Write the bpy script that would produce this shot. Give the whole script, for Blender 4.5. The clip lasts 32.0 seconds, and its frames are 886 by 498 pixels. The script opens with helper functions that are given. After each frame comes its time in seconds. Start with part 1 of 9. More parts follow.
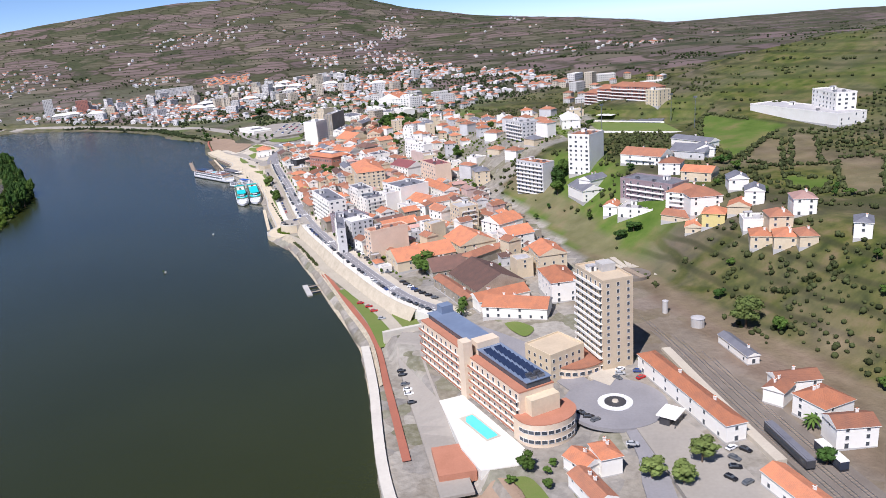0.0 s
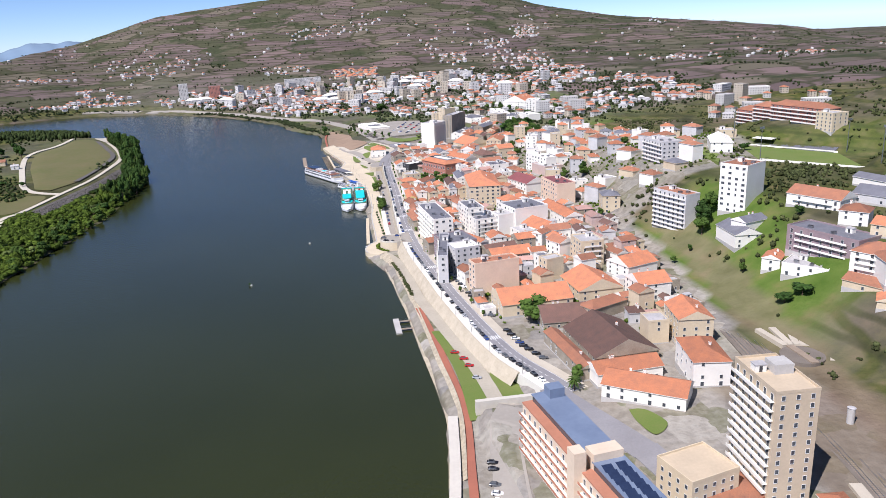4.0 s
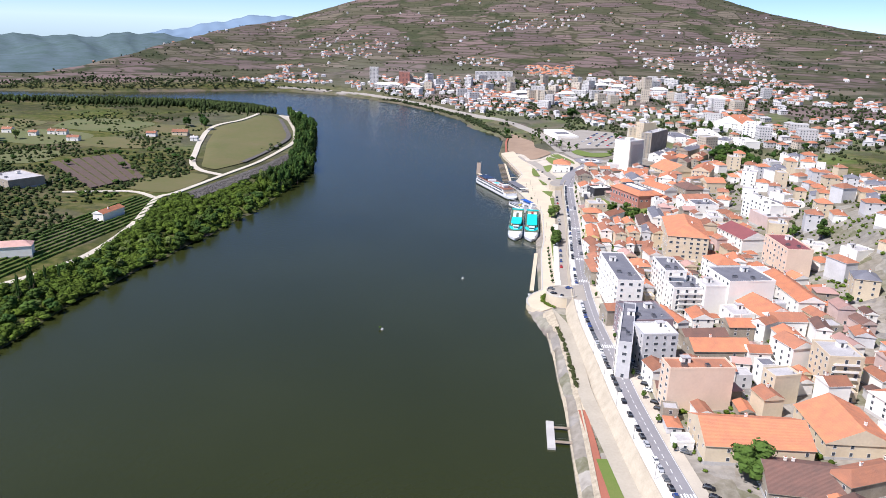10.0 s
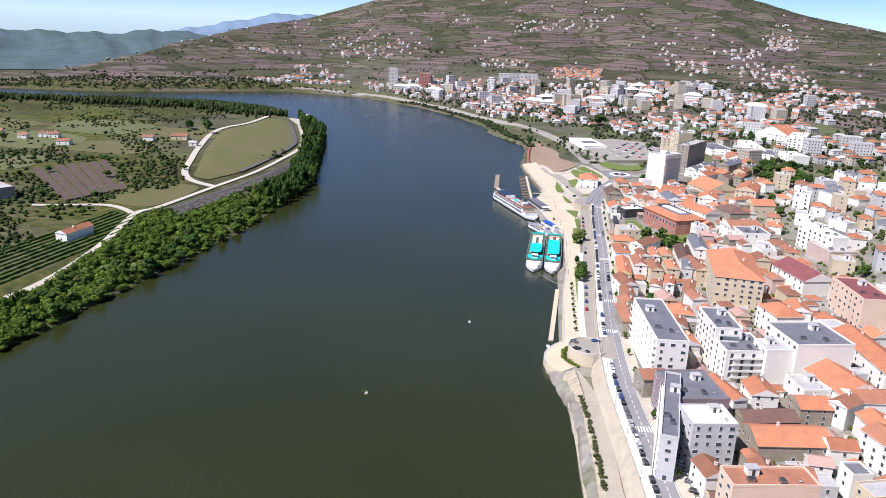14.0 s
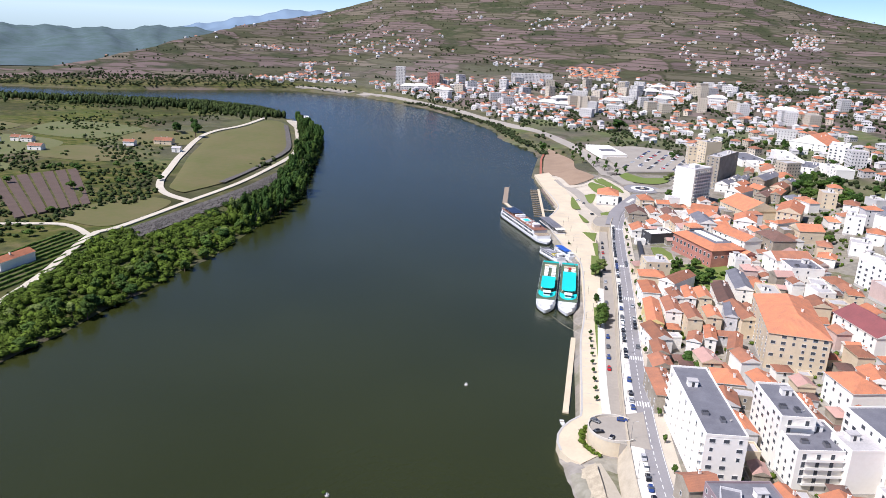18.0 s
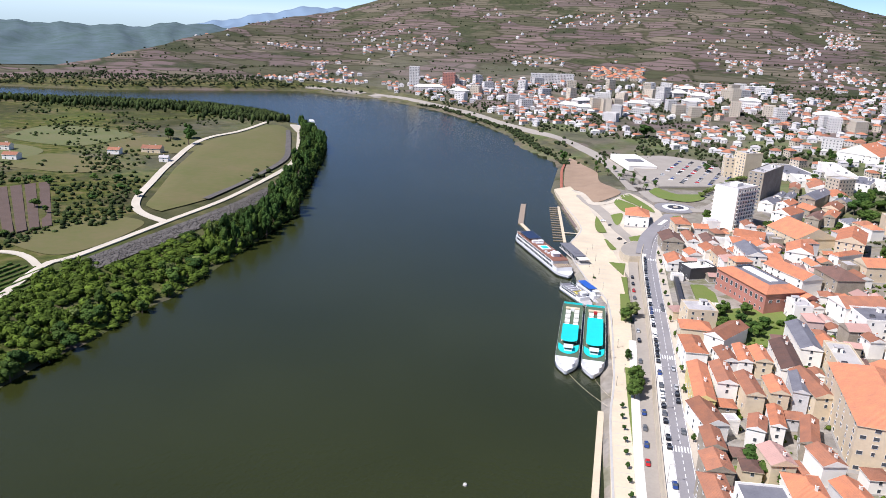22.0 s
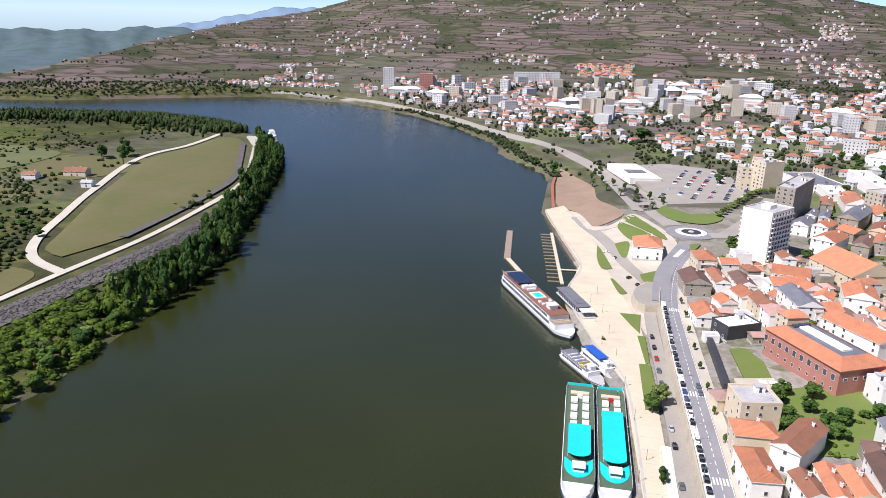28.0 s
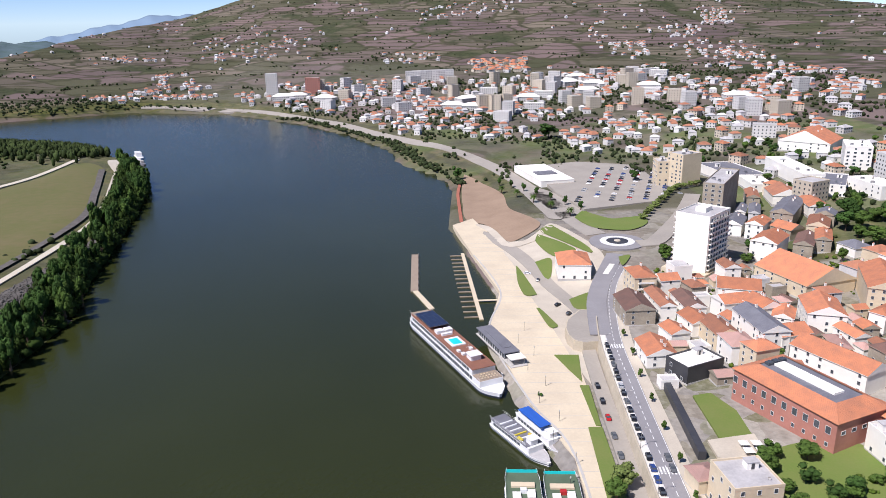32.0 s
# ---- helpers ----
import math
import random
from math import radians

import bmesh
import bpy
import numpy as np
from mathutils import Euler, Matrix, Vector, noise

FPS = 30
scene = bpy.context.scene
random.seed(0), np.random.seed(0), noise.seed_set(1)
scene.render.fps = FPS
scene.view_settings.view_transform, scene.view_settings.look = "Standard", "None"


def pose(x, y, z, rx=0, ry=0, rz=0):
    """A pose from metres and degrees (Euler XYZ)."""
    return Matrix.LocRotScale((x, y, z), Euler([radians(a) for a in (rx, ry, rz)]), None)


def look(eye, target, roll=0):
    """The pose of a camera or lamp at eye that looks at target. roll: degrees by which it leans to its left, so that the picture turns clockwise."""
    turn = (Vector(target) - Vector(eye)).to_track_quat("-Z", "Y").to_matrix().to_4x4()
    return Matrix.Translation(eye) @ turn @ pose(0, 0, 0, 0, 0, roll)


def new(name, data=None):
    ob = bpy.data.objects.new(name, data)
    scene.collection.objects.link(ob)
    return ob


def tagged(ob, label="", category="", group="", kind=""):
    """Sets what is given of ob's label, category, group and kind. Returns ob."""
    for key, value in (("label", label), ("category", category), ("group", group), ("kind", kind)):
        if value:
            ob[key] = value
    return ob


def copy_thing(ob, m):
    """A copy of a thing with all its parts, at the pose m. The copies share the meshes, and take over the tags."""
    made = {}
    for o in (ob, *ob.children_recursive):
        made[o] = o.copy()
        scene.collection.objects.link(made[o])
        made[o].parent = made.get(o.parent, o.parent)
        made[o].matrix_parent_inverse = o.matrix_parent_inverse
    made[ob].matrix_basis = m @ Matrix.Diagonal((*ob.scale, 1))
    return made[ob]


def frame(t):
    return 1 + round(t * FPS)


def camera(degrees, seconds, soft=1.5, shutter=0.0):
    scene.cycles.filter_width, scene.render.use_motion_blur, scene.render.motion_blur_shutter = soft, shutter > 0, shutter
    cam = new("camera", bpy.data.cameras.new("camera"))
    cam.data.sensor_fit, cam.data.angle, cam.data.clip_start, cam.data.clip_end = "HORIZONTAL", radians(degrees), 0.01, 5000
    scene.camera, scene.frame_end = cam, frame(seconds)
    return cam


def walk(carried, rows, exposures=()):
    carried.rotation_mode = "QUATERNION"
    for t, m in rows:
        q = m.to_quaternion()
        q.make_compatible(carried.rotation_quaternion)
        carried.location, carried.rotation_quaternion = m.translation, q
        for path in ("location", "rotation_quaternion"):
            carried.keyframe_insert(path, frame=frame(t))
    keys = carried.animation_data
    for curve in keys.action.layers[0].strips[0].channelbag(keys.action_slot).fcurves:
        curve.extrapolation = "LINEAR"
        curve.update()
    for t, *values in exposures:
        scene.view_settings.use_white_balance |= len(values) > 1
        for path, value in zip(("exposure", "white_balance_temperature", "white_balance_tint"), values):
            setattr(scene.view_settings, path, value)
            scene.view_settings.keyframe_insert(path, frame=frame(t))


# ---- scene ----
from mathutils import geometry

cam = camera(62.0, 32.0, soft=0.55)

PATH = [
    (0, (-24.565, 8.371, 151.996), (-23.981, 10.194, 151.418), -4.6),
    (0.5, (-18.26, 16.182, 152.094), (-17.75, 18.029, 151.521), -4.5),
    (1, (-13.8, 24.193, 152.188), (-13.37, 26.062, 151.621), -4.2),
    (1.5, (-11.253, 32.345, 152.262), (-10.889, 34.229, 151.698), -3.8),
    (2, (-9.777, 40.506, 152.368), (-9.462, 42.4, 151.806), -3.3),
    (2.5, (-8.337, 48.962, 152.561), (-8.061, 50.862, 152.001), -3.1),
    (4.5, (-0.299, 85.602, 154.151), (-0.017, 87.499, 153.582), -2.4),
    (5, (2.168, 94.992, 154.488), (2.443, 96.889, 153.918), -2.4),
    (5.5, (4.671, 104.469, 155.037), (4.948, 106.365, 154.463), -2.3),
    (6, (6.232, 113.065, 155.683), (6.503, 114.962, 155.109), -1.9),
    (6.5, (5.335, 120.918, 156.293), (5.552, 122.823, 155.722), -1.4),
    (7, (1.843, 129.599, 156.455), (1.945, 131.514, 155.886), -1.4),
    (7.5, (-0.186, 138.863, 156.405), (-0.199, 140.781, 155.838), -0.8),
    (8, (0.267, 147.897, 156.292), (0.114, 149.808, 155.721), 0.5),
    (8.5, (1.783, 157.032, 156.286), (1.576, 158.937, 155.713), 0.9),
    (9, (3.514, 165.948, 156.371), (3.311, 167.853, 155.796), 1.3),
    (9.5, (3.95, 175.06, 156.714), (3.767, 176.966, 156.135), 1.6),
    (10, (4.561, 183.78, 156.957), (4.386, 185.686, 156.377), 1.8),
    (10.5, (5.386, 192.686, 157.058), (5.209, 194.591, 156.476), 1.9),
    (11, (6.418, 202.066, 157.112), (6.229, 203.97, 156.53), 1.9),
    (11.5, (7.426, 211.958, 157.092), (7.219, 213.861, 156.511), 2.0),
    (12, (8.311, 222.085, 157.026), (8.099, 223.987, 156.445), 2.0),
    (12.5, (9.145, 231.768, 156.913), (8.926, 233.669, 156.33), 2.0),
    (13, (9.422, 241.138, 156.788), (9.19, 243.037, 156.205), 2.0),
    (13.5, (8.257, 250.313, 156.545), (8.013, 252.211, 155.962), 2.1),
    (14, (7.23, 259.49, 156.378), (6.992, 261.389, 155.796), 2.3),
    (14.5, (6.621, 269.058, 156.351), (6.381, 270.956, 155.768), 2.4),
    (16.5, (5.957, 307.73, 156.316), (5.704, 309.626, 155.73), 2.5),
    (17, (5.945, 317.553, 156.286), (5.685, 319.448, 155.699), 2.4),
    (17.5, (5.96, 327.266, 156.189), (5.698, 329.16, 155.601), 2.4),
    (18, (5.795, 337.083, 156.328), (5.525, 338.975, 155.738), 2.6),
    (18.5, (5.456, 346.71, 156.476), (5.18, 348.601, 155.887), 2.6),
    (19, (5.206, 356.106, 156.606), (4.914, 357.994, 156.015), 2.5),
    (19.5, (5.158, 365.645, 156.828), (4.856, 367.531, 156.237), 2.6),
    (20, (5.103, 375.466, 157.129), (4.797, 377.35, 156.534), 2.5),
    (20.5, (3.816, 384.317, 157.189), (3.498, 386.2, 156.594), 2.6),
    (21, (3.168, 393.373, 157.321), (2.848, 395.255, 156.724), 2.7),
    (21.5, (2.787, 403.303, 157.593), (2.472, 405.185, 156.994), 2.6),
    (22, (2.575, 412.84, 157.701), (2.256, 414.721, 157.102), 2.6),
    (22.5, (2.107, 422.081, 157.779), (1.788, 423.962, 157.178), 2.5),
    (23, (1.674, 431.148, 157.793), (1.381, 433.034, 157.194), 2.3),
    (23.5, (1.051, 439.977, 157.381), (0.751, 441.862, 156.783), 2.5),
    (24, (0.423, 448.806, 156.999), (0.09, 450.685, 156.4), 2.4),
    (24.5, (-0.365, 457.596, 156.649), (-0.707, 459.474, 156.052), 2.1),
    (26.5, (-3.764, 493.753, 154.535), (-4.1, 495.632, 153.937), 2.2),
    (27, (-4.419, 503.616, 154.451), (-4.724, 505.499, 153.851), 2.1),
    (27.5, (-5.119, 513.319, 154.354), (-5.402, 515.205, 153.753), 1.8),
    (28, (-5.653, 522.446, 154.074), (-5.937, 524.332, 153.473), 1.5),
    (28.5, (-6.289, 531.27, 153.645), (-6.587, 533.153, 153.043), 1.3),
    (29, (-7.124, 540.118, 153.043), (-7.412, 542.003, 152.438), 1.2),
    (29.5, (-6.518, 549.648, 152.765), (-6.782, 551.537, 152.164), 0.4),
    (30, (-6.392, 559.847, 152.057), (-6.589, 561.744, 151.453), 0.2),
    (30.5, (-6.898, 570.479, 151.244), (-7.036, 572.381, 150.642), -0.2),
    (31, (-7.65, 580.863, 150.605), (-7.754, 582.767, 150.004), -0.7),
    (31.5, (-8.401, 590.724, 150.069), (-8.47, 592.631, 149.47), -1.1),
    (32, (-9.469, 600.258, 149.643), (-9.502, 602.166, 149.042), -1.0),
]
walk(cam, [(t, look(eye, target, roll)) for t, eye, target, roll in PATH], exposures=[(0, 0.26, 6000, 18), (6, 0.38, 6050, 18), (9, 0.57, 6050, 18), (11, 0.37, 6000, 18), (24, 0.42, 6120, 18), (30, 0.38, 6120, 18), (32, 0.27, 6120, 19)])

# ---- light ----
SUN_WAY = Vector((0.57, 0.52, -1.0)).normalized()
world = bpy.data.worlds.new("sky")
scene.world = world
world.use_nodes = True
wn = world.node_tree.nodes
sky = wn.new("ShaderNodeTexSky")
sky.sky_type, sky.sun_disc = "NISHITA", False
sky.sun_elevation = math.asin(-SUN_WAY.z)
sky.sun_rotation = math.atan2(-SUN_WAY.x, -SUN_WAY.y)
sky.altitude, sky.air_density, sky.dust_density = 1500, 0.6, 0.0
sky.ozone_density = 5.0
wn["Background"].inputs["Strength"].default_value = 0.1
world.node_tree.links.new(sky.outputs["Color"], wn["Background"].inputs["Color"])
sun = new("sun", bpy.data.lights.new("sun", "SUN"))
sun.data.energy, sun.data.angle, sun.data.color = 5.0, radians(0.55), (1.0, 0.96, 0.9)
sun.rotation_euler = SUN_WAY.to_track_quat("-Z", "Y").to_euler()

# ---- materials ----
def mat(name, c1, c2=None, rough=0.85, scale=0.6, fine=6.0, bump=0.0, metal=0.0, per_object=0.0, spec=0.5):
    """A two-scale mottled surface in world-size noise; per_object varies its value from piece to piece."""
    m = bpy.data.materials.new(name)
    m.use_nodes = True
    nt = m.node_tree
    n, l = nt.nodes, nt.links
    b = n["Principled BSDF"]
    b.inputs["Roughness"].default_value, b.inputs["Metallic"].default_value = rough, metal
    b.inputs["Specular IOR Level"].default_value = spec
    c2 = c2 or tuple(v * 0.72 for v in c1)
    geo = n.new("ShaderNodeNewGeometry")
    big, small = n.new("ShaderNodeTexNoise"), n.new("ShaderNodeTexNoise")
    big.inputs["Scale"].default_value, big.inputs["Detail"].default_value = scale, 4
    small.inputs["Scale"].default_value, small.inputs["Detail"].default_value = fine, 3
    for t in (big, small):
        l.new(geo.outputs["Position"], t.inputs["Vector"])
    add = n.new("ShaderNodeMath")
    add.operation = "MULTIPLY_ADD"
    l.new(small.outputs["Fac"], add.inputs[0])
    add.inputs[1].default_value = 0.6
    l.new(big.outputs["Fac"], add.inputs[2])
    ramp = n.new("ShaderNodeMapRange")
    ramp.inputs["From Min"].default_value, ramp.inputs["From Max"].default_value = 0.5, 1.1
    l.new(add.outputs[0], ramp.inputs["Value"])
    mix = n.new("ShaderNodeMix")
    mix.data_type = "RGBA"
    mix.inputs["A"].default_value, mix.inputs["B"].default_value = (*c1, 1), (*c2, 1)
    l.new(ramp.outputs["Result"], mix.inputs["Factor"])
    out = mix.outputs["Result"]
    if per_object:
        info, hsv, mr = n.new("ShaderNodeObjectInfo"), n.new("ShaderNodeHueSaturation"), n.new("ShaderNodeMapRange")
        mr.inputs["To Min"].default_value, mr.inputs["To Max"].default_value = 1 - per_object, 1 + per_object
        l.new(info.outputs["Random"], mr.inputs["Value"])
        l.new(mr.outputs["Result"], hsv.inputs["Value"])
        l.new(out, hsv.inputs["Color"])
        out = hsv.outputs["Color"]
    l.new(out, b.inputs["Base Color"])
    if bump:
        bp = n.new("ShaderNodeBump")
        bp.inputs["Strength"].default_value, bp.inputs["Distance"].default_value = bump, 0.3
        l.new(small.outputs["Fac"], bp.inputs["Height"])
        l.new(bp.outputs["Normal"], b.inputs["Normal"])
    return m


def tile_mat(name, c1, c2, per_object=0.24, pitch=0.35):
    """Clay roof tiles: courses along the slope, patchy ageing, per-roof tone."""
    m = mat(name, c1, c2, 0.9, 0.25, 2.2, 0.0, per_object=per_object)
    nt = m.node_tree
    n, l = nt.nodes, nt.links
    tc, wave, bp = n.new("ShaderNodeTexCoord"), n.new("ShaderNodeTexWave"), n.new("ShaderNodeBump")
    wave.bands_direction = "X"
    wave.inputs["Scale"].default_value = 0.31 / pitch
    wave.inputs["Distortion"].default_value = 0.6
    l.new(tc.outputs["Object"], wave.inputs["Vector"])
    bp.inputs["Strength"].default_value, bp.inputs["Distance"].default_value = 0.5, 0.12
    l.new(wave.outputs["Fac"], bp.inputs["Height"])
    l.new(bp.outputs["Normal"], n["Principled BSDF"].inputs["Normal"])
    return m


M = {}
M["white"] = mat("white_render", (0.86, 0.83, 0.76), (0.78, 0.745, 0.67), 0.8, 0.12, 0.9)
M["cream"] = mat("cream_render", (0.68, 0.57, 0.40), (0.56, 0.46, 0.32), 0.85, 0.12, 1.0)
M["sand"] = mat("sand_render", (0.78, 0.60, 0.45), (0.68, 0.51, 0.38), 0.85, 0.12, 1.0)
M["yellow"] = mat("yellow_render", (0.72, 0.60, 0.25), (0.60, 0.48, 0.2), 0.85, 0.12, 1.0)
M["grey"] = mat("grey_render", (0.62, 0.61, 0.60), (0.5, 0.49, 0.48), 0.85, 0.15, 1.0)
M["stone"] = mat("weathered_stone", (0.40, 0.35, 0.27), (0.25, 0.21, 0.16), 0.9, 0.2, 1.5, 0.3)
M["brick"] = mat("red_render", (0.45, 0.20, 0.15), (0.36, 0.15, 0.11), 0.85, 0.2, 1.2)
M["pink"] = mat("pink_render", (0.62, 0.47, 0.42), (0.5, 0.38, 0.33), 0.85, 0.2, 1.2)
M["mauve"] = mat("mauve_tiles", (0.33, 0.25, 0.26), (0.25, 0.19, 0.2), 0.6, 0.2, 1.2)
M["dark"] = mat("dark_cladding", (0.06, 0.06, 0.065), (0.04, 0.04, 0.045), 0.5, 0.3, 2)
M["slate"] = mat("grey_roof", (0.20, 0.20, 0.22), (0.13, 0.13, 0.15), 0.7, 0.2, 1.5)
M["blueroof"] = mat("blue_grey_metal_roof", (0.20, 0.25, 0.34), (0.15, 0.19, 0.27), 0.45, 0.1, 0.6)
M["flat"] = mat("flat_roof_felt", (0.52, 0.50, 0.49), (0.36, 0.345, 0.34), 0.9, 0.15, 1.2)
M["concrete"] = mat("concrete", (0.52, 0.50, 0.47), (0.40, 0.38, 0.35), 0.9, 0.15, 1.5)
M["tile"] = tile_mat("orange_clay_tiles", (0.58, 0.215, 0.10), (0.37, 0.155, 0.09))
M["oldtile"] = tile_mat("aged_clay_tiles", (0.40, 0.165, 0.088), (0.26, 0.122, 0.078))
M["browntile"] = tile_mat("dark_brown_tiles", (0.19, 0.10, 0.075), (0.12, 0.075, 0.06))
M["glass"] = mat("window_glass", (0.085, 0.095, 0.105), (0.05, 0.058, 0.07), 0.12, 0.5, 3)
M["frame"] = mat("window_frame_paint", (0.7, 0.7, 0.68), None, 0.6)
M["asphalt"] = mat("asphalt", (0.28, 0.27, 0.275), (0.22, 0.21, 0.215), 0.9, 0.08, 1.2)
M["oldasphalt"] = mat("worn_pale_asphalt", (0.365, 0.33, 0.28), (0.29, 0.262, 0.225), 0.95, 0.06, 0.8)
M["pave"] = mat("pale_stone_paving", (0.56, 0.50, 0.40), (0.44, 0.385, 0.305), 0.9, 0.1, 1.4)
M["quay"] = mat("beige_quay_paving", (0.66, 0.565, 0.405), (0.54, 0.455, 0.33), 0.9, 0.08, 1.0)
M["riverwall"] = mat("beige_wall_masonry", (0.55, 0.48, 0.36), (0.41, 0.35, 0.26), 0.95, 0.25, 1.6, 0.3)
M["worn"] = mat("worn_beige_lane", (0.46, 0.41, 0.325), (0.36, 0.32, 0.25), 0.95, 0.07, 0.9, 0.2)
M["line"] = mat("road_paint", (0.78, 0.78, 0.76), None, 0.7)
M["bark"] = mat("bark", (0.13, 0.09, 0.06), None, 0.95, 2, 9, 0.4)
M["red"] = mat("red_brown_paving", (0.40, 0.14, 0.085), (0.31, 0.11, 0.07), 0.9, 0.1, 1.4)
M["grass"] = mat("mown_grass", (0.115, 0.178, 0.028), (0.158, 0.185, 0.046), 0.95, 0.08, 1.2, 0.4)
M["rail"] = mat("rusty_ballast", (0.21, 0.18, 0.15), (0.15, 0.125, 0.1), 0.95, 0.15, 2.0)
M["steel"] = mat("steel", (0.45, 0.45, 0.46), None, 0.4, metal=0.9)
M["wood"] = mat("weathered_decking", (0.34, 0.27, 0.20), (0.26, 0.2, 0.15), 0.9, 0.4, 4)


def leaf_mat(name, c1, c2, var=0.25):
    m = mat(name, c1, c2, 0.8, 0.35, 2.5, per_object=var, spec=0.15)
    m.node_tree.nodes["Principled BSDF"].inputs["Subsurface Weight"].default_value = 0.0
    return m


M["leaf"] = leaf_mat("leaves", (0.085, 0.14, 0.026), (0.05, 0.092, 0.017))
M["leafdark"] = leaf_mat("dark_leaves", (0.05, 0.1, 0.02), (0.03, 0.065, 0.013))
M["leaflight"] = leaf_mat("spring_leaves", (0.17, 0.21, 0.06), (0.11, 0.15, 0.04))


def ground_mat():
    """Town paving, meadow, vineyard terraces and woods, mixed by the zone that each vertex carries."""
    m = bpy.data.materials.new("terrain")
    m.use_nodes = True
    nt = m.node_tree
    n, l = nt.nodes, nt.links
    b = n["Principled BSDF"]
    b.inputs["Roughness"].default_value, b.inputs["Specular IOR Level"].default_value = 0.95, 0.08
    geo = n.new("ShaderNodeNewGeometry")
    pos = geo.outputs["Position"]

    def noise(scale, detail=5):
        t = n.new("ShaderNodeTexNoise")
        t.inputs["Scale"].default_value, t.inputs["Detail"].default_value = scale, detail
        l.new(pos, t.inputs["Vector"])
        return t.outputs["Fac"]

    def ramp(fac, *stops):
        r = n.new("ShaderNodeValToRGB")
        e = r.color_ramp.elements
        while len(e) < len(stops):
            e.new(0.5)
        for k, (p, c) in zip(e, stops):
            k.position, k.color = p, (*c, 1)
        l.new(fac, r.inputs["Fac"])
        return r.outputs["Color"]

    def mixc(fac, a, c):
        x = n.new("ShaderNodeMix")
        x.data_type = "RGBA"
        l.new(fac, x.inputs["Factor"])
        l.new(a, x.inputs["A"])
        l.new(c, x.inputs["B"])
        return x.outputs["Result"]

    # terraced fields: cells of soil, vines and grass, with contour banks
    vor = n.new("ShaderNodeTexVoronoi")
    vor.inputs["Scale"].default_value, vor.inputs["Randomness"].default_value = 0.0105, 1.0
    hedge = n.new("ShaderNodeTexVoronoi")
    hedge.feature = "DISTANCE_TO_EDGE"
    hedge.inputs["Scale"].default_value = 0.0105
    warp = n.new("ShaderNodeVectorMath")
    warp.operation = "MULTIPLY_ADD"
    wt = n.new("ShaderNodeTexNoise")
    wt.inputs["Scale"].default_value = 0.006
    l.new(pos, wt.inputs["Vector"])
    l.new(wt.outputs["Color"], warp.inputs[0])
    warp.inputs[1].default_value = (160, 160, 0)
    l.new(pos, warp.inputs[2])
    flat_ = n.new("ShaderNodeVectorMath")
    flat_.operation = "MULTIPLY"
    flat_.inputs[1].default_value = (0.7, 1.0, 3.5)
    l.new(warp.outputs[0], flat_.inputs[0])
    l.new(flat_.outputs[0], vor.inputs["Vector"])
    l.new(flat_.outputs[0], hedge.inputs["Vector"])
    sep = n.new("ShaderNodeSeparateColor")
    l.new(vor.outputs["Color"], sep.inputs["Color"])
    fields = ramp(sep.outputs[0], (0.0, (0.115, 0.085, 0.082)), (0.2, (0.185, 0.135, 0.125)), (0.36, (0.135, 0.103, 0.095)), (0.5, (0.088, 0.088, 0.05)), (0.62, (0.06, 0.068, 0.034)), (0.74, (0.18, 0.15, 0.115)), (0.86, (0.10, 0.094, 0.06)), (1.0, (0.16, 0.12, 0.112)))
    sepz = n.new("ShaderNodeSeparateXYZ")
    l.new(pos, sepz.inputs[0])
    band = n.new("ShaderNodeMath")
    band.operation = "MULTIPLY_ADD"
    l.new(noise(0.02, 3), band.inputs[0])
    band.inputs[1].default_value = 6.0
    l.new(sepz.outputs[2], band.inputs[2])
    sine = n.new("ShaderNodeMath")
    sine.operation = "SINE"
    freq = n.new("ShaderNodeMath")
    freq.operation = "MULTIPLY"
    l.new(band.outputs[0], freq.inputs[0])
    freq.inputs[1].default_value = 0.85
    l.new(freq.outputs[0], sine.inputs[0])
    bank = n.new("ShaderNodeMapRange")
    bank.inputs["From Min"].default_value, bank.inputs["From Max"].default_value = 0.45, 0.95
    bank.inputs["To Max"].default_value = 0.7
    l.new(sine.outputs[0], bank.inputs["Value"])
    green = ramp(noise(0.05), (0.35, (0.028, 0.032, 0.015)), (0.65, (0.06, 0.062, 0.03)))
    fields = mixc(bank.outputs["Result"], fields, green)
    line = n.new("ShaderNodeMapRange")
    line.inputs["From Min"].default_value, line.inputs["From Max"].default_value = 0.025, 0.06
    line.inputs["To Min"].default_value, line.inputs["To Max"].default_value = 0.9, 0.0
    l.new(hedge.outputs["Distance"], line.inputs["Value"])
    fields = mixc(line.outputs["Result"], fields, green)
    wood = n.new("ShaderNodeMapRange")
    wood.inputs["From Min"].default_value, wood.inputs["From Max"].default_value = 0.58, 0.64
    wood.inputs["To Max"].default_value = 0.85
    l.new(noise(0.0065, 7), wood.inputs["Value"])
    fields = mixc(wood.outputs["Result"], fields, ramp(noise(0.09), (0.3, (0.018, 0.03, 0.012)), (0.7, (0.05, 0.065, 0.025))))
    gentle = n.new("ShaderNodeMath")
    gentle.operation = "MULTIPLY"
    l.new(noise(0.25, 4), gentle.inputs[0])
    gentle.inputs[1].default_value = 0.22
    fields = mixc(gentle.outputs[0], fields, ramp(noise(0.03, 6), (0.3, (0.10, 0.082, 0.062)), (0.7, (0.18, 0.14, 0.115))))
    meadow = ramp(noise(0.06, 7), (0.3, (0.065, 0.115, 0.018)), (0.5, (0.10, 0.15, 0.03)), (0.7, (0.17, 0.16, 0.06)))
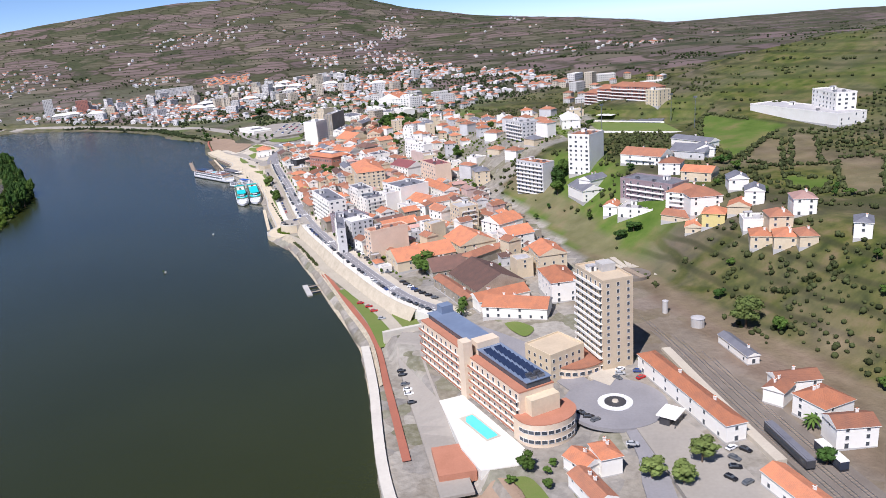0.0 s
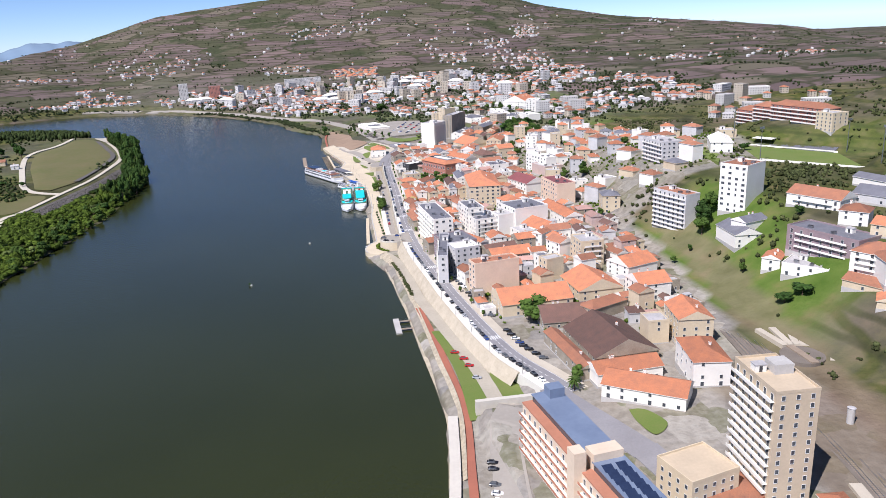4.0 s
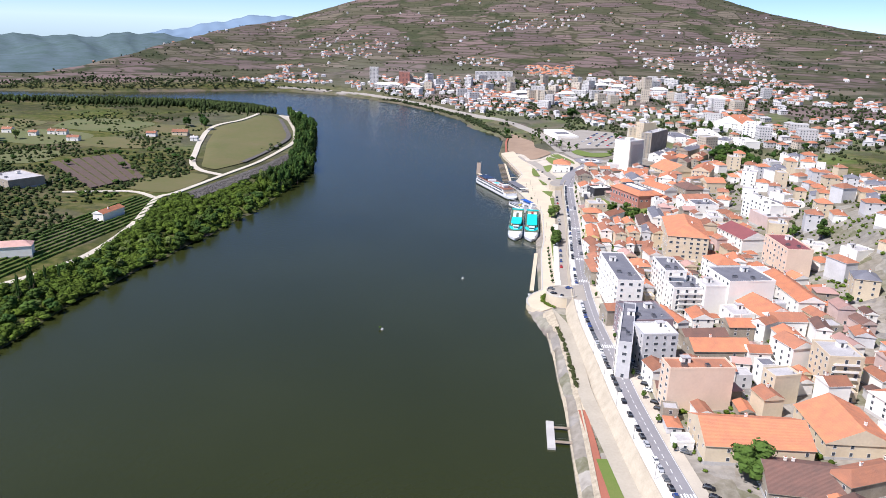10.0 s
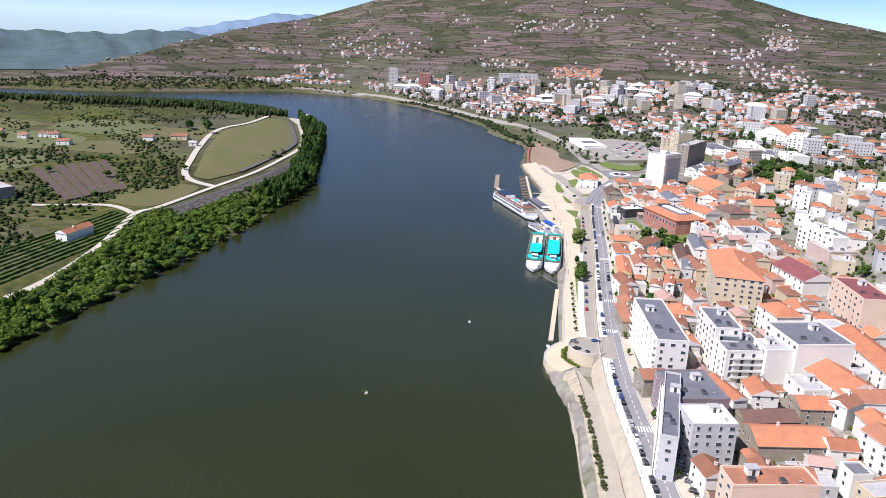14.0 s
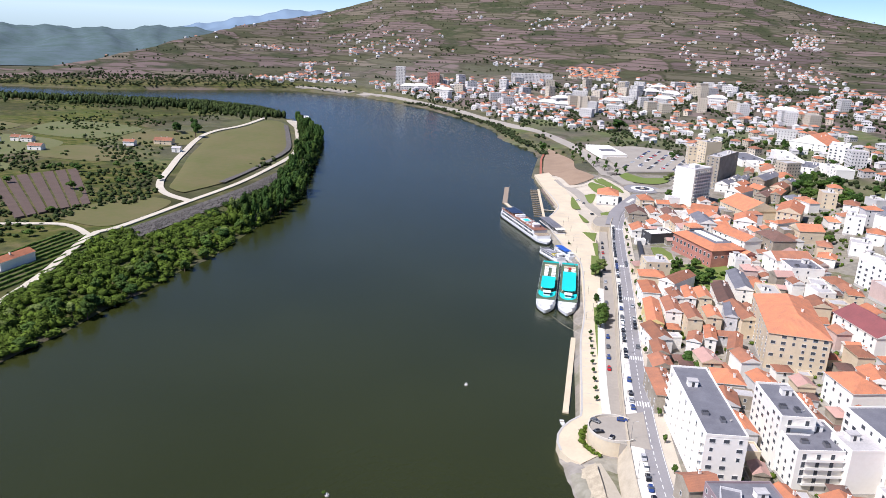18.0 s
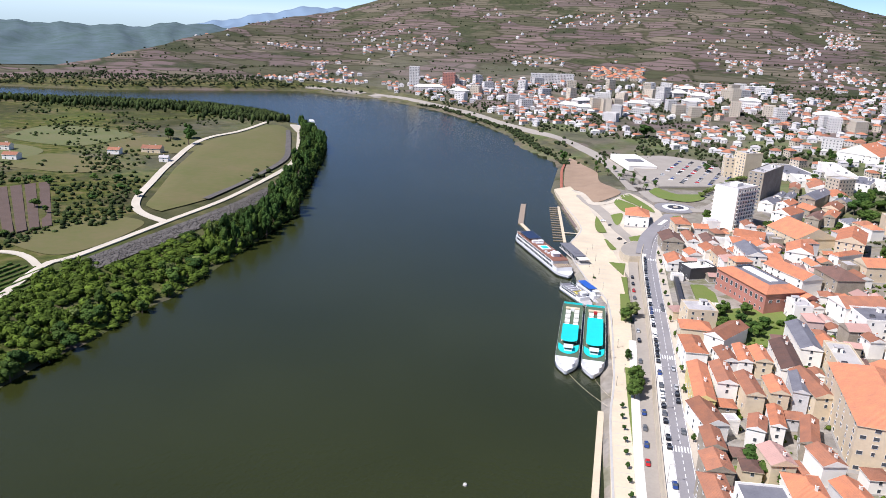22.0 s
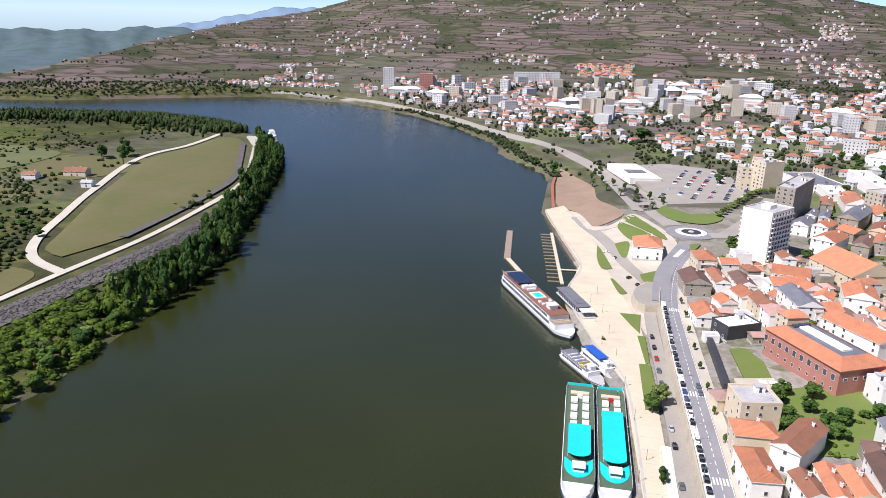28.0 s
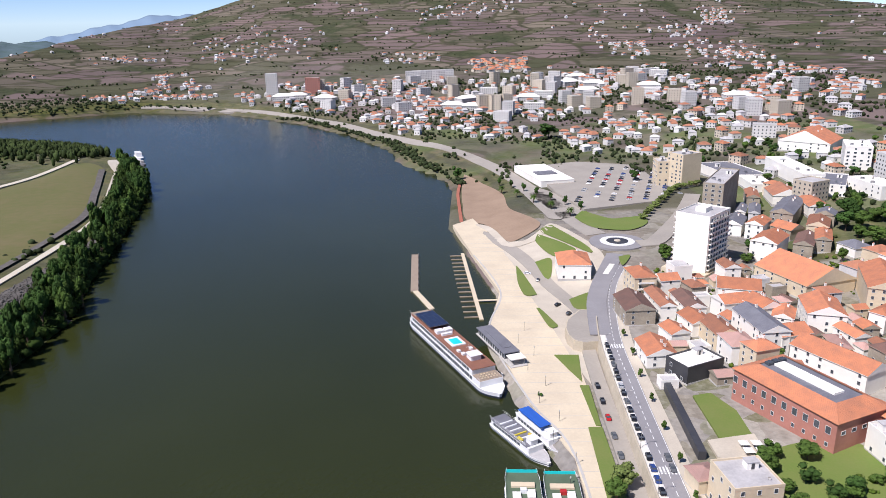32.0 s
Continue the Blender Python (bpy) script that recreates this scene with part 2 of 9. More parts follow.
    yard = n.new("ShaderNodeTexVoronoi")
    yard.inputs["Scale"].default_value = 0.085
    wob = n.new("ShaderNodeVectorMath")
    wob.operation = "MULTIPLY_ADD"
    wb = n.new("ShaderNodeTexNoise")
    wb.inputs["Scale"].default_value = 0.12
    l.new(pos, wb.inputs["Vector"])
    l.new(wb.outputs["Color"], wob.inputs[0])
    wob.inputs[1].default_value = (7, 7, 0)
    l.new(pos, wob.inputs[2])
    l.new(wob.outputs[0], yard.inputs["Vector"])
    ysep = n.new("ShaderNodeSeparateColor")
    l.new(yard.outputs["Color"], ysep.inputs["Color"])
    plots = ramp(ysep.outputs[1], (0.0, (0.20, 0.19, 0.18)), (0.25, (0.31, 0.285, 0.25)), (0.45, (0.24, 0.21, 0.165)), (0.6, (0.40, 0.37, 0.32)), (0.75, (0.105, 0.115, 0.04)), (0.9, (0.26, 0.225, 0.18)), (1.0, (0.34, 0.315, 0.28)))
    worn = ramp(noise(0.3, 7), (0.35, (0.17, 0.15, 0.12)), (0.65, (0.38, 0.35, 0.30)))
    part_ = n.new("ShaderNodeMath")
    part_.operation = "MULTIPLY"
    l.new(noise(0.8, 5), part_.inputs[0])
    part_.inputs[1].default_value = 0.75
    town = mixc(part_.outputs[0], plots, worn)
    soil = ramp(noise(0.1, 6), (0.3, (0.17, 0.125, 0.085)), (0.7, (0.26, 0.2, 0.14)))
    att = n.new("ShaderNodeAttribute")
    att.attribute_name = "zone"
    sz = n.new("ShaderNodeSeparateColor")
    l.new(att.outputs["Color"], sz.inputs["Color"])
    scrub = ramp(noise(0.11, 8), (0.32, (0.035, 0.05, 0.012)), (0.48, (0.08, 0.09, 0.022)), (0.58, (0.115, 0.11, 0.036)), (0.72, (0.16, 0.125, 0.062)))
    scrub = mixc(bank.outputs["Result"], scrub, green)
    col = mixc(att.outputs["Alpha"], fields, scrub)
    col = mixc(sz.outputs[1], col, meadow)
    col = mixc(sz.outputs[2], col, soil)
    col = mixc(sz.outputs[0], col, town)
    l.new(col, b.inputs["Base Color"])
    bp = n.new("ShaderNodeBump")
    bp.inputs["Strength"].default_value, bp.inputs["Distance"].default_value = 0.6, 1.0
    l.new(noise(0.4, 6), bp.inputs["Height"])
    l.new(bp.outputs["Normal"], b.inputs["Normal"])
    return m


def water_mat():
    m = bpy.data.materials.new("river_water")
    m.use_nodes = True
    n, l = m.node_tree.nodes, m.node_tree.links
    b = n["Principled BSDF"]
    b.inputs["Roughness"].default_value, b.inputs["IOR"].default_value = 0.2, 1.33
    b.inputs["Specular IOR Level"].default_value = 0.85
    geo = n.new("ShaderNodeNewGeometry")
    big = n.new("ShaderNodeTexNoise")
    big.inputs["Scale"].default_value, big.inputs["Detail"].default_value = 0.006, 5
    l.new(geo.outputs["Position"], big.inputs["Vector"])
    r = n.new("ShaderNodeValToRGB")
    r.color_ramp.elements[0].position, r.color_ramp.elements[0].color = 0.3, (0.022, 0.0265, 0.0055, 1)
    r.color_ramp.elements[1].position, r.color_ramp.elements[1].color = 0.7, (0.03, 0.0355, 0.0095, 1)
    l.new(big.outputs["Fac"], r.inputs["Fac"])
    l.new(r.outputs["Color"], b.inputs["Base Color"])
    map_, wave = n.new("ShaderNodeMapping"), n.new("ShaderNodeTexNoise")
    map_.inputs["Scale"].default_value = (0.5, 0.28, 0.4)
    l.new(geo.outputs["Position"], map_.inputs["Vector"])
    l.new(map_.outputs["Vector"], wave.inputs["Vector"])
    wave.inputs["Scale"].default_value, wave.inputs["Detail"].default_value = 1.0, 6
    bp = n.new("ShaderNodeBump")
    bp.inputs["Strength"].default_value, bp.inputs["Distance"].default_value = 0.7, 0.25
    l.new(wave.outputs["Fac"], bp.inputs["Height"])
    l.new(bp.outputs["Normal"], b.inputs["Normal"])
    return m


def strewn_mat(name, c1, c2, spread=0.45):
    """Foliage of uncounted plants: every spray of leaves has its own tone."""
    m = mat(name, c1, c2, 0.85, 0.06, 0.9, spec=0.12)
    n, l = m.node_tree.nodes, m.node_tree.links
    geo, mr, hsv = n.new("ShaderNodeNewGeometry"), n.new("ShaderNodeMapRange"), n.new("ShaderNodeHueSaturation")
    mr.inputs["To Min"].default_value, mr.inputs["To Max"].default_value = 1 - spread, 1 + spread
    l.new(geo.outputs["Random Per Island"], mr.inputs["Value"])
    l.new(mr.outputs["Result"], hsv.inputs["Value"])
    b = n["Principled BSDF"]
    src = b.inputs["Base Color"].links[0].from_socket
    l.new(src, hsv.inputs["Color"])
    l.new(hsv.outputs["Color"], b.inputs["Base Color"])
    return m


M["thicket"] = strewn_mat("bank_thicket_leaves", (0.10, 0.145, 0.018), (0.04, 0.07, 0.01))
M["tipleaf"] = strewn_mat("dark_poplar_leaves", (0.034, 0.062, 0.010), (0.015, 0.029, 0.006))
M["scrubleaf"] = strewn_mat("olive_scrub_leaves", (0.075, 0.085, 0.03), (0.04, 0.052, 0.02))
M["fieldleaf"] = strewn_mat("dark_orchard_leaves", (0.05, 0.07, 0.02), (0.025, 0.04, 0.012))
M["farleaf"] = strewn_mat("far_foliage", (0.042, 0.056, 0.02), (0.026, 0.038, 0.015))
M["ground"], M["water"] = ground_mat(), water_mat()

# ---- plan of the land ----
RIGHT = [(5, -400), (10, 150), (15, 224), (29, 297), (36, 346), (35, 400), (33, 475), (29, 545), (19, 584), (17, 596), (25, 612), (26, 735), (27, 818), (14, 868), (5, 925), (14, 984), (1, 1050), (-12, 1125), (-10, 1255), (-29, 1321), (-66, 1371), (-85, 1460), (-147, 1580), (-229, 1692), (-390, 1842), (-567, 1880), (-700, 1800), (-860, 1690), (-1500, 1560)]
LEFT = [(-1500, 1420), (-868, 1490), (-752, 1515), (-577, 1535), (-450, 1495), (-380, 1430), (-292, 1268), (-262, 1152), (-226, 1000), (-211, 955), (-212, 766), (-228, 634), (-238, 555), (-236, 450), (-240, 100), (-250, -400)]
RIVER = np.array(RIGHT + LEFT, float)
AVENUE = [(107, 250), (97, 290), (80, 345), (66, 385), (56, 455), (52, 500), (47, 560), (46, 620), (48, 690), (51, 760), (54, 860), (57, 915), (68, 975), (82, 1012)]


def sstep(v, a, b):
    t = np.clip((np.asarray(v, float) - a) / (b - a), 0, 1)
    return t * t * (3 - 2 * t)


def shore(x, y):
    """Distance from the river's edge: positive on land."""
    x, y = np.asarray(x, float), np.asarray(y, float)
    best, inside = np.full(x.shape, 1e9), np.zeros(x.shape, bool)
    for (ax, ay), (bx, by) in zip(RIVER, np.roll(RIVER, -1, 0)):
        dx, dy = bx - ax, by - ay
        t = np.clip(((x - ax) * dx + (y - ay) * dy) / (dx * dx + dy * dy), 0, 1)
        best = np.minimum(best, np.hypot(x - ax - t * dx, y - ay - t * dy))
        if dy:
            inside ^= ((ay > y) != (by > y)) & (x < dx * (y - ay) / dy + ax)
    return np.where(inside, -best, best)


AV = np.array(AVENUE, float)


def avenue_x(y):
    return np.interp(y, AV[:, 1], AV[:, 0])


def wall_top(y):
    """Offset of the river wall's crest from the avenue's base line."""
    return np.interp(y, [560, 640, 730, 900], [-3.5, -2.2, -1.2, -1.0])


def wall_foot(y):
    return np.interp(y, [575, 615, 730], [-7.6, -3.0, -1.9])


def bump2(x, y, cx, cy, sx, sy):
    return np.exp(-((x - cx) / sx) ** 2 - ((y - cy) / sy) ** 2)


def wobble(x, y, s, k):
    """A smooth sum of sines that stands in for broad relief."""
    return (np.sin(x / s + 1.3 * k) * np.cos(y / (s * 1.3) + 0.7 * k) + 0.5 * np.sin((x + y) / (s * 0.53) + k) + 0.35 * np.cos((x - 0.6 * y) / (s * 0.31) + 2 * k)) / 1.85


def land(x, y):
    """Height of the land, metres above the river."""
    x, y = np.asarray(x, float), np.asarray(y, float)
    d = shore(x, y)
    right = (x > -200) & (y < 1900) & (d > 0) | (y > 1560 + 0 * x) & (d > 0)
    left = (x < -150) & (y < 1600) & ~((x > -200) & (y < 1400))
    u = x - avenue_x(y)
    town = 3.2 + 5.8 * sstep(u - wall_top(y), 0.3, 2.8) + 0.06 * np.clip(u - 20, 0, 110)
    town = np.where(y < 340, 3.2 + 5.8 * sstep(x, 45, 50) + 3.0 * sstep(x, 85, 105) + 0.04 * np.clip(x - 105, 0, 60), town)
    far = sstep(y, 960, 1060)
    town = town * (1 - far) + far * (2.5 + 7 * sstep(d, 12, 60) + 0.03 * np.clip(d - 60, 0, 500))
    town = town * (1 - 0.93 * sstep(np.hypot(x, y - 250), 1560, 2150))
    hill = 34 * sstep(x, 186, 262) * sstep(y, 60, 200) * (1 - 0.72 * sstep(y, 640, 860))
    hill = hill + 0.05 * np.clip(x - 262, 0, 900) * sstep(y, -50, 250)
    hill = hill + 26 * bump2(x, y, 560, 620, 190, 190) + 45 * bump2(x, y, 760, 420, 260, 330)
    r, az = np.hypot(x, y - 250), np.degrees(np.arctan2(x, y - 250))
    crest = np.interp(az, [-75, -50, -38, -36, -32.5, -28.6, -24.6, -22, -17.5, -15, -12, -4.5, 0, 6, 12, 15, 17, 19.5, 22, 26, 31, 35, 38, 42, 50, 60, 90], [3, 3, 4, 9, 30, 58, 92, 118, 160, 205, 262, 325, 348, 352, 302, 245, 205, 168, 140, 112, 84, 56, 24, 4, 4, 20, 60])
    rc = np.interp(az, [-40, -36, -32.5, -28.6, -24.6, -22, -18], [2000, 2000, 2020, 2200, 2600, 3000, 3500])
    rise = np.clip((r - 1550) / (rc - 1550), 0, 1)
    prof = 0.25 * rise + 0.75 * rise**1.6
    rough = wobble(x, y, 190, 1.0) * 16 + wobble(x, y, 70, 2.0) * 5
    mount = crest * prof + rough * sstep(r, 1700, 2500) * (1 - sstep(r, rc - 300, rc - 20)) * np.clip(crest / 150, 0.15, 1)
    mount = np.where(r > rc, np.maximum(mount - 0.2 * (r - rc), np.minimum(mount, 1.0)), mount)
    z_right = town + hill + mount + 2.0 * wobble(x, y, 60, 3.0) * sstep(u, 150, 260)
    z_left = 5.5 * sstep(d, 2, 40) + 0.012 * np.clip(d - 60, 0, 600) + 1.5 * wobble(x, y, 55, 4.0) * sstep(d, 60, 140) + mount
    z_left = z_left + 18 * bump2(x, y, -560, 560, 200, 240)
    # the sports ground is cut level into the hill
    px, py = (x - 333) * 0.625 - (y - 562) * 0.78, (x - 333) * 0.78 + (y - 562) * 0.625
    k = (1 - sstep(np.abs(px), 44, 66)) * (1 - sstep(np.abs(py), 28, 50))
    z_right = z_right * (1 - k) + 55.6 * k
    z = np.where(left, z_left, z_right)
    return np.where(d > 0, np.where(left, z, np.minimum(z, 0.4 + d * 0.9)), np.maximum(-4.0, d * 0.5))


def in_poly(x, y, poly):
    x, y = np.asarray(x, float), np.asarray(y, float)
    hit = np.zeros(x.shape, bool)
    for (ax, ay), (bx, by) in zip(poly, poly[1:] + poly[:1]):
        if ay != by:
            hit ^= ((ay > y) != (by > y)) & (x < (bx - ax) * (y - ay) / (by - ay) + ax)
    return hit


BROWN = [[(369, 420), (370, 399), (323, 346), (313, 360)], [(347, 419), (351, 410), (308, 361), (303, 392)], [(337, 350), (361, 336), (307, 288), (287, 295)]]
GREEN = [[(372, 522), (379, 435), (347, 419), (304, 399), (325, 461)], [(296, 348), (308, 325), (287, 306), (283, 328)], [(268, 680), (330, 690), (330, 650), (290, 650)]]
GROVE = [(379, 423), (420, 400), (400, 350), (365, 340), (342, 358), (373, 401)]
PITCH = [(300, 556), (343, 503), (365, 562), (323, 626)]


def height(x, y):
    return float(land(np.array([x]), np.array([y]))[0])


class Bag:
    """Collects boxes, prisms and sheets for one mesh."""

    def __init__(self):
        self.v, self.f, self.m = [], [], []

    def add(self, verts, faces, mi=0):
        k = len(self.v)
        self.v += [tuple(p) for p in verts]
        self.f += [tuple(i + k for i in f) for f in faces]
        self.m += [mi] * len(faces)
        return self

    def box(self, x0, x1, y0, y1, z0, z1, mi=0, rot=0.0, at=(0, 0)):
        c, s = math.cos(radians(rot)), math.sin(radians(rot))
        vs = [(at[0] + x * c - y * s, at[1] + x * s + y * c, z) for z in (z0, z1) for x, y in ((x0, y0), (x1, y0), (x1, y1), (x0, y1))]
        return self.add(vs, [(3, 2, 1, 0), (4, 5, 6, 7), (0, 1, 5, 4), (1, 2, 6, 5), (2, 3, 7, 6), (3, 0, 4, 7)], mi)

    def prism(self, pts, z0, z1, mi=0):
        n = len(pts)
        if sum(pts[i][0] * pts[(i + 1) % n][1] - pts[(i + 1) % n][0] * pts[i][1] for i in range(n)) < 0:
            pts = pts[::-1]
        vs = [(x, y, z0) for x, y in pts] + [(x, y, z1) for x, y in pts]
        return self.add(vs, [tuple(range(n))[::-1], tuple(range(n, 2 * n))] + [(i, (i + 1) % n, n + (i + 1) % n, n + i) for i in range(n)], mi)

    def tube(self, a, b, r0, r1, n=8, mi=0):
        a, b = Vector(a), Vector(b)
        q = (b - a).to_track_quat("Z", "Y").to_matrix()
        ring = [Vector((math.cos(2 * math.pi * i / n), math.sin(2 * math.pi * i / n), 0)) for i in range(n)]
        vs = [a + q @ (p * r0) for p in ring] + [b + q @ (p * r1) for p in ring]
        return self.add(vs, [tuple(range(n))[::-1], tuple(range(n, 2 * n))] + [(i, (i + 1) % n, n + (i + 1) % n, n + i) for i in range(n)], mi)

    def mesh(self, name, *mats, smooth=False):
        me = bpy.data.meshes.new(name)
        me.from_pydata(self.v, [], self.f)
        for m in mats:
            me.materials.append(M[m] if isinstance(m, str) else m)
        me.polygons.foreach_set("material_index", self.m)
        if smooth:
            me.polygons.foreach_set("use_smooth", [True] * len(self.f))
        me.update()
        return me


def part(name, data, parent, label="", at=None):
    """Links a mesh as one object under a thing or a part."""
    ob = new(name, data)
    ob.parent = parent
    if at is not None:
        ob.matrix_basis = at
    if label:
        ob["label"] = label
    return ob


def thing(name, m, label, category, group="", kind=""):
    ob = new(name)
    ob.matrix_basis = m
    ob.empty_display_size = 1
    return tagged(ob, label, category, group, kind)


def offset_line(pts, k):
    """The polyline shifted sideways by k (positive to its right)."""
    out = []
    for i, p in enumerate(pts):
        a, b = pts[max(i - 1, 0)], pts[min(i + 1, len(pts) - 1)]
        dx, dy = b[0] - a[0], b[1] - a[1]
        n = math.hypot(dx, dy)
        out.append((p[0] + dy / n * k, p[1] - dx / n * k))
    return out


def smooth_line(pts, step=8.0):
    """Catmull-Rom through the points."""
    out = []
    P = [pts[0]] + list(pts) + [pts[-1]]
    for i in range(1, len(P) - 2):
        p0, p1, p2, p3 = (Vector(q[:2]) for q in P[i - 1 : i + 3])
        n = max(1, int((p2 - p1).length / step))
        for k in range(n):
            t = k / n
            q = 0.5 * ((2 * p1) + (p2 - p0) * t + (2 * p0 - 5 * p1 + 4 * p2 - p3) * t * t + (3 * p1 - p0 - 3 * p2 + p3) * t**3)
            out.append((q.x, q.y))
    return out + [tuple(pts[-1][:2])]


def ribbon(bag, pts, k0, k1, z, mi=0, thick=0.0):
    """A strip along a line between two sideways offsets; z is a number or a function of x and y."""
    a, b = offset_line(pts, k0), offset_line(pts, k1)
    zf = z if callable(z) else (lambda x, y: z)
    n = len(pts)
    vs = [(x, y, zf(x, y)) for x, y in a] + [(x, y, zf(x, y)) for x, y in b]
    fs = [(i, n + i, n + i + 1, i + 1) for i in range(n - 1)]
    if thick:
        vs += [(x, y, q - thick) for x, y, q in vs]
        fs += [(i + 1, i + 2 * n + 1, i + 2 * n, i) for i in range(n - 1)] + [(n + i, 3 * n + i, 3 * n + i + 1, n + i + 1) for i in range(n - 1)]
        fs += [(0, 2 * n, 3 * n, n), (n - 1, 2 * n - 1, 4 * n - 1, 3 * n - 1)]
    return bag.add(vs, [f[::-1] for f in fs], mi)


def structure(name, data, label, category="ground"):
    return tagged(new(name, data), label, category, kind="structure")


def axis(parts):
    out = []
    for a, b, s in parts:
        out += list(np.arange(a, b, s))
    return np.array(out + [parts[-1][1]], float)


def build_ground():
    xs = axis([(-4200, -1400, 70), (-1400, -500, 22), (-500, -190, 8), (-190, 0, 12), (0, 70, 2.5), (70, 420, 6), (420, 1000, 14), (1000, 4200, 70)])
    ys = axis([(-600, 100, 50), (100, 1150, 6), (1150, 1700, 14), (1700, 3700, 22), (3700, 4900, 80)])
    X, Y = np.meshgrid(xs, ys)
    Z = land(X, Y)
    ny, nx = X.shape
    me = bpy.data.meshes.new("ground")
    idx = np.arange(nx * ny).reshape(ny, nx)
    f = np.stack([idx[:-1, :-1], idx[:-1, 1:], idx[1:, 1:], idx[1:, :-1]], -1).reshape(-1, 4)
    me.from_pydata(np.stack([X, Y, Z], -1).reshape(-1, 3).tolist(), [], f.tolist())
    me.polygons.foreach_set("use_smooth", [True] * len(f))
    d, u = shore(X, Y), X - avenue_x(Y)
    rail = np.where(Y < 640, np.interp(Y, [120, 211, 313, 388, 470, 640], [146, 162, 179, 190, 204, 222]), 190)
    urban = ((X > -30) & (X < np.where(Y > 330, rail - 10, rail)) & (Y < 1000) & (d > 0)) * 1.0
    urban = np.maximum(urban, ((Y > 560) & (Y < 1000) & (X > 0) & (X < 330)) * 0.8)
    urban = np.maximum(urban, sstep(Y, 980, 1060) * (1 - sstep(d, 380, 620)) * (X > -520) * (X < 800) * 0.16)
    urban = np.maximum(urban, ((X > 25) & (X < 190) & (Y > 960) & (Y < 1130)) * 0.75)
    urban = np.where((X > 136) & (Y < 345), urban * 0.3, urban)
    wv = 10 * wobble(X, Y, 22, 7.0)
    meadow = sstep(X + wv, 172, 186) * (1 - sstep(X + wv, 236, 262)) * sstep(Y + wv, 330, 372) * (1 - sstep(Y + wv, 520, 560))
    meadow = np.maximum(meadow, 0.2 * bump2(X, Y, 470, 560, 120, 60) + 0.35 * np.clip(wobble(X, Y, 48, 8.0), 0, 1) * (X > 185) * (Y < 700))
    meadow = np.maximum(meadow, ((X < -205) & (Y < 1560) & (d > 0)) * np.clip(0.05 + 0.35 * wobble(X, Y, 40, 9.0), 0.0, 0.4) * np.where((X < -300) & (Y < 1000), 0.2, 1.0))
    soil = ((X > 120) & (X < 192) & (Y < 340)) * 0.7 + 0.6 * bump2(X, Y, 200, 215, 14, 18) + 0.7 * bump2(X, Y, 330, 370, 16, 30)
    meadow = np.maximum(meadow, ((X > 180) & (X < 420) & (Y > 985) & (Y < 1420)) * np.clip(0.35 + 0.6 * wobble(X, Y, 30, 17.0), 0, 0.8))
    meadow = np.maximum(meadow, ((X > -60) & (X < 300) & (Y > 1290) & (Y < 1560)) * np.clip(0.3 + 0.6 * wobble(X, Y, 34, 18.0), 0, 0.7))
    soil = np.maximum(soil, ((X >= rail - 6) & (X < rail + 14) & (Y < 600)) * 0.55)
    for q in BROWN:
        soil = np.where(in_poly(X, Y, q), 0.55, soil)
    for q in GREEN:
        meadow = np.where(in_poly(X, Y, q), 0.9, meadow)
    scrub = ((X > np.where((Y > 330) & (Y < 640), rail - 12, 183)) & (Y < 1050)) * np.clip(0.72 + 0.5 * wobble(X, Y, 34, 11.0), 0.2, 1)
    scrub = np.maximum(scrub, ((X < -205) & (Y < 1600) & (d > 0)) * np.clip(0.85 + 0.4 * wobble(X, Y, 38, 12.0), 0.5, 1))
    scrub = np.maximum(scrub, sstep(d, 0, 4) * (1 - sstep(d, 40, 75)) * (Y > 1180) * 0.8)
    zone = np.stack([urban, meadow, np.clip(soil, 0, 1), np.clip(scrub, 0, 1)], -1).reshape(-1, 4).astype(np.float32)
    me.color_attributes.new("zone", "FLOAT_COLOR", "POINT").data.foreach_set("color", zone.ravel())
    me.materials.append(M["ground"])
    structure("ground", me, "river valley land with terraced hills and town paving")
    w = Bag()
    w.add([(-4200, -600, 0), (4200, -600, 0), (4200, 4900, 0), (-4200, 4900, 0)], [(0, 1, 2, 3)])
    structure("water", w.mesh("water", "water"), "calm olive-green river water", "water")


build_ground()

# ---- houses ----
M["maroon"] = mat("maroon_roof_sheet", (0.27, 0.085, 0.085), (0.2, 0.07, 0.07), 0.7, 0.2, 1.2)
M["pinkroof"] = tile_mat("faded_pink_tiles", (0.50, 0.30, 0.25), (0.4, 0.25, 0.21))
WALLS = {"white": "white-rendered", "cream": "cream-rendered", "sand": "sand-coloured", "yellow": "yellow-painted", "grey": "grey-rendered", "stone": "weathered stone", "brick": "red-rendered", "pink": "pale pink", "mauve": "mauve-tiled", "dark": "dark-clad"}
ROOFS = {"tile": "orange clay-tiled", "oldtile": "aged red-tiled", "browntile": "dark brown-tiled", "slate": "grey slate", "flat": "grey felted", "maroon": "maroon sheet-clad", "pinkroof": "faded pink-tiled", "white": "white-coated", "concrete": "pale concrete", "blueroof": "blue-grey metal"}
FOOT = []


def corners(x, y, w, d, rot, grow=0.0):
    c, s = math.cos(radians(rot)), math.sin(radians(rot))
    return [(x + a * c - b * s, y + a * s + b * c) for a, b in ((-w / 2 - grow, -d / 2 - grow), (w / 2 + grow, -d / 2 - grow), (w / 2 + grow, d / 2 + grow), (-w / 2 - grow, d / 2 + grow))]


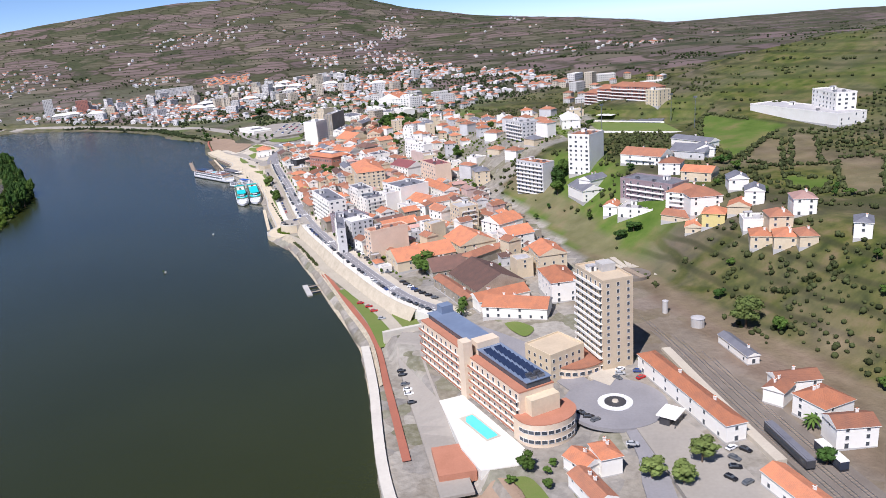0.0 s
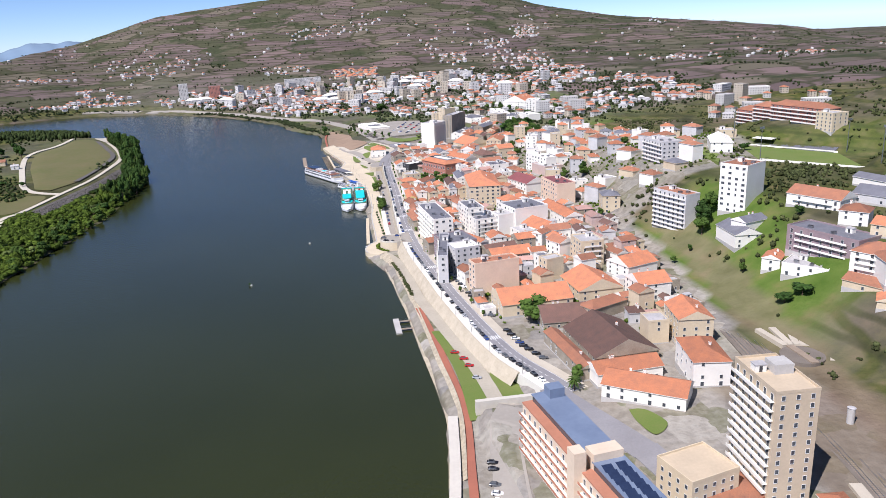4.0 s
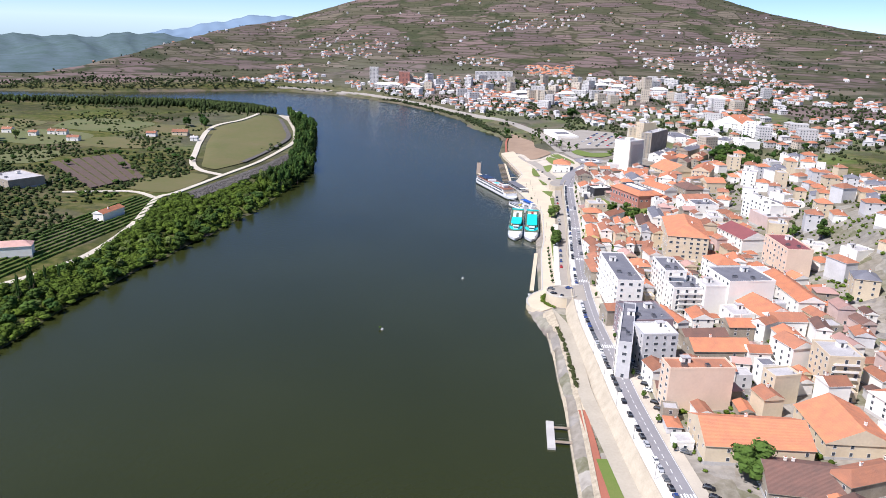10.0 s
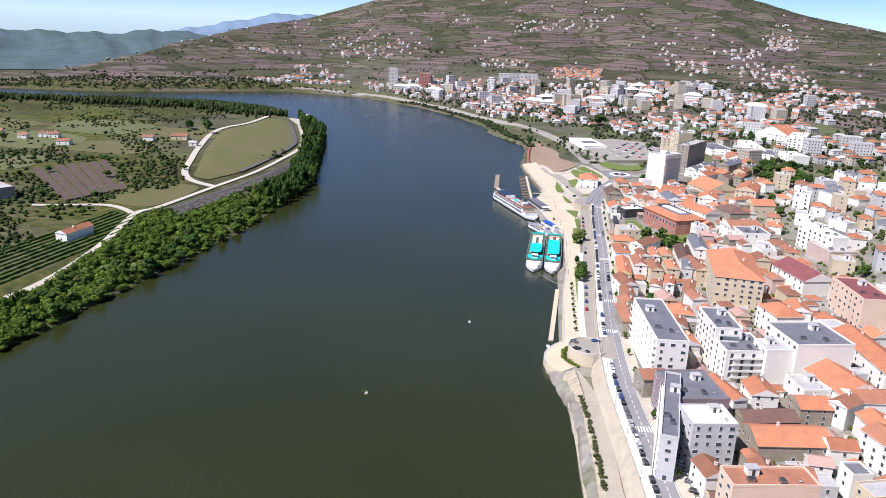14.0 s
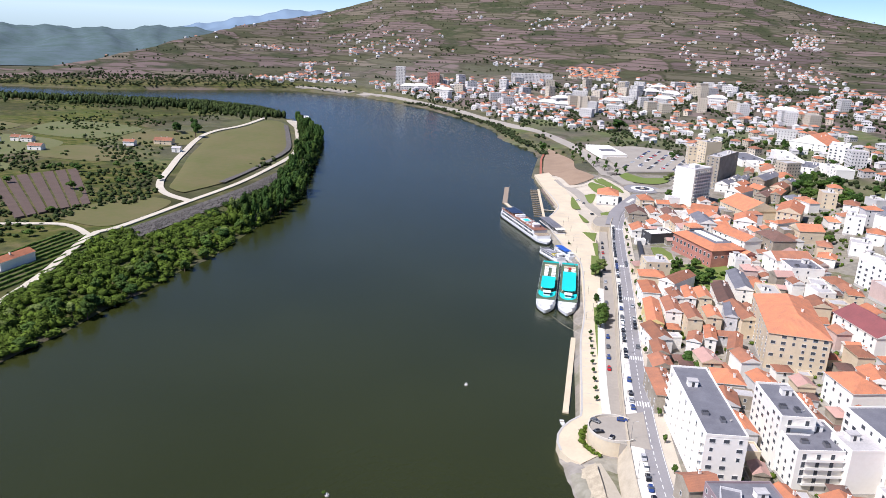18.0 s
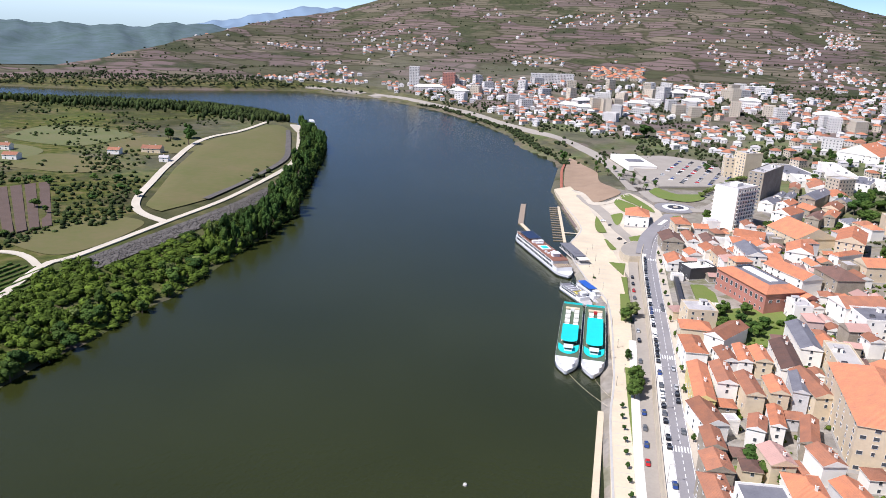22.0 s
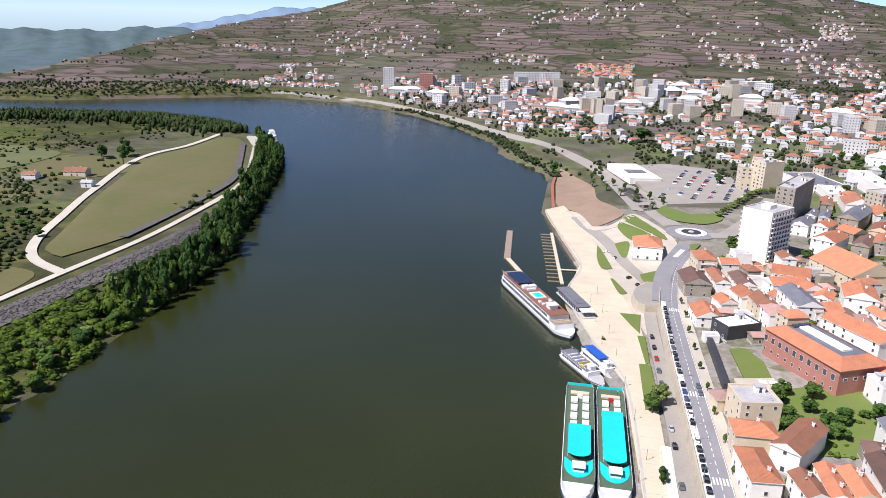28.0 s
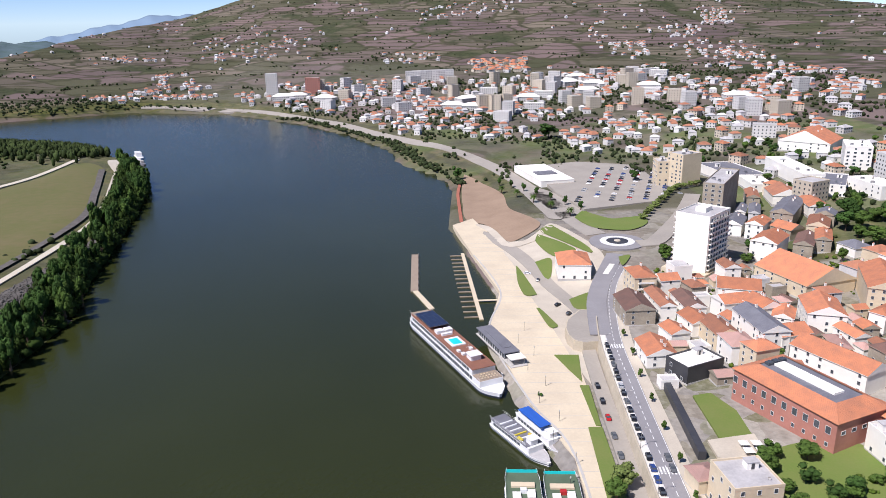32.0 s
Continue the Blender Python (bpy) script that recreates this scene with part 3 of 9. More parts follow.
def clash(p, q):
    """Whether two convex quads overlap."""
    for r in (p, q):
        for i in range(4):
            nx, ny = r[(i + 1) % 4][1] - r[i][1], r[i][0] - r[(i + 1) % 4][0]
            a, b = [nx * x + ny * y for x, y in p], [nx * x + ny * y for x, y in q]
            if max(a) < min(b) or max(b) < min(a):
                return False
    return True


def window_mesh(w, h, frame="frame"):
    """A window as one piece: outer frame, reveal and recessed pane."""
    t, x, o = 0.09, w / 2, 0.12
    ring = lambda k, y: [(-x - k, y, -k), (x + k, y, -k), (x + k, y, h + k), (-x - k, y, h + k)]
    b = Bag()
    b.add(ring(t, 0.05) + ring(t, -o) + ring(0, -o) + ring(0, -0.02), [], 0)
    for k in range(4):
        j = (k + 1) % 4
        b.f += [(k, j, 4 + j, 4 + k), (4 + k, 4 + j, 8 + j, 8 + k), (8 + k, 8 + j, 12 + j, 12 + k)]
        b.m += [0, 0, 0]
    b.f.append((12, 13, 14, 15))
    b.m.append(1)
    return b.mesh("window", frame, "glass")


WIN = {"small": window_mesh(1.1, 1.45), "wide": window_mesh(1.9, 1.4), "tall": window_mesh(1.3, 2.1)}
PIECE = {}


def shared(key, make):
    if key not in PIECE:
        PIECE[key] = make()
    return PIECE[key]


def chimney_mesh():
    b = Bag().box(-0.45, 0.45, -0.3, 0.3, -1.2, 1.2).box(-0.55, 0.55, -0.4, 0.4, 1.2, 1.4)
    b.box(-0.3, 0.3, -0.2, 0.2, 1.4, 1.7, 1)
    return b.mesh("chimney", "white", "tile")


def hut_mesh():
    b = Bag().box(-1.8, 1.8, -1.4, 1.4, 0, 2.3).box(-2.0, 2.0, -1.6, 1.6, 2.3, 2.5, 1)
    b.box(-0.5, 0.5, -1.46, -1.38, 0.1, 2.0, 2)
    return b.mesh("stairhead", "white", "flat", "dark")


def dish_mesh():
    b = Bag()
    n = 10
    rim = [(0.5 * math.cos(6.2832 * i / n), 0.18, 0.75 + 0.5 * math.sin(6.2832 * i / n)) for i in range(n)]
    b.add(rim + [(0, 0.42, 0.75)], [(i, (i + 1) % n, n) for i in range(n)])
    b.tube((0, 0.3, 0), (0, 0.38, 0.75), 0.05, 0.05, 6)
    return b.mesh("dish", "concrete")


def roof_mesh(kind, w, d, rise, roof, wall):
    """One closed shell: a parapeted deck, or tiled slopes with their eaves."""
    o, b = 0.45, Bag()
    rect = lambda k, z: [(-w / 2 - k, -d / 2 - k, z), (w / 2 + k, -d / 2 - k, z), (w / 2 + k, d / 2 + k, z), (-w / 2 - k, d / 2 + k, z)]
    if kind == "flat":
        b.add(rect(0.06, -0.2) + rect(0.06, 0.75) + rect(-0.25, 0.75) + rect(-0.25, 0.05), [(12, 13, 14, 15)])
        for k in range(4):
            j = (k + 1) % 4
            b.f += [(k, j, 4 + j, 4 + k), (4 + k, 4 + j, 8 + j, 8 + k), (8 + k, 8 + j, 12 + j, 12 + k)]
            b.m += [1, 1, 1]
    else:
        along_x = w >= d
        x, y = w / 2 + o, d / 2 + o
        inset = (min(w, d) / 2 + o) * 0.92 if kind == "hip" else 0.0
        ends = [(-x + inset, 0, rise), (x - inset, 0, rise)] if along_x else [(0, -y + inset, rise), (0, y - inset, rise)]
        fs = [(0, 1, 5, 4), (2, 3, 4, 5), (1, 2, 5), (3, 0, 4)] if along_x else [(0, 1, 4), (2, 3, 5), (1, 2, 5, 4), (3, 0, 4, 5)]
        b.add(rect(o, -0.12) + ends + rect(o, -0.34), fs + [(0, 6, 7, 1), (1, 7, 8, 2), (2, 8, 9, 3), (3, 9, 6, 0), (9, 8, 7, 6)])
        b.m[4:] = [1] * 5
        if kind == "gable":
            for k in (2, 3) if along_x else (0, 1):
                b.m[k] = 1
    return b.mesh("roof", roof, wall)


def house(x, y, w, d, h, rot=0, kind="gable", roof="tile", wall="white", extra="", group="town houses", z=None, name="house", few=False, lean=False):
    """A building with walls, roof, windows and small roof parts, its base on the land."""
    rnd = random.Random(int(x * 13 + y * 7))
    w, d = max(w, 5), max(d, 5)
    foot = corners(x, y, w, d, rot)
    FOOT.append(foot)
    hs = [height(*p) for p in foot]
    g = height(x, y) if z is None else z
    if x > 185 and z is None:
        g = 0.3 * g + 0.7 * (min(hs) + 0.8)
    low = min(hs) - g - 1.0
    storeys = max(1, round(h / 3.1))
    label = f"{WALLS[wall]} {'apartment block' if h > 12.5 else 'house'} of {storeys} storeys, {ROOFS[roof]} {kind} roof"
    ob = thing(name if h <= 12.5 else "apartment_block", pose(x, y, g, 0, 0, rot), label, "building", group)
    b = Bag().box(-w / 2, w / 2, -d / 2, d / 2, low, h)
    b.box(-w / 2 - 0.08, w / 2 + 0.08, -d / 2 - 0.08, d / 2 + 0.08, low, 0.5, 1)
    body = part("wall", b.mesh("wall", wall, "concrete"), ob)
    rise = 0.0 if kind == "flat" else min(w, d) * 0.235
    part("roof", roof_mesh(kind, w, d, rise, roof, wall), ob, f"{ROOFS[roof]} roof", Matrix.Translation((0, 0, h)))
    c, s = math.cos(radians(rot)), math.sin(radians(rot))
    step = h / storeys
    for fx, fy, length, depth in ((0, -1, w, d), (-1, 0, d, w), (1, 0, d, w)):
        nx, ny = fx * c - fy * s, fx * s + fy * c
        if ny > 0.35 or nx > 0.2 or (x > 185 and fx and h < 12) or (few and fx and rnd.random() < 0.85):
            continue
        if lean and fx:
            continue
        cols = min(7, max(1, int(length / ((5.0 if h < 12 else 4.0) + (1.2 if few else 0)))))
        turn = 0 if fy else (-90 if fx < 0 else 90)
        blank = wall == "sand" and fy
        for k in range(storeys):
            if extra == "balc" and fx < 0 or extra == "tower" and fx < 0:
                bal = shared(("bal", round(length)), lambda: Bag().box(-length / 2 + 0.6, length / 2 - 0.6, -1.3, 0, 0, 0.18).box(-length / 2 + 0.6, length / 2 - 0.6, -1.3, -1.18, 0.18, 1.05).mesh("balcony", "white" if wall != "mauve" else "mauve"))
                part("balcony", bal, ob, "", pose(fx * w / 2, 0, k * step + 0.02 + (0.2 if k == 0 else 0), 0, 0, turn))
            if extra == "front" and fy and k:
                bal = shared(("fbal", round(length)), lambda: Bag().box(-length * 0.36, length * 0.36, -1.2, 0, 0, 0.16).box(-length * 0.36, length * 0.36, -1.2, -1.08, 0.16, 1.0).mesh("balcony", "white"))
                part("balcony", bal, ob, "", pose(0, -d / 2, k * step + 0.02))
            if blank:
                continue
            for i in range(cols):
                if rnd.random() < (0.1 if h > 12 else 0.36):
                    continue
                a = (i + 0.5) / cols * length - length / 2
                px, py = (a, -d / 2) if fy else (fx * w / 2, a)
                style = "tall" if extra == "balc" and fx < 0 or extra == "front" and fy and k or (k == 0 and rnd.random() < 0.3) else ("wide" if h > 15 and rnd.random() < 0.6 else "small")
                part("window", WIN[style], ob, "", pose(px, py, k * step + (0.25 if style == "tall" else 0.95), 0, 0, turn))
    if kind == "flat":
        if w * d > 110:
            part("stairhead", shared("hut", hut_mesh), ob, "", pose(w * 0.18 * rnd.choice((-1, 1)), d * 0.2, h + 0.05))
        if w * d > 250:
            part("plant_box", shared("plant", lambda: Bag().box(-1.2, 1.2, -0.8, 0.8, 0, 1.3).box(-1.1, 1.1, -0.7, 0.7, 1.3, 1.4, 1).mesh("plant_box", "steel", "dark")), ob, "", pose(-w * 0.25, -d * 0.22, h + 0.05))
            part("plant_box", shared("plant", None), ob, "", pose(w * 0.1, -d * 0.3, h + 0.05, 0, 0, 90))
        if not lean:
            part("dish", shared("dish", dish_mesh), ob, "", pose(w * 0.3, -d * 0.3, h + 0.03, 0, 0, rnd.uniform(-40, 40)))
    else:
        for _ in range(0 if lean else rnd.choice((1, 1, 2))):
            q = rnd.uniform(-0.3, 0.3)
            px, py = (q * w, 0.14 * d) if w >= d else (0.14 * w, q * d)
            part("chimney", shared("chimney", chimney_mesh), ob, "", pose(px, py, h + rise * 0.72))
        if rnd.random() < 0.1:
            part("dish", shared("dish", dish_mesh), ob, "", pose(rnd.uniform(-0.25, 0.25) * w, 0, h + rise * 0.9))
    return ob


house(201.0, 769.6, 11.1, 38.1, 16, 15, "flat", "white", "white", "front")
house(202.6, 753.9, 19.0, 25.2, 9, 14, "flat", "flat", "pink")
house(132.5, 535.1, 10.9, 7.4, 10, 39, "gable", "oldtile", "white")
house(119.5, 471.9, 11.8, 8.1, 13, 18, "flat", "flat", "cream")
house(135.6, 505.2, 11.3, 13.4, 12, 21, "gable", "oldtile", "white")
house(215.6, 512.4, 11.8, 29.2, 24, 17, "flat", "oldtile", "grey", "balc")
house(243.4, 483.9, 22.0, 17.1, 29, 32, "flat", "oldtile", "white", "front")
house(255.0, 619.6, 16.1, 29.9, 16, 4, "flat", "flat", "grey", "balc")
house(224.2, 451.9, 15.0, 24.7, 8, -5, "gable", "slate", "white")
house(230.3, 451.5, 17.2, 10.3, 10, 18, "gable", "slate", "white")
house(400.0, 727, 16, 36, 13, 9, "hip", "oldtile", "brick", "balc")
house(394.5, 690, 16, 36, 13, 9, "hip", "oldtile", "brick", "balc")
house(388.5, 653, 16, 36, 13, 9, "hip", "oldtile", "brick", "balc")
house(383.0, 617, 16, 34, 13, 9, "hip", "oldtile", "brick", "balc")
house(378.0, 590, 15, 16, 14, 9, "flat", "flat", "cream")
house(299.5, 612, 16, 34, 8, -24, "gable", "white", "white")
house(309, 446, 10, 34, 5, 12, "gable", "slate", "white")
house(401.8, 442.4, 23.7, 89.9, 8, -3, "flat", "flat", "white")
house(414.1, 428.5, 14.1, 36.3, 18, -20, "flat", "flat", "white")
house(109.7, 866.2, 10.9, 9.3, 14, 18, "hip", "tile", "cream")
house(137.8, 909.2, 8.8, 13.9, 8, -27, "gable", "tile", "white")
house(132.9, 950.7, 20.1, 15.0, 7, -16, "gable", "tile", "white")
house(181.8, 904.2, 22.2, 7.1, 9, 35, "hip", "tile", "white")
house(84.7, 763.3, 9.9, 24.6, 9, -37, "gable", "oldtile", "white")
house(74.7, 786.6, 15.0, 14.6, 12, 8, "flat", "flat", "cream")
house(193.1, 931.2, 17.2, 35.7, 13, -21, "gable", "tile", "cream")
house(-302, 706, 9, 25, 6, -8, "gable", "tile", "white")
house(-310, 600.0, 29, 11, 7, 26, "hip", "pinkroof", "white")
house(-430.5, 782.4, 40.2, 31.1, 7, -29, "flat", "flat", "stone")
house(130.2, 212.8, 7.6, 59.3, 7, -5, "hip", "tile", "white")
house(122.7, 151.9, 8.3, 19.8, 5, -2, "gable", "tile", "white")
house(157.4, 197.2, 9.0, 7.3, 6, 25, "gable", "oldtile", "white")
house(167.3, 200.3, 15.8, 8.8, 6, -15, "gable", "oldtile", "white")
house(161.8, 181.7, 13.4, 13.0, 8, 4, "hip", "tile", "white")
house(157.7, 166.8, 13.3, 9.2, 8, -18, "gable", "oldtile", "white")
house(170.9, 234.1, 4.4, 22.7, 4, -10, "gable", "slate", "white")
house(77.6, 195.9, 8.2, 9.8, 5, 14, "gable", "tile", "white")
house(72.9, 181.9, 7.3, 16.7, 5, 1, "gable", "oldtile", "white")
house(84.9, 194.1, 7.2, 10.1, 7, -6, "hip", "tile", "white")
house(68.8, 589.9, 13.9, 51.6, 20, 5, "flat", "slate", "white", "balc")
house(62.7, 513.3, 5.9, 51.2, 17, -10, "flat", "slate", "grey", "balc")
house(73.5, 533.5, 20.6, 24.5, 15, 12, "flat", "slate", "mauve")
house(73.8, 504.4, 16.1, 14.0, 18, 11, "flat", "white", "grey")
house(84.1, 466.1, 26.8, 9.8, 19, 10, "flat", "oldtile", "sand")
house(104.3, 512.5, 27.0, 15.1, 7, 9, "gable", "tile", "stone")
house(101.1, 526.7, 21.6, 10.0, 7, 13, "gable", "browntile", "stone")
house(89.9, 544.7, 6.2, 21.0, 9, 21, "gable", "tile", "white")
house(103.4, 545.2, 10.8, 12.3, 9, 6, "gable", "tile", "white")
house(120.1, 536.8, 12.5, 11.4, 8, 8, "gable", "tile", "stone")
house(124.3, 553.0, 11.8, 14.0, 8, 14, "flat", "flat", "white")
house(139.3, 557.0, 19.1, 23.1, 8, 18, "gable", "tile", "white")
house(144.2, 542.0, 17.2, 11.7, 9, 8, "gable", "oldtile", "white")
house(121.3, 508.3, 9.8, 8.7, 7, 4, "gable", "tile", "white")
house(118.4, 487.3, 7.0, 7.4, 10, 12, "flat", "slate", "white")
house(147.1, 488.2, 14.4, 17.0, 16, 3, "flat", "flat", "cream", "front")
house(95.7, 590.3, 11.8, 25.4, 21, 6, "flat", "slate", "white", "front")
house(101.7, 576.9, 19.1, 20.4, 15, 10, "flat", "slate", "white", "front")
house(116.8, 572.7, 15.9, 11.8, 16, 13, "flat", "flat", "white", "front")
house(132.4, 581.8, 26.3, 25.4, 18, 14, "flat", "slate", "white", "front")
house(162.1, 586.2, 13.7, 47.4, 9, 6, "gable", "tile", "white")
house(134.1, 627.1, 14.6, 18.4, 12, 15, "hip", "tile", "white")
house(179.4, 647.2, 15.5, 34.6, 17, 5, "flat", "maroon", "sand")
house(166.6, 696.4, 20.1, 32.0, 10, 16, "gable", "maroon", "white", "front")
house(123.6, 683.8, 25.6, 52.0, 18, -6, "hip", "tile", "cream")
house(58.6, 624.4, 8.5, 24.6, 9, 5, "hip", "oldtile", "stone")
house(61.2, 645.9, 9.1, 11.4, 8, 6, "gable", "oldtile", "stone")
house(62.4, 661.7, 6.9, 13.3, 8, 2, "gable", "oldtile", "stone")
house(63.3, 680.3, 9.6, 18.0, 8, 14, "gable", "oldtile", "white")
house(64.4, 706.0, 7.9, 33.4, 9, -2, "gable", "tile", "yellow")
house(66.3, 744.1, 9.6, 19.9, 9, 4, "hip", "tile", "white")
house(69.9, 765.3, 14.6, 11.5, 10, 0, "hip", "tile", "cream")
house(73.9, 710.9, 8.1, 19.1, 11, 2, "gable", "oldtile", "white")
house(82.5, 701.9, 7.2, 19.3, 11, 4, "gable", "oldtile", "cream")
house(92.7, 702.2, 7.2, 14.2, 11, 1, "gable", "tile", "cream")
house(102.5, 706.6, 6.0, 19.4, 11, -8, "gable", "slate", "grey")
house(107.7, 706.2, 8.7, 24.1, 11, 10, "gable", "oldtile", "cream")
house(105.5, 737.1, 9.5, 31.3, 9, -3, "gable", "browntile", "white")
house(119.0, 761.3, 9.5, 32.1, 9, -2, "gable", "slate", "white")
house(129.5, 735.3, 11.1, 33.4, 10, -3, "flat", "concrete", "cream")
house(122.4, 721.5, 5.2, 14.5, 10, -13, "gable", "tile", "white")
house(80.0, 673.9, 6.3, 11.1, 9, -14, "gable", "oldtile", "white")
house(88.1, 680.2, 5.1, 16.0, 9, -7, "gable", "tile", "white")
house(98.1, 672.7, 5.9, 20.7, 8, -14, "gable", "oldtile", "stone")
house(87.6, 637.4, 11.6, 14.1, 7, 2, "hip", "tile", "white")
house(79.3, 734.4, 7.4, 13.4, 9, 9, "gable", "oldtile", "white")
house(86.9, 737.0, 6.1, 17.9, 9, -1, "gable", "tile", "white")
house(94.4, 736.8, 7.1, 15.3, 9, 2, "gable", "tile", "cream")
house(161.3, 791.3, 19.5, 18.7, 10, 7, "flat", "slate", "white")
house(158.0, 808.3, 23.7, 16.5, 10, 15, "gable", "oldtile", "white")
house(163.4, 857.0, 16.9, 23.7, 10, 15, "hip", "browntile", "stone")
house(190.5, 880.1, 18.0, 15.6, 10, 10, "gable", "tile", "cream")
house(75.1, 886.8, 12.9, 17.0, 6, 4, "gable", "tile", "white")
house(86.7, 871.8, 19.1, 12.3, 7, 27, "flat", "white", "dark")
house(76.6, 933.0, 14.3, 21.3, 8, 4, "gable", "browntile", "stone")
house(86.2, 961.8, 11.4, 16.9, 13, 6, "hip", "tile", "cream", "front")
house(90.1, 937.2, 8.0, 23.4, 8, 5, "gable", "oldtile", "white")
house(102.1, 931.8, 9.9, 20.5, 8, 4, "gable", "browntile", "white")
house(87.8, 903.9, 9.2, 11.3, 6, 14, "gable", "tile", "white")
house(99.9, 912.7, 11.1, 13.5, 7, 14, "gable", "tile", "white")
house(105.5, 898.9, 10.6, 17.5, 8, 8, "gable", "oldtile", "cream")
house(121.3, 927.5, 15.0, 11.5, 9, 14, "gable", "tile", "white")
house(132.3, 920.1, 12.6, 13.7, 9, 16, "gable", "tile", "white")
house(121.3, 894.5, 12.2, 26.8, 12, 6, "gable", "slate", "white")
house(130.7, 888.9, 14.7, 11.8, 9, 16, "gable", "tile", "white")
house(155.7, 911.4, 15.9, 21.9, 9, -14, "gable", "tile", "white")
house(169.5, 960.1, 31.0, 35.4, 8, 20, "gable", "tile", "cream")
house(139.2, 862.8, 14.6, 32.2, 9, 29, "gable", "tile", "white")
house(141.3, 334.3, 14.7, 24.4, 11, -10, "hip", "tile", "white")
house(154.2, 372.1, 15.6, 22.1, 13, -9, "gable", "tile", "cream")
house(112.6, 346.3, 29.2, 13.0, 6, 4, "gable", "tile", "white")
house(112.6, 323.2, 32.1, 15.3, 6, -36, "gable", "tile", "white")
house(95.9, 368.6, 7.2, 42.5, 6, 5, "gable", "oldtile", "stone")
house(116.4, 372.9, 29.7, 37.0, 5.5, 4, "gable", "browntile", "stone")
house(97.2, 435.4, 38.3, 23.2, 7, 3, "gable", "tile", "cream")
house(133.4, 443.1, 24.8, 27.8, 6, 3, "gable", "tile", "cream")
house(127.8, 410.7, 24.2, 10.5, 7, 24, "hip", "oldtile", "stone")
house(107.0, 411.4, 25.0, 22.4, 4, -3, "gable", "browntile", "stone")
house(164.1, 460.0, 21.5, 18.4, 8, 19, "gable", "tile", "white")
house(158.8, 426.4, 17.6, 17.4, 9, 4, "gable", "tile", "white")
house(239.7, 393.8, 38.6, 17.0, 13, -71, "flat", "slate", "mauve", "front")
house(240.2, 361.3, 18.8, 17.0, 11, -61, "hip", "oldtile", "white", "front")
house(240.3, 349.0, 17.9, 17.0, 11, -18, "hip", "oldtile", "white")
house(235.7, 331.5, 11.7, 13.0, 8, -45, "hip", "tile", "yellow")
house(228.7, 339.7, 8.8, 13.0, 4, -40, "gable", "tile", "cream")
house(232.9, 293.4, 10.3, 13.0, 7, -36, "hip", "tile", "cream")
house(236.5, 280.8, 11.1, 13.0, 7, -38, "hip", "tile", "cream")
house(240.0, 272.1, 8.2, 13.0, 6, -29, "hip", "oldtile", "cream")
house(243.0, 293.3, 11.1, 13.0, 9, -28, "hip", "oldtile", "cream")
house(239.9, 307.2, 11.2, 12.0, 6, -31, "flat", "flat", "white")
house(257.5, 293.0, 10.8, 13.0, 9, -32, "hip", "pinkroof", "white")
house(255.4, 324.4, 9.9, 13.0, 8, -40, "gable", "slate", "white")
house(261.5, 345.5, 10.6, 13.0, 7, -31, "gable", "slate", "white")
house(246.6, 324.9, 11.3, 13.0, 5, -45, "gable", "tile", "cream")
house(265.4, 440.2, 30.4, 17.0, 7, -64, "gable", "oldtile", "white", "front")
house(259.6, 404.1, 13.5, 13.0, 8, -48, "hip", "oldtile", "white")
house(261.5, 378.1, 18.6, 13.0, 6, -59, "gable", "tile", "cream")
house(296.9, 420.7, 11.8, 13.0, 6, -28, "gable", "slate", "white")
house(291.9, 425.7, 24.6, 17.0, 5, -63, "gable", "slate", "grey")
house(220.2, 410.7, 8.9, 13.0, 7, -44, "gable", "tile", "white")
house(227.5, 391.5, 21.6, 17.0, 6, -51, "flat", "flat", "white")
house(230.9, 354.8, 18.5, 11.0, 4, -65, "gable", "oldtile", "cream")
house(253.2, 252.6, 7.4, 13.0, 8, -47, "hip", "slate", "white")
house(172.6, 1095.3, 12.9, 54.9, 30, -30, "flat", "flat", "stone", "balc")
house(222.6, 1213.5, 30.3, 57.5, 7, 11, "flat", "slate", "white")
house(224.1, 1164.6, 16.5, 34.7, 6, -2, "flat", "white", "white")
house(227.0, 1120.8, 20.3, 26.0, 7, -9, "gable", "oldtile", "white", few=True)
house(208.1, 1129.7, 8.8, 26.0, 7, -16, "gable", "oldtile", "stone", few=True)
house(186.1, 1091.4, 6.8, 21.5, 8, -24, "gable", "slate", "white", few=True)
house(194.1, 1088.5, 6.9, 26.0, 8, -22, "gable", "slate", "grey", few=True)
house(172.0, 1064.7, 12.1, 22.6, 8, -28, "gable", "slate", "white", few=True)
house(182.7, 1052.9, 10.6, 18.6, 10, -37, "gable", "tile", "white")
house(210.4, 1075.4, 13.6, 43.9, 12, -33, "gable", "slate", "stone")
house(198.5, 1046.7, 14.8, 13.0, 7, -61, "gable", "tile", "stone", few=True)
house(172.6, 1011.1, 14.8, 22.9, 12, -39, "gable", "tile", "white")
house(215.7, 1043.0, 12.2, 26.0, 9, -28, "gable", "oldtile", "cream", few=True)
house(225.6, 1055.1, 11.2, 13.1, 9, -32, "gable", "slate", "stone", few=True)
house(195.5, 1015.6, 10.3, 26.0, 8, -30, "gable", "browntile", "stone", few=True)
house(208.0, 1020.5, 8.7, 25.8, 8, -25, "gable", "tile", "stone", few=True)
house(231.3, 1084.2, 13.6, 25.5, 7, -7, "gable", "tile", "white", few=True)
house(254.8, 1170.2, 15.7, 72.3, 10, -1, "flat", "white", "white", "front")
house(265.0, 1126.9, 17.0, 42.4, 8, -29, "flat", "slate", "white")
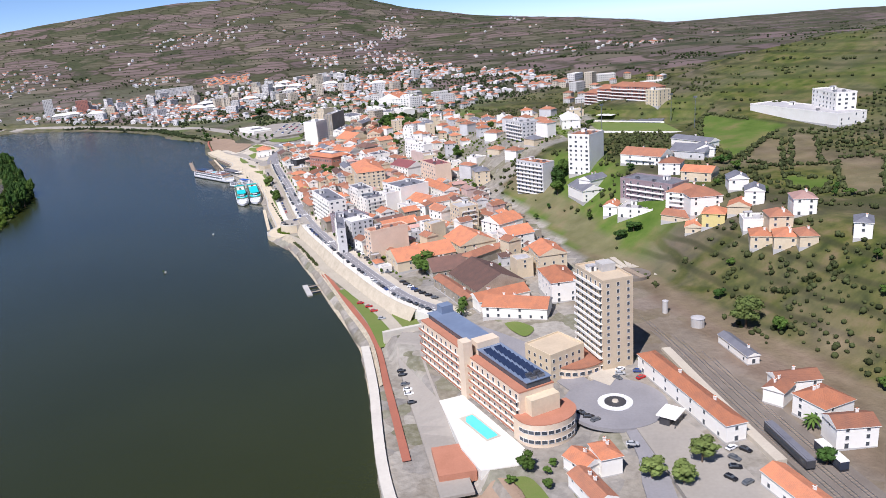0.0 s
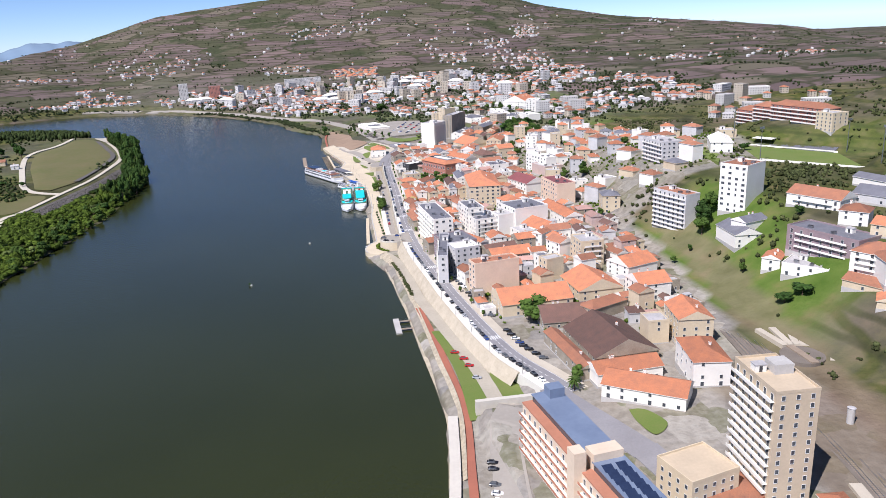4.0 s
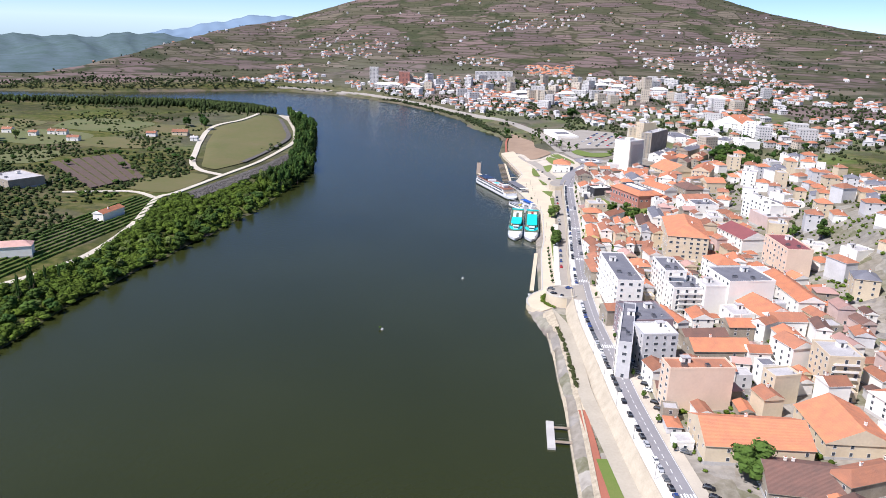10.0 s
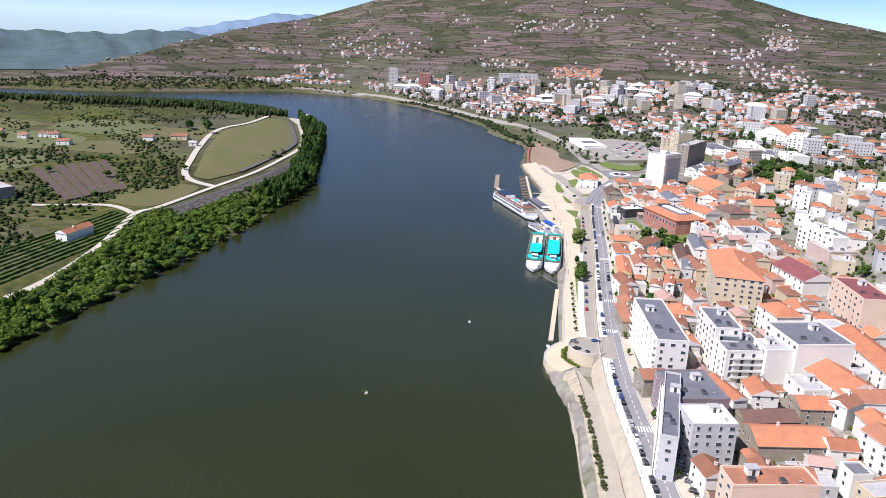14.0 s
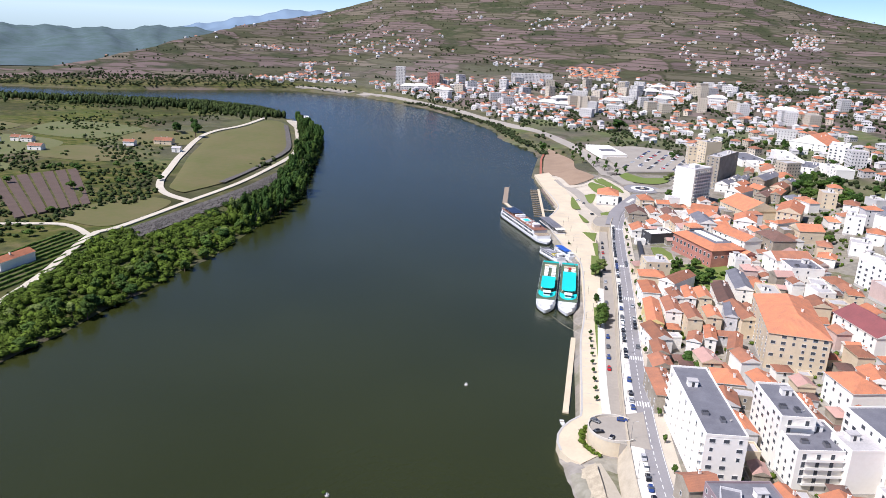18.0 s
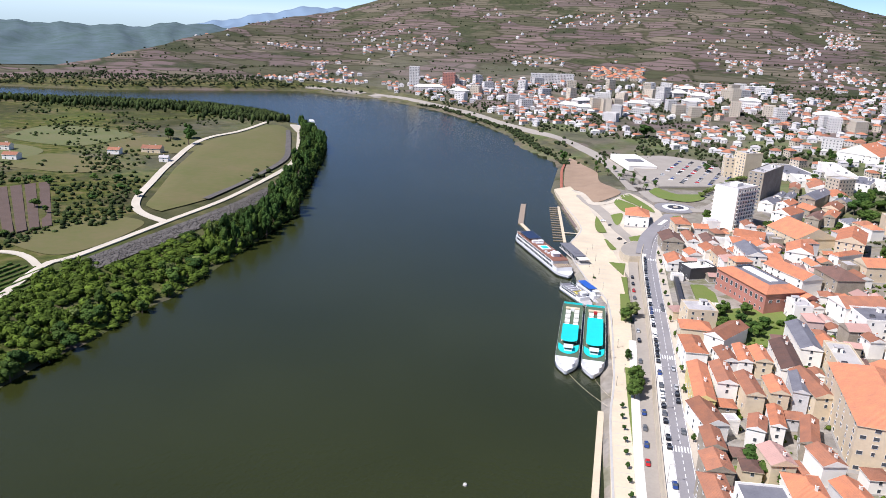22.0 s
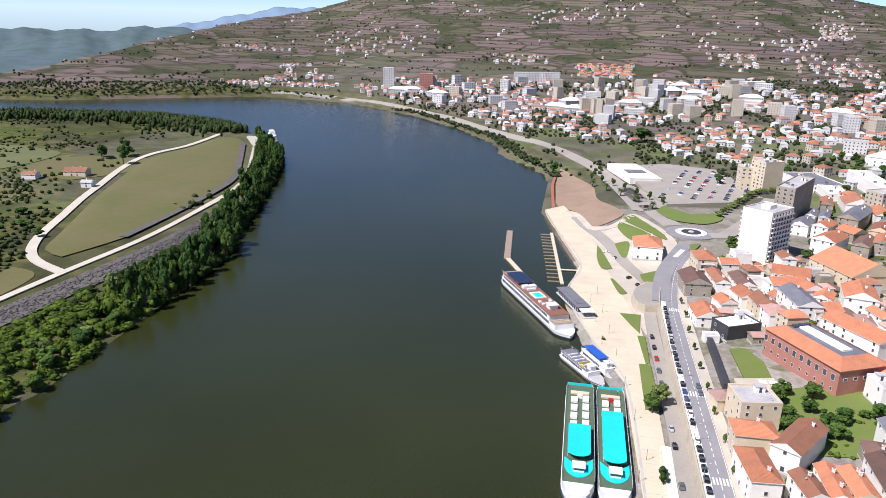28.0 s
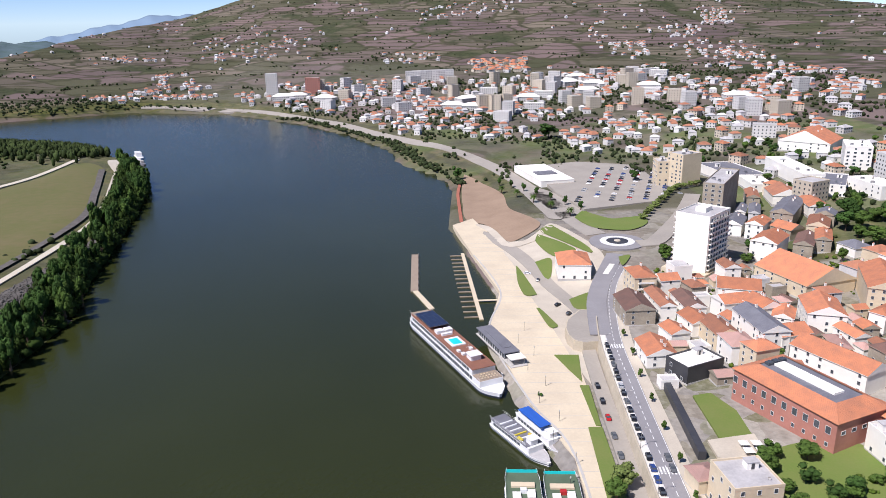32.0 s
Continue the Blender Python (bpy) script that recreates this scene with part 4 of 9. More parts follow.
house(283.3, 1106.0, 34.9, 18.1, 9, -81, "flat", "white", "white")
house(314.2, 1193.1, 19.3, 34.1, 18, -23, "flat", "white", "white", "balc")
house(58.8, 1007.7, 18.4, 23.1, 9, -3, "hip", "tile", "white")
house(167.6, 1208.2, 19.5, 17.0, 20, -1, "flat", "flat", "cream")
house(179.0, 1199.9, 20.8, 17.0, 27, 29, "flat", "flat", "cream")
house(315.3, 1274.5, 43.6, 45.0, 9, -39, "gable", "tile", "white")
FOOT.append(corners(129.5, 1001, 19.5, 26, -43))
FOOT.append(corners(114.5, 835.5, 26, 46, 25))


def keep_clear(x, y):
    """Gardens, squares, tracks and special buildings, where no further house stands."""
    u = x - float(avenue_x(y))
    if u < 14 or y < (345 if x > 146 else 372) or y > 1010:
        return True
    if 80 < x < 128 and 766 < y < 862 or 60 < x < 100 and 800 < y < 862:
        return True
    if 88 < x < 185 and 985 < y < 1010 or 62 < x < 80 and 880 < y < 945 or 60 < x < 110 and 378 < y < 425:
        return True
    rail = 168 + (y - 312) * 0.152
    return rail - 7 < x and y < 560 or rail - 9 < x < rail + 9 and y < 700 or x > 182 and y > 560


def infill():
    rnd = random.Random(5)
    for x in np.arange(62, 206, 9.5):
        for y in np.arange(376, 1008, 12.0):
            px, py = x + rnd.uniform(-2.5, 2.5), y + rnd.uniform(-3, 3)
            w, d, rot = rnd.uniform(7, 11.5), rnd.uniform(8, 14), rnd.choice((4, 8, 12, 14, -6)) + rnd.uniform(-3, 3)
            h = rnd.choice((6, 6, 9, 9, 9, 11))
            roof = rnd.choice(("tile", "oldtile", "oldtile", "pinkroof", "browntile", "oldtile", "tile", "flat"))
            wall = rnd.choice(("white", "white", "white", "cream", "stone", "grey", "pink"))
            if keep_clear(px, py) or keep_clear(px + 3, py) or any(clash(corners(px, py, w, d, rot, 0.4), f) for f in FOOT):
                continue
            house(px, py, w, d, h, rot, "flat" if roof == "flat" else rnd.choice(("gable", "gable", "hip")), roof, wall, few=x > 80)
    for x in np.arange(186, 330, 15):
        for y in np.arange(590, 1010, 17):
            px, py = x + rnd.uniform(-5, 5), y + rnd.uniform(-5, 5)
            w, d, rot = rnd.uniform(8, 14), rnd.uniform(9, 16), rnd.uniform(-25, 30)
            if rnd.random() < 0.42 or any(clash(corners(px, py, w, d, rot, 1.5), f) for f in FOOT):
                continue
            roof = rnd.choice(("tile", "tile", "oldtile", "slate", "flat"))
            house(px, py, w, d, rnd.choice((6, 9, 9, 13)), rot, "flat" if roof == "flat" else "hip", roof, rnd.choice(("white", "white", "cream", "grey")), few=True)


def gap_fill():
    """Low sheds and small houses in the gaps between the larger ones."""
    rnd = random.Random(15)
    made = 0
    for y in np.arange(376, 1008, 6.5):
        for x in np.arange(62, 212, 5.6):
            px, py = x + rnd.uniform(-1.5, 1.5), y + rnd.uniform(-1.5, 1.5)
            w, d, rot = rnd.uniform(5, 8), rnd.uniform(5, 9), rnd.choice((0, 4, 8, 11)) + rnd.uniform(-4, 4)
            roof = rnd.choice(("tile", "oldtile", "pinkroof", "oldtile", "browntile", "flat"))
            wall = rnd.choice(("white", "white", "cream", "stone", "grey"))
            kind = "flat" if roof == "flat" else rnd.choice(("gable", "hip"))
            h = rnd.choice((3.5, 4, 5.5, 6))
            if rnd.random() < 0.25 or made > 150 or keep_clear(px, py) or keep_clear(px + 3, py) or any(clash(corners(px, py, w, d, rot, 0.25), f) for f in FOOT):
                continue
            house(px, py, w, d, h, rot, kind, roof, wall, few=True, lean=True)
            made += 1


infill()
gap_fill()



# ---- streets, quays and banks ----
M["dirt"] = mat("bare_brown_earth", (0.33, 0.235, 0.16), (0.26, 0.18, 0.12), 0.95, 0.08, 0.8, 0.3)
M["whitepave"] = mat("white_limestone_paving", (0.74, 0.705, 0.63), (0.63, 0.60, 0.53), 0.85, 0.15, 1.0)
M["palewall"] = mat("pale_concrete_wall", (0.62, 0.58, 0.50), (0.52, 0.48, 0.41), 0.9, 0.1, 0.8)
AVL = smooth_line(AVENUE)


def on_land(lift):
    return lambda x, y: height(x, y) + lift


def strip(name, pts, k0, k1, z, m, label, category="road", thick=0.12):
    b = Bag()
    ribbon(b, pts, k0, k1, z, 0, thick)
    return structure(name, b.mesh(name, m), label, category)


def drape(poly, lift, m, name, step=4.0):
    """A sheet over the land inside a rounded polygon, with a clean border."""
    rim = smooth_line(list(poly) + [poly[0]], step * 0.6)[:-1]
    x0, x1 = min(p[0] for p in rim), max(p[0] for p in rim)
    y0, y1 = min(p[1] for p in rim), max(p[1] for p in rim)
    X, Y = (q.ravel() for q in np.meshgrid(np.arange(x0, x1 + step, step), np.arange(y0, y1 + step, step)))
    inside = in_poly(X, Y, rim) & np.array([min((px - x) ** 2 + (py - y) ** 2 for x, y in rim) > (step * 0.4) ** 2 for px, py in zip(X, Y)])
    pts = [Vector(p) for p in rim] + [Vector((px, py)) for px, py in zip(X[inside], Y[inside])]
    loop = [(i, (i + 1) % len(rim)) for i in range(len(rim))]
    vs, _, fs, *_ = geometry.delaunay_2d_cdt(pts, loop, [], 1, 1e-4)
    zs = land(np.array([v.x for v in vs]), np.array([v.y for v in vs])) + lift
    up = []
    for f in fs:
        p, q, r = (vs[i] for i in f[:3])
        up.append(tuple(f) if (q - p).cross(r - p) > 0 else tuple(f)[::-1])
    b = Bag()
    b.add([(v.x, v.y, z) for v, z in zip(vs, zs)], up)
    return b.mesh(name, m, smooth=True)


ZAV = 9.0
av_main = [p for p in AVL if p[1] > 330]
strip("road", av_main, 2.2, 9.2, lambda x, y: max(ZAV, height(x, y)) + 0.14, "asphalt", "grey asphalt riverside avenue with white lines")
strip("pavement_1", av_main, 9.2, 13.8, lambda x, y: max(ZAV, height(x, y)) + 0.28, "pave", "pale stone pavement along the shop fronts", "pavement", 0.3)
b = Bag()
n = len(av_main)
left = [(p[0] + float(wall_top(p[1])), p[1]) for p in av_main]
right = offset_line(av_main, 2.2)
zs = [max(ZAV, height(p[0] + 3, p[1])) + 0.26 for p in av_main]
b.add([(x, y, z) for (x, y), z in zip(left, zs)] + [(x, y, z) for (x, y), z in zip(right, zs)] + [(x, y, z - 5) for (x, y), z in zip(left, zs)], [(i, n + i, n + i + 1, i + 1) for i in range(n - 1)] + [(2 * n + i, i, i + 1, 2 * n + i + 1) for i in range(n - 1)])
structure("pavement_2", b.mesh("pavement_2", "whitepave"), "pale stone promenade and parking lane above the river wall", "pavement")


def road_lines():
    b = Bag()
    for k in (5.6,):
        centre = offset_line(av_main, k)
        for i in range(0, len(av_main) - 1):
            a, c = Vector(centre[i]), Vector(centre[i + 1])
            for s in (0.0, 0.5):
                p, q = a.lerp(c, s), a.lerp(c, s + 0.28)
                z = max(ZAV, height(p.x, p.y)) + 0.152
                ribbon(b, [tuple(p), tuple(q)], -0.14, 0.14, z)
    for k in (2.3, 8.8):
        ribbon(b, av_main, k, k + 0.22, lambda x, y: max(ZAV, height(x, y)) + 0.15)
    structure("road_marking", b.mesh("road_marking", "line"), "white painted lane lines on the avenue", "road marking")
    for y in (402, 522, 619, 664, 745, 806, 900):
        cx, dx = float(avenue_x(y)) + 5.7, float(avenue_x(y + 5)) - float(avenue_x(y - 5))
        rot = -math.degrees(math.atan2(dx, 10))
        z = max(ZAV, height(cx, y)) + 0.156
        zb = thing("zebra_crossing", pose(cx, y, z, 0, 0, rot), "white zebra crossing painted across the avenue", "road marking", "zebra crossings", "structure")
        bar = shared("zebra", lambda: Bag().box(-0.3, 0.3, -2.1, 2.1, 0, 0.008).mesh("stripe", "line"))
        for i in range(7):
            part("stripe", bar, zb, "", Matrix.Translation((-3.3 + i * 1.1, 0, 0)))


road_lines()
# river wall of the avenue, with its parapet
wall_line = [p for p in AVL if 360 < p[1] < 940]
b = Bag()
wl = [(x + float(wall_top(y)), y, x + float(wall_foot(y))) for x, y in wall_line]
n = len(wl)
for i in range(n - 1):
    (ax, ay, fa), (cx, cy, fc) = wl[i], wl[i + 1]
    za = ZAV
    b.add([(fa, ay, 3.0), (fc, cy, 3.0), (cx, cy, za + 1.0), (ax, ay, za + 1.0), (ax + 0.45, ay, za + 1.0), (cx + 0.45, cy, za + 1.0), (ax + 0.45, ay, za), (cx + 0.45, cy, za)], [(1, 0, 3, 2), (2, 3, 4, 5), (5, 4, 6, 7)])
structure("retaining_wall", b.mesh("retaining_wall", "riverwall"), "long sloping beige stone river wall with a parapet", "wall")

# upstream bank: lower path, red track, lawn, stone revetment
bank = [(30, 297), (37, 346), (36, 400), (34, 475), (30, 545), (26, 575)]
bl = smooth_line(bank, 6)


def rubble(name, pts, k0, k1, z0, z1, label, count, seed, size=(0.7, 1.5)):
    """A slope of separate rough stones."""
    rnd = random.Random(seed)
    ob = thing(name, Matrix.Identity(4), label, "embankment", "", "structure")
    kinds = []
    for k in range(6):
        bm = bmesh.new()
        bmesh.ops.create_icosphere(bm, subdivisions=1, radius=0.5)
        for v in bm.verts:
            v.co *= 1 + 0.45 * noise.noise(v.co * 2.1 + Vector((k * 7, 0, 0)))
        me = bpy.data.meshes.new("stone")
        bm.to_mesh(me)
        bm.free()
        me.materials.append(M["rubble"])
        kinds.append(me)
    total = 0.0
    segs = [(Vector(pts[i]), Vector(pts[i + 1])) for i in range(len(pts) - 1)]
    for i in range(count):
        a, c = rnd.choices(segs, [(q - p).length for p, q in segs])[0]
        p = a.lerp(c, rnd.random())
        dv = (c - a).normalized()
        nrm = Vector((dv.y, -dv.x))
        t = rnd.random()
        q = p + nrm * (k0 + (k1 - k0) * t)
        s = rnd.uniform(*size)
        st = part("stone", rnd.choice(kinds), ob)
        st.matrix_basis = Matrix.LocRotScale((q.x, q.y, z0 + (z1 - z0) * t), Euler((rnd.random() * 6, rnd.random() * 6, rnd.random() * 6)), (s * 1.3, s, s * 0.8))
    return ob


M["rubble"] = mat("pale_rubble", (0.55, 0.47, 0.34), (0.27, 0.23, 0.165), 0.95, 0.45, 2.2, 0.5, per_object=0.2)
strip("embankment", bl, -1.5, 5.2, lambda x, y: 0.1 + 0.62 * max(0.0, float(shore(np.array([x]), np.array([y]))[0])) + 0.25, "rubble", "pale rubble river bank", "embankment", 0)
rubble("stone_bank", bl, 0.2, 5.2, 0.3, 3.3, "pale loose stones on the river bank below the path", 170, 3)
strip("path_1", [p for p in bl if p[1] > 300], 5.2, 7.6, 3.75, "quay", "pale riverside footpath", "path")
track = smooth_line([(28, 235), (37, 297), (43.5, 346), (43, 400), (41.5, 440), (39.5, 466)], 6)
strip("cycle_track", track, -1.6, 1.6, lambda x, y: max(3.9, height(x, y) + 0.3), "red", "red-brown riverside cycle track", "path")
strip("lawn_1", smooth_line([(49, 335), (51, 370), (50, 400), (47, 430)], 6), -5.2, 4.2, 4.0, "grass", "narrow green lawn beside the cycle track", "grass")
strip("lane", smooth_line([(58, 345), (56, 380), (50, 425), (42.5, 478), (41, 503), (39.3, 527), (36.5, 557), (30, 578)], 6), -3.4, 3.4, 4.15, "worn", "worn pale lane along the foot of the river wall", "road")
strip("path_wall", smooth_line([(13, 150), (16.5, 224), (30, 297), (36.5, 340)], 6), -1.0, 3.0, 4.4, "palewall", "pale concrete river wall", "wall", 5.0)

# quay downstream
quay_pts = [(21.5, 581), (18.4, 585.5), (17, 591), (17.2, 597), (18.8, 602.5), (22, 608.5), (26.5, 614), (28, 690), (31, 732), (31, 822), (19, 862), (6, 928), (15, 984), (2, 1050), (-11, 1122), (4, 1140), (22, 1070), (34, 1000), (44, 925), (44, 860), (43, 800), (41, 735), (38, 660), (37, 590), (26, 578)]
b = Bag().prism(quay_pts, -3.0, 3.6)
structure("quay", b.mesh("quay", "quay"), "broad beige paved river quay", "quay")
edge = smooth_line(quay_pts[1:14], 6)
b = Bag()
ribbon(b, edge, 0.0, 0.9, 3.72, 0, 0.2)
structure("quay_edge", b.mesh("quay_edge", "concrete"), "pale concrete kerb along the quay edge", "kerb")
strip("lower_road", smooth_line([(40.5, 612), (42, 650), (45.2, 728), (47, 771), (48.5, 830), (49.5, 880), (52, 930), (55, 950)], 8), -3.1, 3.1, 4.6, "oldasphalt", "worn lower quay road with parked cars", "road", 1.2)
for poly in ([(34.5, 902.8), (45.4, 902.5), (42.7, 877.3), (39.4, 886.6)],
             [(41.2, 873.9), (44.9, 873.8), (44.0, 842.5), (42.1, 842.6)],
             [(39.0, 841.4), (44.2, 841.7), (44.0, 818.8), (43.6, 799.1), (37.6, 799.1)]):
    structure("lawn_strip", Bag().prism(poly, 3.3, 3.92).mesh("lawn_strip", "grass"), "mown green lawn strip on the quay", "grass")
for pts, k0, k1 in (([(37.5, 655), (37.5, 700), (38, 740)], -1.2, 1.2),):
    strip("lawn_strip", smooth_line(pts, 6), k0, k1, 3.86, "grass", "mown green lawn strip on the quay", "grass", 0.3)

# roundabouts
def roundabout(x, y, z, r, inner, label):
    ring = [(x + r * math.cos(a * math.pi / 24), y + r * math.sin(a * math.pi / 24)) for a in range(48)]
    structure("roundabout", Bag().prism(ring, z - 1.5, z).mesh("roundabout", "asphalt"), label, "road")
    ob = thing("roundabout_island", pose(x, y, z), "round traffic island with pale kerb and dark planting", "traffic island")
    part("kerb", Bag().prism([(inner * math.cos(a * math.pi / 16), inner * math.sin(a * math.pi / 16)) for a in range(32)], 0, 0.22).mesh("kerb", "line"), ob)
    part("bed", Bag().prism([(inner * 0.62 * math.cos(a * math.pi / 16), inner * 0.62 * math.sin(a * math.pi / 16)) for a in range(32)], 0.22, 0.4).mesh("bed", "dark"), ob, "dark gravel ring")
    part("middle", Bag().tube((0, 0, 0.4), (0, 0, 0.9), inner * 0.2, inner * 0.16, 16).mesh("middle", "pave"), ob)


roundabout(107, 224, 13.0, 19, 6.5, "grey asphalt station roundabout")
roundabout(94, 1052, max(height(94 + i, 1052 + j) for i in (-16, 0, 16) for j in (-16, 0, 16)) + 0.2, 17.5, 11, "grey asphalt riverside roundabout")
strip("road_2", smooth_line([(57, 912), (62, 950), (70, 980), (82, 1014), (88, 1030)], 6), -5.0, 5.0, lambda x, y: max(height(x, y), 9.2) + 0.25, "asphalt", "curving asphalt road to the roundabout", "road", 0.5)
strip("road_3", smooth_line([(84, 1070), (76, 1100), (60, 1184), (28.6, 1311), (-22, 1427), (-86, 1528), (-195, 1690), (-350, 1830), (-550, 1895)], 12), -7, 7, lambda x, y: max(height(x, y), 3.0) + 0.5, "oldasphalt", "pale riverside road running downstream", "road", 3.0)
strip("road_4", smooth_line([(106, 1046), (116, 1047), (142, 1090), (160, 1126), (177, 1166)], 6), -6, 6, lambda x, y: height(x, y) + 0.9, "oldasphalt", "side street from the roundabout", "road", 0.8)
strip("road_5", smooth_line([(105, 206), (100, 190), (90, 170), (84, 140)], 6), -4.5, 4.5, lambda x, y: max(height(x, y), 11) + 0.5, "asphalt", "asphalt street in front of the station", "road", 0.8)
strip("road_6", smooth_line([(97, 290), (101, 262), (103, 240)], 6), -5, 5, lambda x, y: max(height(x, y), 10) + 0.4, "asphalt", "asphalt street behind the hotel", "road", 0.8)
strip("road_7", smooth_line([(80, 345), (90, 312), (97, 288)], 6), -5, 5, lambda x, y: max(height(x, y), 9) + 0.4, "asphalt", "asphalt avenue end behind the hotel", "road", 0.8)
structure("forecourt", Bag().prism([(112, 236), (132, 252), (128, 262), (108, 246)], 9, 13.07).mesh("forecourt", "pave"), "pale paved station forecourt", "pavement")
structure("station_square", Bag().prism([(92, 150), (118, 150), (124, 200), (127, 240), (118, 244), (104, 205)], 9, 12.75).mesh("station_square", "oldasphalt"), "pale worn station square", "pavement")
structure("car_park", Bag().prism([(86, 1128), (149, 1152), (188, 1281), (110, 1313), (60, 1290), (73, 1184)], 6, 12.9).mesh("car_park", "oldasphalt"), "large pale asphalt car park with rows of cars", "car park")
structure("lawn_2", drape([(76.3, 1112.7), (85.3, 1130), (90, 1121.5), (101, 1106), (112, 1107), (124, 1108), (123.3, 1092), (114, 1080), (104, 1076), (87, 1083.5), (79.8, 1097)], 0.75, "grass", "lawn_2", 3), "round-ended mown lawn beside the car park", "grass")
structure("lawn_3", drape([(57.5, 1096), (75, 1042), (70.5, 1038.5), (49, 1080.5)], 0.75, "grass", "lawn_3", 3), "sloping green lawn beside the quay road", "grass")
structure("lawn_7", drape([(46, 1077), (67.5, 1037), (52, 1032), (43.5, 1060)], 0.75, "grass", "lawn_7", 3), "lower half of the sloping lawn below the footpath", "grass")
structure("lawn_8", drape([(32.4, 958.5), (34.1, 958.4), (40.6, 935.9), (40.3, 933.9), (36.1, 934)], 0.85, "grass", "lawn_8", 2), "pointed lawn at the edge of the quay", "grass")
structure("verge", drape([(88.3, 1022), (96, 1024.5), (87.7, 1007)], 0.9, "grass", "verge", 2), "small grassed triangle between the roads", "grass")
structure("car_park_2", drape([(58, 1113), (70, 1111), (85, 1133), (74, 1184), (61, 1212), (40, 1236), (47, 1190)], 0.5, "oldasphalt", "car_park_2"), "pale asphalt yard between avenue and car park", "car park")
structure("lawn_5", drape([(39.2, 1028.8), (49, 1029.9), (45.7, 1003.6), (42.3, 1002.7)], 0.75, "grass", "lawn_5", 2), "small lawn beside the white riverside house", "grass")
structure("lawn_6", drape([(27.5, 1027.5), (30, 1016), (34.5, 983), (34, 977.5), (28.2, 977.7), (26.2, 998)], 0.85, "grass", "lawn_6", 2), "narrow pointed lawn between quay and side road", "grass")
structure("dirt_slope", drape([(0, 1302), (12, 1271), (30, 1205), (33, 1150), (50.5, 1101), (31, 1073), (22, 1085), (13, 1119), (-1, 1140), (-3, 1190), (-3, 1240)], 0.6, "dirt", "dirt_slope", 3), "bare brown earth slope above the quay", "ground")
strip("cycle_track_2", smooth_line([(-4.5, 1262), (-6.5, 1225), (-5.8, 1181), (-4.5, 1132)], 6), -1.3, 1.3, on_land(0.6), "red", "red-brown cycle track along the water", "path")
strip("path_2", smooth_line([(-3, 1127), (9, 1119), (16, 1104), (24, 1070), (33, 1063), (41, 1066), (48, 1079), (56, 1093)], 5), -2.6, 2.6, on_land(0.75), "pave", "pale footpath round the foot of the earth slope", "path")
structure("hotel_terrace", Bag().prism([(50, 262), (60, 262), (66, 216), (62, 207), (47, 210), (46, 226)], 4, 9.35).mesh("hotel_terrace", "whitepave"), "very pale stone pool terrace", "terrace")
strip("hotel_road", smooth_line([(36, 205), (41, 240), (48, 290), (55, 325), (64, 338)], 6), -5, 6.5, lambda x, y: max(6.0, min(9.0, height(x, y))) + 0.3, "oldasphalt", "pale parking lane below the hotel", "road", 1.0)

structure("plaza", drape([(26, 1010), (36, 945), (45, 880), (51, 868), (57, 905), (66, 965), (78, 1010), (80, 1040), (60, 1099), (47, 1082), (36, 1070), (22, 1072)], 0.42, "pave", "plaza"), "pale paved forecourt between quay and avenue", "pavement")
structure("lawn_4", drape([(51.2, 969.8), (60, 977), (68.3, 980.7), (64.8, 961.5), (57.8, 955.4), (52.4, 957.9)], 0.8, "grass", "lawn_4", 2), "small rounded lawn below the white riverside house", "grass")
structure("garden_plot", drape([(37, 206), (53, 202), (52, 184), (36, 188)], 0.5, "dirt", "garden_plot"), "tilled brown vegetable plot below the hotel", "garden")
structure("garden_lawn_3", drape([(53.5, 202), (60, 199), (60, 184), (53, 185)], 0.5, "grass", "garden_lawn_3", 2.0), "small green garden lawn below the hotel", "grass")
structure("school_lawn", drape([(101.7, 315.0), (107.6, 313.3), (111.2, 302.0), (103.8, 295.8), (101.3, 306.0)], 0.45, "grass", "school_lawn", 3.0), "green lawn between the hotel street and the school", "grass")
structure("garden_lawn", drape([(82, 766), (128, 770), (124, 815), (104, 818), (88, 806)], 0.35, "grass", "garden_lawn"), "grassy walled garden below the museum", "grass")
structure("garden_lawn_2", drape([(70, 640), (92, 640), (92, 664), (72, 664)], 0.35, "grass", "garden_lawn_2"), "green yard between the old houses", "grass")
strip("pavement_3", smooth_line([(37.5, 616), (37.6, 650), (40.5, 728), (42.4, 771)], 6), -2.0, 1.5, 4.72, "whitepave", "very pale kerbside pavement along the lower quay road", "pavement", 1.0)


